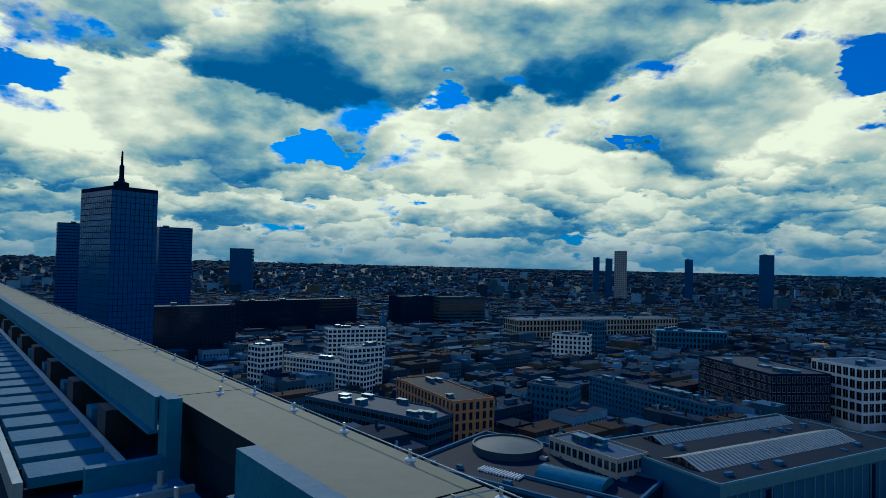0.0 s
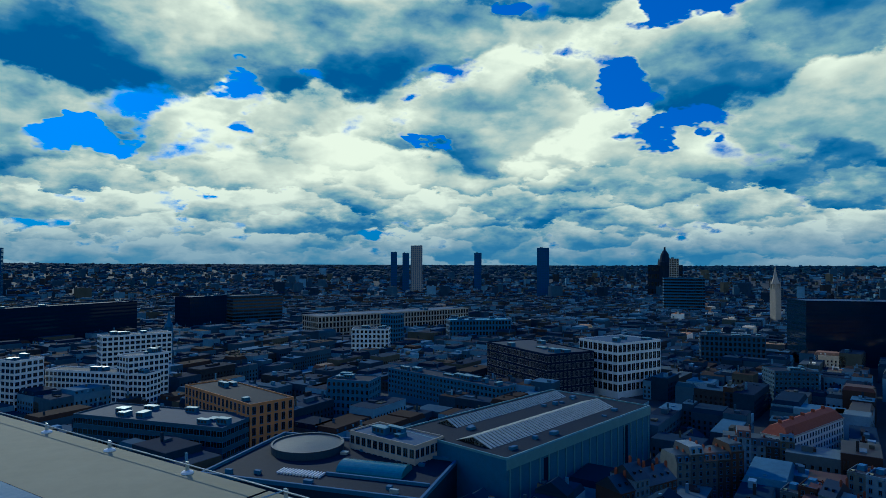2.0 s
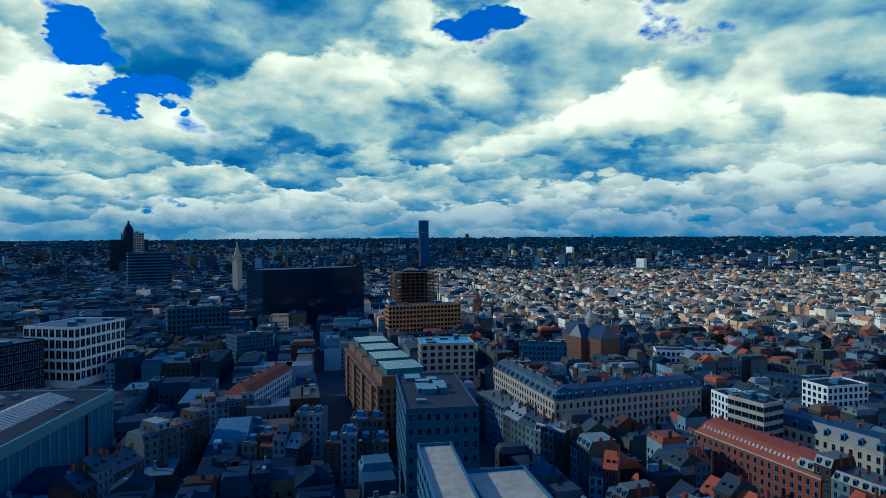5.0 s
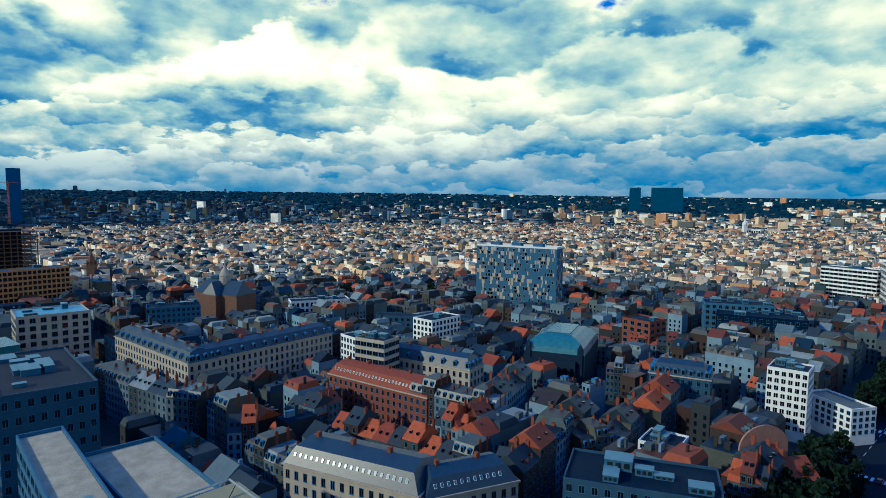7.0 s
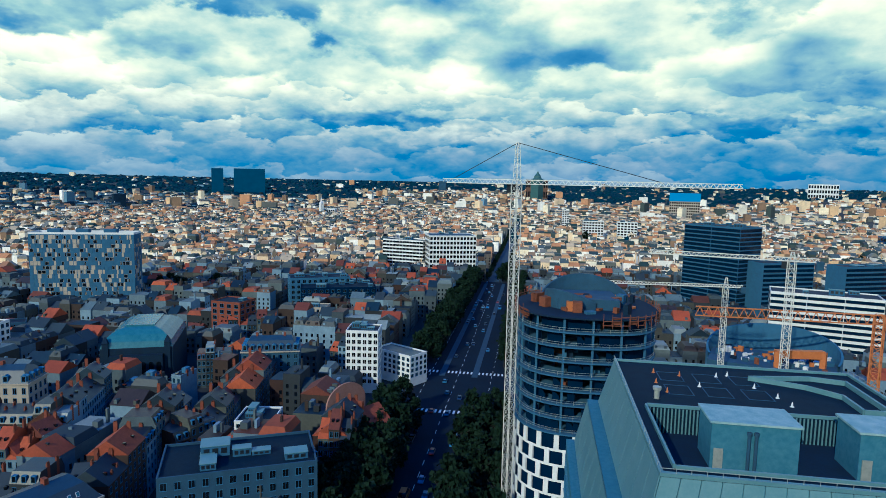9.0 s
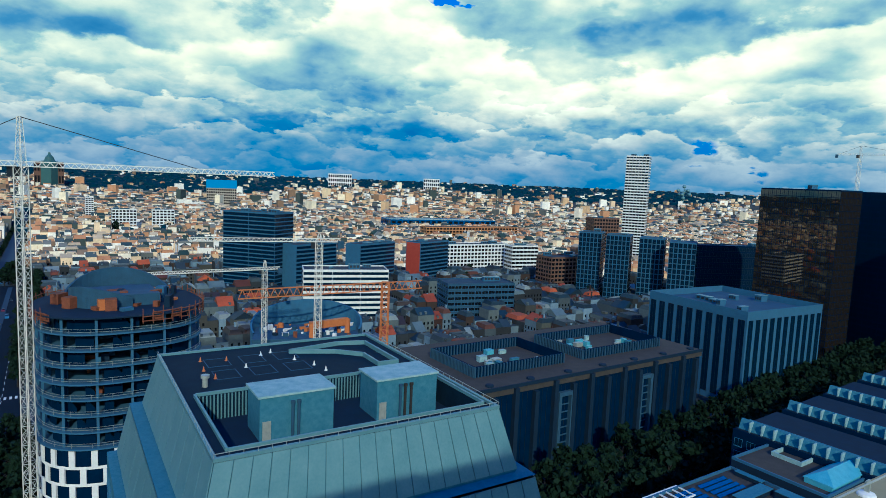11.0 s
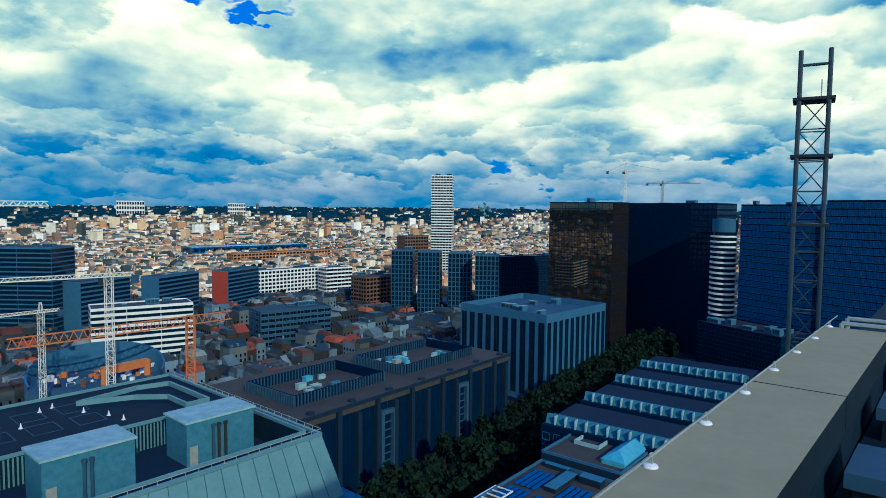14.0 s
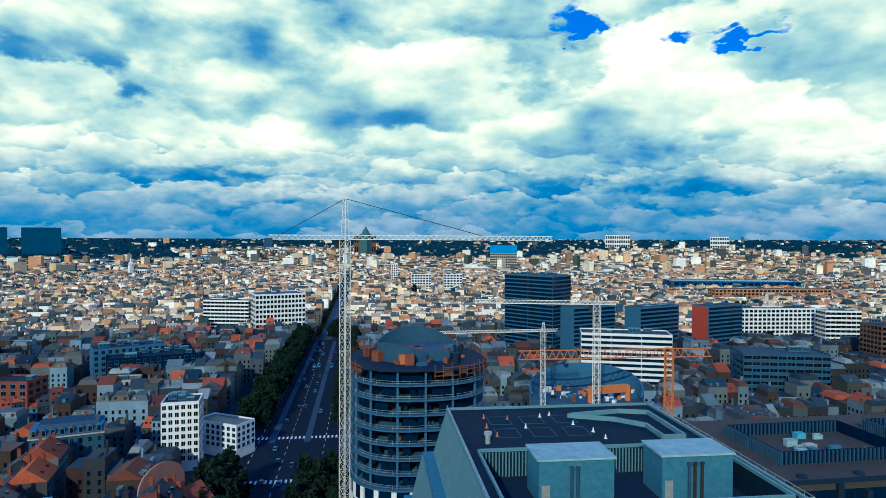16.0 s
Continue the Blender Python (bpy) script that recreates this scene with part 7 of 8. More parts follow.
def fill_far():
    """Suburbs out to the hills: rows, blocks and woods."""
    rng = random.Random(5)
    b, south, g = Build(), Build(), Build()
    n = 0
    while n < 24000:
        w = rng.uniform(0, 2 * math.pi)
        r = 1600 + 3000 * rng.random() ** 0.95
        park = n % 22 == 0
        if park:
            r = rng.uniform(950, 1700)
        x, y = r * math.cos(w), r * math.sin(w)
        if not in_view(x, y):
            continue
        n += 1
        z = rise(x, y)
        green = noise.noise(Vector((x * 0.0011, y * 0.0011, 8.0))) + (r - (2950 if x > -200 and y < 300 else 3350)) / 1000
        if park or green > 0.16 and rng.random() < 0.85:
            s = rng.uniform(9, 18) if park else rng.uniform(14, 34)
            k = len(g.v)
            for q in range(7):
                a = q * 2 * math.pi / 7
                g.v.append((x + s * math.cos(a) * rng.uniform(0.7, 1.3), y + s * math.sin(a) * rng.uniform(0.7, 1.3), z - 2))
            for q in range(7):
                a = q * 2 * math.pi / 7
                g.v.append((x + s * 0.75 * math.cos(a) * rng.uniform(0.6, 1.2), y + s * 0.75 * math.sin(a) * rng.uniform(0.6, 1.2), z + rng.uniform(7, 13)))
            g.v.append((x, y, z + rng.uniform(11, 17)))
            for q in range(7):
                p = (q + 1) % 7
                g.f.extend([(k + q, k + p, k + 7 + p, k + 7 + q), (k + 7 + q, k + 7 + p, k + 14)])
                g.m.extend([0, 0])
            continue
        m = pose(x, y, z, 0, 0, rng.choice((38, 128, 60, 10, 100)) + rng.uniform(-12, 12))
        tall = rng.random()
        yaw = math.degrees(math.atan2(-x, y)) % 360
        # suburb tones by direction: painted sun westward, painted shade elsewhere
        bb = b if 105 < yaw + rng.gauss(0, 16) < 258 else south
        if tall < 0.03:
            add_town(bb, m, rng.uniform(18, 40), 14, rng.uniform(24, 42), 2, rng, False)
        else:
            add_town(bb, m, rng.uniform(9, 34), rng.uniform(9, 14), rng.uniform(7, 15), rng.choice((0, 0, 3, 3, 2, 1)), rng, False)
    solid("suburb", b, [M_FWALL, M_FROOF, M_FROOF, M_GLASS], "distant sunlit suburbs of pale houses and tiled roofs", "houses", kind="stuff")
    solid("suburb", south, [M_DWALL, M_DROOF, M_DROOF, M_GLASS], "distant shaded suburbs of grey roofs and pale blocks", "houses", kind="stuff")
    solid("far_woods", g, [M_FLEAF], "dark haze-blue wooded patches on the far slopes", "woods", kind="stuff")

def round_gable_house():
    """House on the square: orange roof behind a tall rounded pink gable wall."""
    m = facing(172.4, -115.6, 173.6, -132.9, 0)
    w = 17.3
    claim(m, 0, -16, w, 3)
    ob = thing("round_gable_house", "house with an orange roof and a rounded pink gable wall", "house", m)
    b = Build()
    n = 20
    for y, flip in ((0.0, False), (0.6, True)):
        pts = [(0, y, -1), (w, y, -1)] + [(w / 2 + w / 2 * math.cos(math.pi * k / n), y, 19 + w * 0.42 * math.sin(math.pi * k / n)) for k in range(n + 1)]
        b.face(pts[::-1] if flip else pts)
    for k in range(n):
        p, q = (((w / 2 + w / 2 * math.cos(math.pi * j / n)), 19 + w * 0.42 * math.sin(math.pi * j / n)) for j in (k, k + 1))
        b.face([(p[0], 0, p[1]), (p[0], 0.6, p[1]), (q[0], 0.6, q[1]), (q[0], 0, q[1])])
    b.box(0, 0.02, -1, w, 0.58, 19)
    part("gable_wall", b, [M_PINK], ob, "plain pink rendered gable wall")
    b = Build()
    b.box(0.3, -14, -1, w - 0.3, -0.02, 14)
    part("wall", b, [M_CREAM], ob)
    b = Build()
    b.gable(0, -14.2, w, -0.02, 14.02, 5.2, 0, along="x", over=0.3)
    part("roof", b, [M_TILEROOF], ob)
    one = window_row(w / 4, 1, 1.1, 1.9, M_FRAME, M_GLASS)
    for f in range(4):
        for c in range(4):
            part("window", one, None, ob, m=pose(w * c / 4, -14.02, 1.2 + f * 3.2))
    b = Build()
    b.box(w * 0.45, -9, 14, w * 0.45 + 0.9, -7, 22)
    part("chimney", b, [M_BRICK], ob)


round_gable_house()

# terraces and blocks in the streets below
row((241.5, 29.8), (230.6, 17.6), 4, "gable", True, 2, 11.0)
row((230.6, 17.6), (239.9, 7.8), 4, "gable", True, 2, 11.0)
row((219.3, 11.2), (203.5, -8.5), 4, "gable", True, 4, 12.0)
row((203.5, -8.5), (185.7, -27.5), 4, "gable", True, 4, 12.0)
row((219.4, -25.2), (210.0, -34.9), 4, "gable", True, 3, 12.0)
row((210.0, -34.9), (217.6, -48.7), 4, "gable", True, 2, 11.0)
row((187.7, -28.3), (182.3, -33.6), 5, "mansard", False, 1, 11.0)
row((178.8, -34.7), (170.5, -46.5), 4, "gable", True, 3, 11.0)
row((169.7, -46.6), (187.4, -61.9), 5, "gable", True, 2, 11.0)
row((188.2, -62.5), (200.8, -72.6), 5, "mansard", False, 2, 11.0)
row((200.8, -72.6), (220.3, -89.4), 5, "gable", False, 3, 11.0)
row((191.7, -72.5), (196.0, -87.9), 4, "mansard", False, 3, 11.0)
row((196.0, -87.9), (235.3, -121.9), 4, "gable", False, 5, 11.0)
row((214.5, -111.4), (244.3, -138.3), 5, "gable", True, 3, 12.0)
row((333.8, -151.4), (316.8, -177.7), 4, "gable", True, 6, 12.0)
row((249.6, -19.6), (232.2, -38.0), 5, "mansard", False, 4, 12.0)
row((232.2, -38.0), (223.2, -49.8), 5, "mansard", False, 3, 12.0)
row((223.2, -49.8), (261.6, -74.8), 5, "gable", False, 5, 12.0)
row((258.4, -75.8), (248.6, -85.1), 4, "flat", False, 2, 11.0)
row((254.2, -91.3), (246.4, -95.8), 4, "flat", False, 2, 10.0)
row((275.4, -114.5), (268.2, -127.7), 4, "mansard", False, 4, 11.0)
row((278.3, 113.7), (258.0, 92.8), 6, "mansard", False, 3, 12.0)
row((258.0, 92.8), (240.9, 73.3), 6, "gable", False, 4, 12.0)
row((240.9, 73.3), (234.6, 59.8), 6, "mansard", False, 3, 12.0)
row((241.2, 60.6), (226.1, 48.2), 5, "mansard", False, 2, 12.0)
row((209.6, 44.7), (210.4, 35.5), 5, "gable", True, 2, 12.0)
row((194.9, 36.5), (176.2, 18.7), 5, "mansard", False, 5, 12.0)
row((259.6, -175.8), (251.3, -180.1), 3, "gable", True, 2, 10.0)
row((159.5, -103.7), (152.3, -110.6), 5, "gable", True, 3, 12.0)
row((152.9, -111.0), (167.6, -130.1), 5, "gable", True, 3, 12.0)
row((170.5, -60.0), (163.6, -72.5), 4, "flat", False, 3, 14.0)
row((170.4, 211.4), (201.7, 208.4), 5, "mansard", False, 5, 12.0)
row((129.1, 189.7), (158.3, 196.5), 5, "gable", False, 4, 12.0)
row((192.1, 181.4), (197.7, 170.5), 4, "flat", False, 2, 11.0)
row((218.3, 175.6), (222.9, 164.5), 6, "flat", False, 2, 12.0)
row((221.3, 148.4), (227.2, 135.8), 6, "flat", False, 2, 12.0)
row((198.0, 144.9), (210.6, 123.1), 5, "flat", False, 4, 14.0)
row((194.4, 173.8), (198.4, 157.7), 4, "gable", False, 3, 12.0)

row((219.5, 239.4), (241.8, 219.9), 4, "mansard", False, 5, 12.0)
row((145.9, -81.8), (147.5, -96.0), 5, "mansard", False, 4, 12.0)
row((143.5, -67.1), (133.8, -75.1), 5, "flat", False, 3, 14.0)
office("apartment_block", "white courtyard house with a black flat roof", "building", (195.4, -93.5), (186.3, -103.1), 14, 14, 4, 3.0, M_WHITE, win=(0.55, 0.62), roof=M_MEMB, clutter=3)
office("office_block", "long white barrack range behind the roofs", "building", (455.6, 50.6), (466.0, 8.7), 18, 14, 3, 3.2, M_WHITE, win=(0.55, 0.62), roof=M_DSTONE, clutter=2)
office("office_block", "low grey barrack range with a flat roof", "building", (414.8, -9.3), (400.1, -72.2), 15, 12, 3, 4, M_CONC, win=(0.55, 0.62), roof=M_DSTONE, clutter=3)
office("apartment_block", "cream apartment block with tall windows", "building", (340.6, -198.9), (322.7, -215.2), 17, 14, 4, 3.0, M_CREAM, win=(0.55, 0.62), roof=M_BSLATE, clutter=2)
office("office_block", "low dark office complex with slatted roofs", "building", (378.0, -231.7), (349.1, -276.2), 20, 40, 4, 4, M_DARK, win=(0.55, 0.62), roof=M_MEMB, clutter=12)
office("office_block", "pale banded office block with a flat roof", "building", (397.0, -234.8), (378.3, -274.7), 24, 20, 5, 4, M_LCONC, win=(0.55, 0.62), roof=M_DSTONE, clutter=5)
office("office_block", "tall red brick block with blank gable walls", "building", (343.3, -151.7), (327.1, -161.0), 26, 16, 6, 5, M_BRICK, win=(0.55, 0.62), roof=M_DSTONE, clutter=1)
office("apartment_block", "narrow white apartment house with stacked windows", "building", (319.8, 3.1), (327.0, -7.3), 22, 14, 5, 2.6, M_WHITE, win=(0.55, 0.62), roof=M_DSTONE, clutter=2)
office("apartment_block", "white and brown apartment block with a flat roof", "building", (360.6, -41.4), (376.7, -60.9), 22, 16, 5, 3, M_WHITE, win=(0.55, 0.62), roof=M_MEMB, clutter=2)
office("office_block", "low white corner building with tall windows", "building", (236.3, -186.4), (212.7, -189.0), 15, 12, 4, 3, M_WHITE, win=(0.55, 0.62), roof=M_BSLATE, clutter=0)
office("office_block", "pale office block under a bright blue roof storey", "building", (333.1, 172.1), (350.6, 144.1), 33, 26, 7, 5, M_CREAM, win=(0.55, 0.62), roof=M_SHEET, clutter=4)
office("apartment_block", "pale apartment block with a flat roof", "building", (415.3, 137.3), (424.2, 105.6), 22, 14, 5, 3, M_LCONC, win=(0.55, 0.62), roof=M_DSTONE, clutter=4)
office("office_block", "terraced concrete block with stepped balconies", "building", (343.6, 328.0), (369.9, 316.8), 26, 20, 7, 3, M_CONC, win=(0.55, 0.62), roof=M_DSTONE, clutter=4)
office("office_block", "pale office block with close vertical windows", "building", (53.6, 386.8), (76.9, 371.9), 26, 20, 5, 3, M_LCONC, win=(0.55, 0.62), roof=M_DSTONE, clutter=3)
office("apartment_block", "long pale apartment row with many windows", "building", (105.0, 440.5), (152.9, 349.6), 22, 16, 5, 3.2, M_LCONC, win=(0.55, 0.62), roof=M_DSTONE, clutter=8)
office("office_block", "white office block with an open grid front", "building", (109.2, 617.1), (144.6, 605.7), 32, 20, 6, 4, M_WHITE, win=(0.55, 0.62), roof=M_DSTONE, clutter=4)
office("office_block", "pale slim office block with small windows", "building", (156.2, 695.1), (169.7, 679.3), 40, 16, 7, 3.4, M_LCONC, win=(0.55, 0.62), roof=M_DSTONE, clutter=1)
office("office_block", "long low office block with banded windows", "building", (241.6, 702.3), (316.8, 692.0), 30, 24, 4, 4, M_LCONC, win=(0.55, 0.62), roof=M_SHEET, clutter=5)
office("office_block", "grey office block with pale roof edges", "building", (424.1, 491.5), (469.0, 457.2), 30, 24, 5, 4, M_CONC, win=(0.55, 0.62), roof=M_DSTONE, clutter=5)
claim(pose(*CORNER, 0, 0, 0), -60, -40, 30, 60)
claim(pose(197 - 0.605 * 180, -202 + 0.796 * 180, 0, 0, 0, math.degrees(math.atan2(-0.796, 0.605))), 0, -27, 500, 24, 0)
claim(pose(197 - 0.605 * 180, -202 + 0.796 * 180, 0, 0, 0, math.degrees(math.atan2(-0.796, 0.605))), 500, -9, 1500, 9, 0)
claim(pose(-10, -150, 0, 0, 0, math.degrees(math.atan2(-0.65, -0.76))), -30, -17, 420, 17, 0)
claim(pose(-84, -262, 0, 0, 0, math.degrees(math.atan2(-110, -97))), -10, -30, 190, 46, 0)
fill_town()
fill_far()

# ---- boulevard, trees and traffic ----
AXIS = math.degrees(math.atan2(-0.796, 0.605))
BOUL = pose(197 - 0.605 * 180, -202 + 0.796 * 180, 0, 0, 0, AXIS)      # x runs down the boulevard


def make_road():
    b = Build()
    b.box(-40, -24, -0.4, 500, 21, 0.02)
    road = solid("road", b, [M_ASPH], "dark asphalt boulevard running straight to the hills", "road", BOUL, kind="structure")
    b = Build()
    b.box(500.05, -7, -0.4, 1500, 7, 0.02)
    solid("road", b, [M_PAVE], "pale narrow avenue going on beyond the square", "road", BOUL, kind="structure")
    for y0, y1 in ((-31, -24), (21, 28)):
        b = Build()
        b.box(-40, y0, -0.4, 500, y1, 0.16)
        solid("pavement", b, [M_PAVE], "pale paved footway along the boulevard", "pavement", BOUL, kind="structure")
    for y0, y1 in ((-9.5, -6.5), (7.0, 10.0)):
        b = Build()
        b.box(200, y0, 0.0, 490, y1, 0.16)
        solid("pavement", b, [M_PAVE], "narrow raised strip between the lanes", "pavement", BOUL, kind="structure")
    b = Build()
    for y in (-16.5, 0.2, 14.5):
        for k in range(52):
            b.box(20 + k * 9, y - 0.09, 0.024, 24 + k * 9, y + 0.09, 0.030)
    solid("lane_marking", b, [M_WHITE], "white dashed lane lines on the asphalt", "marking", BOUL, kind="stuff")
    for x in (150, 205):
        b = Build()
        for k in range(22):
            b.box(x, -22 + k * 1.95, 0.024, x + 3.6, -21.1 + k * 1.95, 0.032)
        solid("zebra_crossing", b, [M_WHITE], "white striped pedestrian crossing", "marking", BOUL, kind="structure")


make_road()


def crown_mesh(seed, w, h, n, column=False):
    """A crown of leaf tufts gathered in uneven clumps round the limbs."""
    rng = random.Random(seed)
    b = Build()
    clumps = []
    for k in range(26 if not column else 18):
        a = rng.uniform(0, 2 * math.pi)
        z = rng.random()
        r = w * (0.62 * math.sin(math.pi * min(0.96, 0.18 + 0.8 * z)) * rng.uniform(0.4, 1.0) if not column else (1 - z * 0.9) * rng.uniform(0.2, 0.7))
        clumps.append((r * math.cos(a), r * math.sin(a), h * (0.28 + 0.68 * z) if not column else h * (0.05 + 0.93 * z), w * rng.uniform(0.16, 0.34)))
    for k in range(n):
        cx, cy, cz, cr = rng.choice(clumps)
        d = Vector((rng.gauss(0, 1), rng.gauss(0, 1), rng.gauss(0, 0.8))).normalized() * cr * rng.random() ** 0.4
        p = Vector((cx, cy, cz)) + d
        s = rng.uniform(0.36, 0.74) * (w / 5) ** 0.5
        q = Euler((rng.uniform(0, 6.28), rng.uniform(0, 6.28), rng.uniform(0, 6.28))).to_matrix()
        pts = [p + q @ Vector(v) * s for v in ((-1, -0.5, 0), (0.2, -0.9, 0.25), (1, 0.3, 0), (-0.1, 0.9, -0.2))]
        b.face([tuple(v) for v in pts])
    return b.mesh("crown", [M_LEAF])


def trunk_mesh(seed, h, r):
    rng = random.Random(seed)
    b = Build()
    b.lathe([(r * 1.4, 0), (r, h * 0.08), (r * 0.75, h * 0.35), (r * 0.4, h * 0.6), (0.02, h * 0.85)], 7)
    for k in range(7):
        a, z = rng.uniform(0, 6.28), h * rng.uniform(0.28, 0.6)
        b.bar((0, 0, z), (math.cos(a) * h * 0.26, math.sin(a) * h * 0.26, z + h * rng.uniform(0.12, 0.3)), r * 0.25, 0, 5)
    return b.mesh("trunk", [M_BARK])


CROWNS = [(crown_mesh(s, 5.6, 13.0, 620), trunk_mesh(s, 13.0, 0.32)) for s in (1, 2, 3)]
SLIM = (crown_mesh(9, 3.2, 20.0, 620, True), trunk_mesh(9, 18.0, 0.3))


def tree(x, y, k, scale, turn, label="leafy dark green street tree", kit=None, group="street trees"):
    ob = thing("tree", label, "tree", pose(x, y, rise(x, y), 0, 0, turn) @ Matrix.Scale(scale, 4), group)
    crown, trunk = kit or CROWNS[k % 3]
    part("trunk", trunk, None, ob)
    part("crown", crown, None, ob)


rng_t = random.Random(31)
for k in range(44):
    for y in (-26.5, -21, 15.5, 19.5, 24):
        if y == -21 and k % 2:
            continue
        if 146 < 62 + k * 10 < 214:
            continue
        p = BOUL @ Vector((62 + k * 10 + rng_t.uniform(-1.5, 1.5), y + rng_t.uniform(-1, 1), 0))
        tree(p.x, p.y, k, rng_t.uniform(1.0, 1.35), rng_t.uniform(0, 360))
for k in range(12):
    for y in (-14, -19, 9, 14, 19):
        p = BOUL @ Vector((40 + k * 8 + rng_t.uniform(-1.5, 1.5), y + rng_t.uniform(-1.5, 1.5), 0))
        tree(p.x, p.y, k, rng_t.uniform(1.0, 1.35), rng_t.uniform(0, 360), "large dark green tree on the square", group="trees of the square")
far_rows = Build()
for k in range(70):
    for y in (-8.5, 8.5):
        at_ = BOUL @ pose(505 + k * 13 + rng_t.uniform(-2, 2), y, 0, 0, 0, rng_t.uniform(0, 360)) @ Matrix.Scale(rng_t.uniform(0.5, 0.75), 4)
        for me in CROWNS[k % 3]:
            i = len(far_rows.v)
            far_rows.v.extend(tuple(at_ @ v.co) for v in me.vertices)
            far_rows.f.extend(tuple(i + j for j in f.vertices) for f in me.polygons)
            far_rows.m.extend([0 if me.name.startswith("crown") else 1] * len(me.polygons))
solid("avenue_rows", far_rows, [M_LEAF, M_BARK], "double row of dark green trees along the far avenue", "trees", kind="stuff")
AVE = pose(-16, -160, 0, 0, 0, math.degrees(math.atan2(-0.70, -0.714)))
for k in range(30):
    for y in (-9, 0, 9):
        p = AVE @ Vector((k * 10 + rng_t.uniform(-2, 2), y + rng_t.uniform(-1.5, 1.5), 0))
        tree(p.x, p.y, k, rng_t.uniform(1.15, 1.5), rng_t.uniform(0, 360), "leafy dark green avenue tree", group="avenue trees")
tree(279, 30, 0, 1.0, 0, "tall dark conifer rising between the roofs", SLIM, "conifers")
groves = Build()
for x, y, n, r in ((505, -205, 16, 24), (556, 22, 7, 12), (536, -66, 7, 12), (470, -180, 6, 12), (600, -900, 14, 40), (470, -880, 12, 36), (40, -600, 12, 40), (-30, -690, 12, 36), (250, -760, 16, 60), (120, -880, 16, 60), (-80, -560, 8, 24), (385, -470, 8, 16)):
    for k in range(n):
        a, q = rng_t.uniform(0, 6.28), r * rng_t.random() ** 0.5
        at_ = pose(x + q * math.cos(a), y + q * math.sin(a), rise(x, y), 0, 0, rng_t.uniform(0, 360)) @ Matrix.Scale(rng_t.uniform(0.95, 1.4), 4)
        for me in CROWNS[k % 3]:
            i = len(groves.v)
            groves.v.extend(tuple(at_ @ v.co) for v in me.vertices)
            groves.f.extend(tuple(i + j for j in f.vertices) for f in me.polygons)
            groves.m.extend([0 if me.name.startswith("crown") else 1] * len(me.polygons))
solid("park_trees", groves, [M_LEAF, M_BARK], "leafy green groves of trees among the roofs", "trees", kind="stuff")


def car_meshes(length, width, height, paint):
    b = Build()
    hw = width / 2
    prof = [(-length / 2, 0.35), (-length / 2, 0.75), (-length * 0.46, height * 0.62), (length * 0.30, height * 0.60), (length / 2 - 0.05, 0.68), (length / 2, 0.35)]
    for s in (-1, 1):
        pts = [(x, s * hw, z) for x, z in prof]
        b.face(pts if s < 0 else pts[::-1])
    for (x0, z0), (x1, z1) in zip(prof, prof[1:]):
        b.face([(x0, -hw, z0), (x0, hw, z0), (x1, hw, z1), (x1, -hw, z1)])
    cab = Build()
    t, u = hw * 0.78, hw * 0.95
    lo = [(-length * 0.44, -u), (length * 0.24, -u), (length * 0.24, u), (-length * 0.44, u)]
    hi = [(-length * 0.32, -t), (length * 0.06, -t), (length * 0.06, t), (-length * 0.32, t)]
    for i in range(4):
        j = (i + 1) % 4
        cab.face([(*lo[i], height * 0.6), (*lo[j], height * 0.6), (*hi[j], height), (*hi[i], height)])
    top = Build()
    top.box(-length * 0.33, -t, height - 0.02, length * 0.07, t, height + 0.03)
    wheel = Build()
    wheel.lathe([(0.0, -0.1), (0.2, -0.11), (0.32, -0.09), (0.33, 0.0), (0.32, 0.09), (0.2, 0.11), (0.0, 0.1)], 12)
    return b.mesh("body", [paint]), cab.mesh("glasshouse", [M_GLASS]), top.mesh("roof_panel", [paint]), wheel.mesh("wheel", [M_DFRAME])


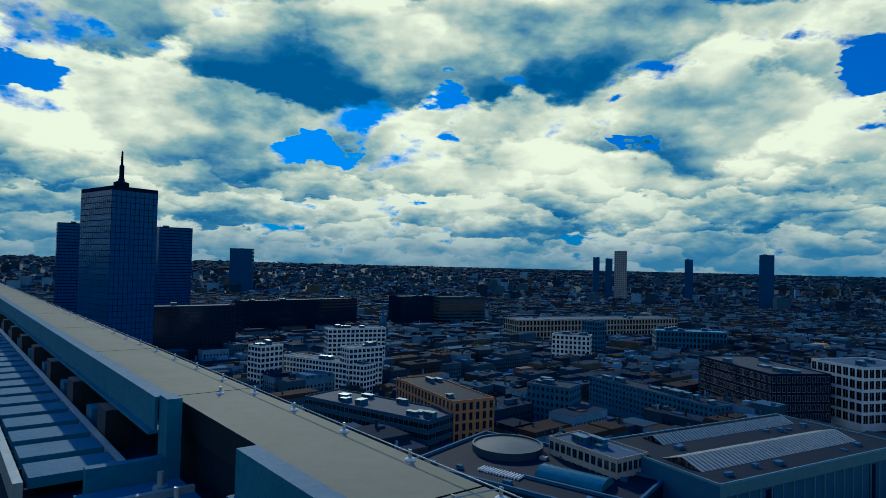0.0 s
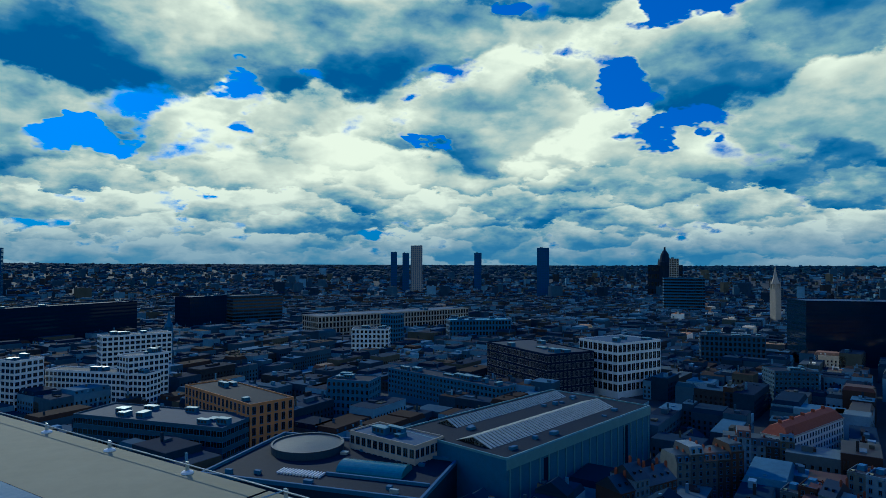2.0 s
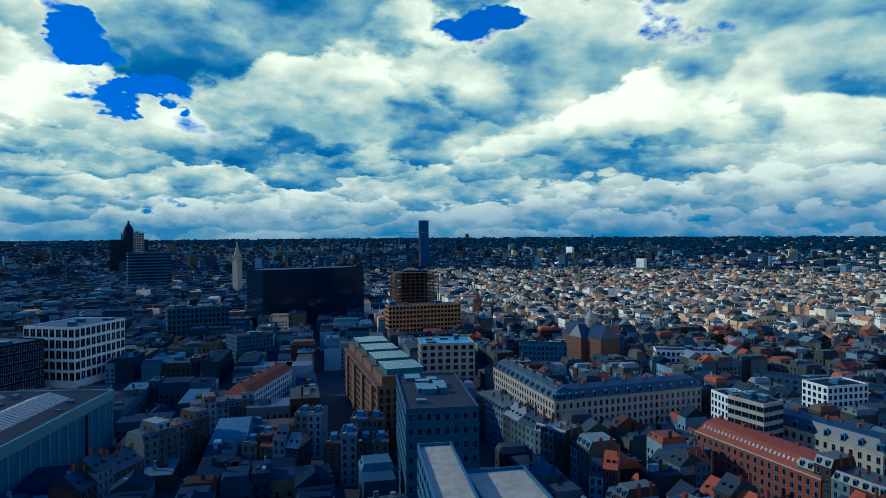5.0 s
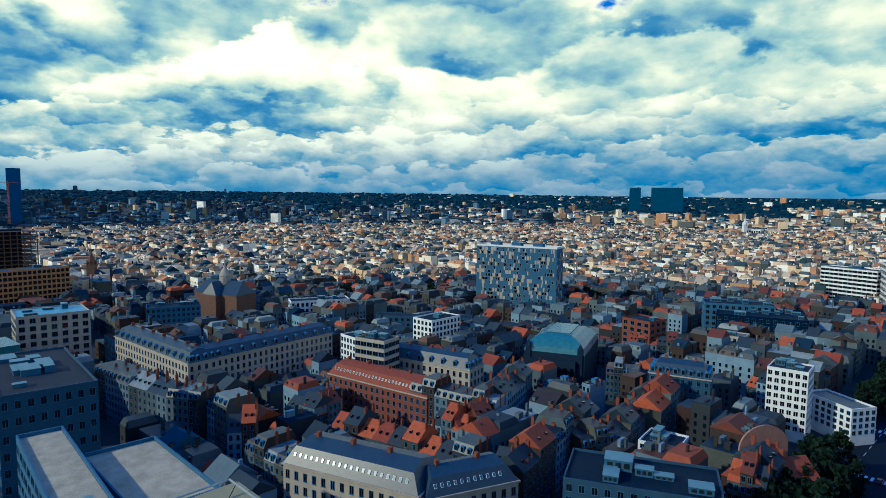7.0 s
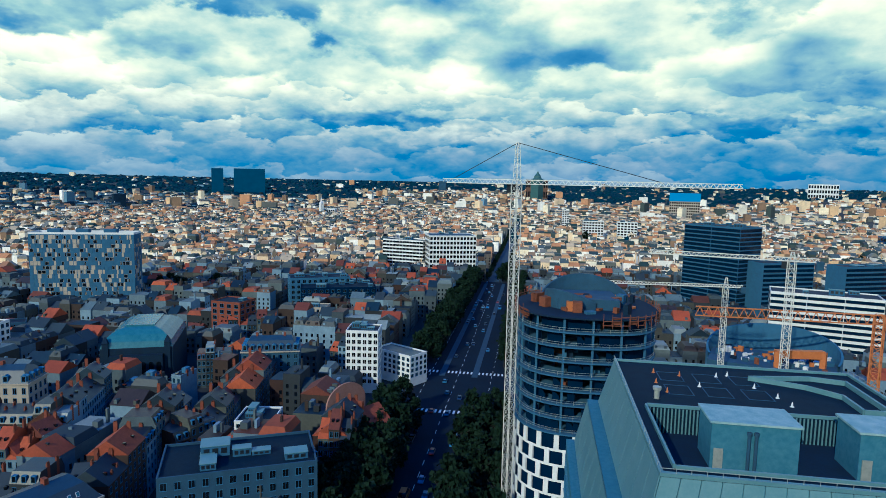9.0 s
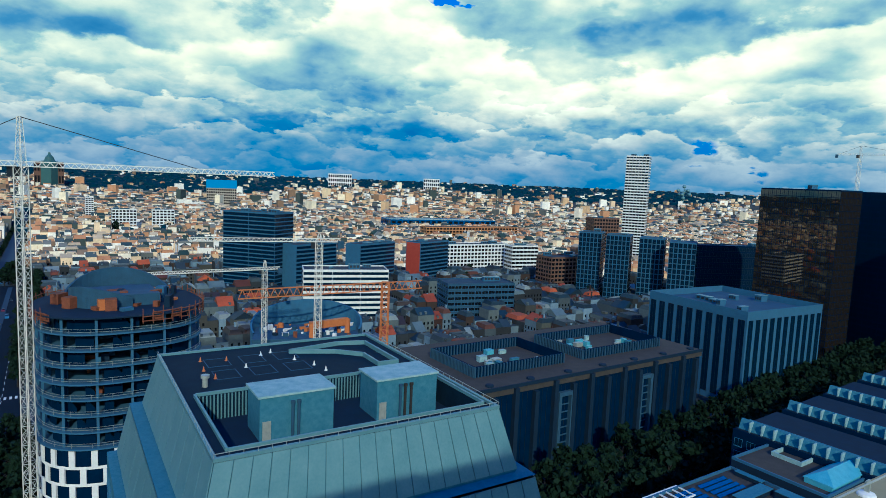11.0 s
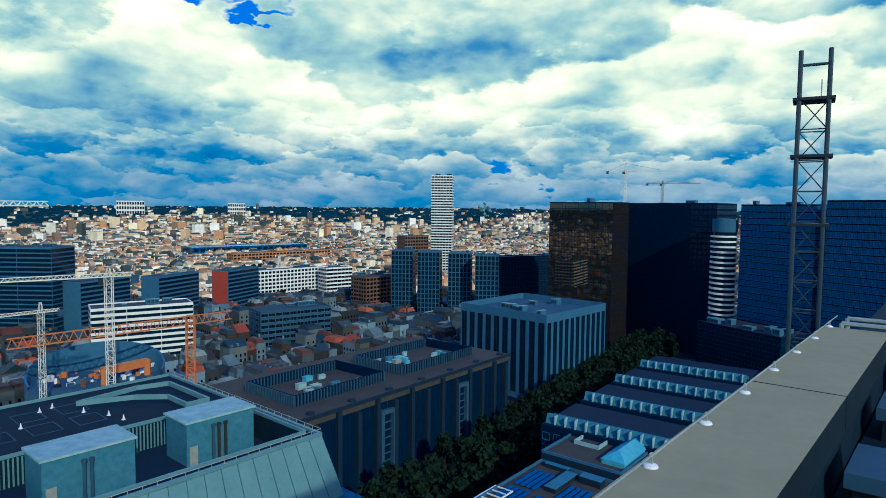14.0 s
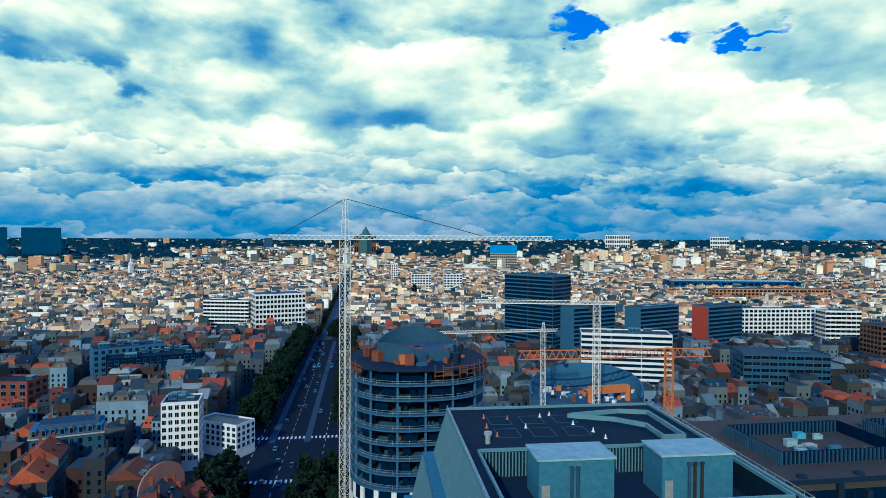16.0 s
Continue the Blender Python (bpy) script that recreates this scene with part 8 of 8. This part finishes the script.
PAINTS = [("white", mat("car_white", (0.72, 0.72, 0.71), (0.78, 0.78, 0.77), 0.3, 1.0, 0.0)), ("dark grey", mat("car_grey", (0.05, 0.052, 0.055), (0.07, 0.072, 0.075), 0.3, 1.0, 0.0)), ("silver", mat("car_silver", (0.36, 0.37, 0.38), (0.42, 0.43, 0.44), 0.3, 1.0, 0.0, metal=0.5)), ("red", mat("car_red", (0.35, 0.03, 0.02), (0.42, 0.04, 0.03), 0.3, 1.0, 0.0)), ("blue", mat("car_blue", (0.02, 0.05, 0.16), (0.03, 0.07, 0.2), 0.3, 1.0, 0.0)), ("black", mat("car_black", (0.012, 0.012, 0.013), (0.02, 0.02, 0.022), 0.3, 1.0, 0.0))]
CARS = [(c, car_meshes(4.4, 1.8, 1.48, p)) for c, p in PAINTS]
VANS = [("white", car_meshes(5.6, 2.1, 2.4, PAINTS[0][1])), ("orange", car_meshes(8.5, 2.5, 3.2, M_ORANGE))]


def car(m, kit, colour, kind="car"):
    body, cab, top, wheel = kit
    ob = thing(kind, colour + " " + kind + " standing on the dark asphalt", kind, m, "traffic on the boulevard")
    part("body", body, None, ob)
    part("glasshouse", cab, None, ob)
    part("roof_panel", top, None, ob)
    for x in (-1.35, 1.35):
        for y in (-0.82, 0.82):
            part("wheel", wheel, None, ob, m=pose(x, y, 0.33, 90, 0, 0))


rng_c = random.Random(77)
for k in range(64):
    lane = rng_c.choice((-11.0, -8.0, -4.5, -1.5, 1.9, 5.3, 8.0))
    x = 50 + rng_c.random() ** 1.3 * 480
    colour, kit = CARS[rng_c.choice((0, 0, 1, 2, 2, 3, 4, 5))]
    if rng_c.random() < 0.12:
        car(BOUL @ pose(x, lane, 0.02, 0, 0, 0 if lane > 0 else 180), VANS[0][1], "white", "van")
    else:
        car(BOUL @ pose(x, lane, 0.02, 0, 0, 0 if lane > 0 else 180), kit, colour)
car(BOUL @ pose(78, 1.8, 0.02), VANS[1][1], "orange", "lorry")
for k in range(16):
    colour, kit = CARS[rng_c.randrange(6)]
    car(AVE @ pose(70 + k * 14 + rng_c.uniform(-3, 3), rng_c.choice((-18, -15, 15)), 0.02, 0, 0, 0), kit, colour)
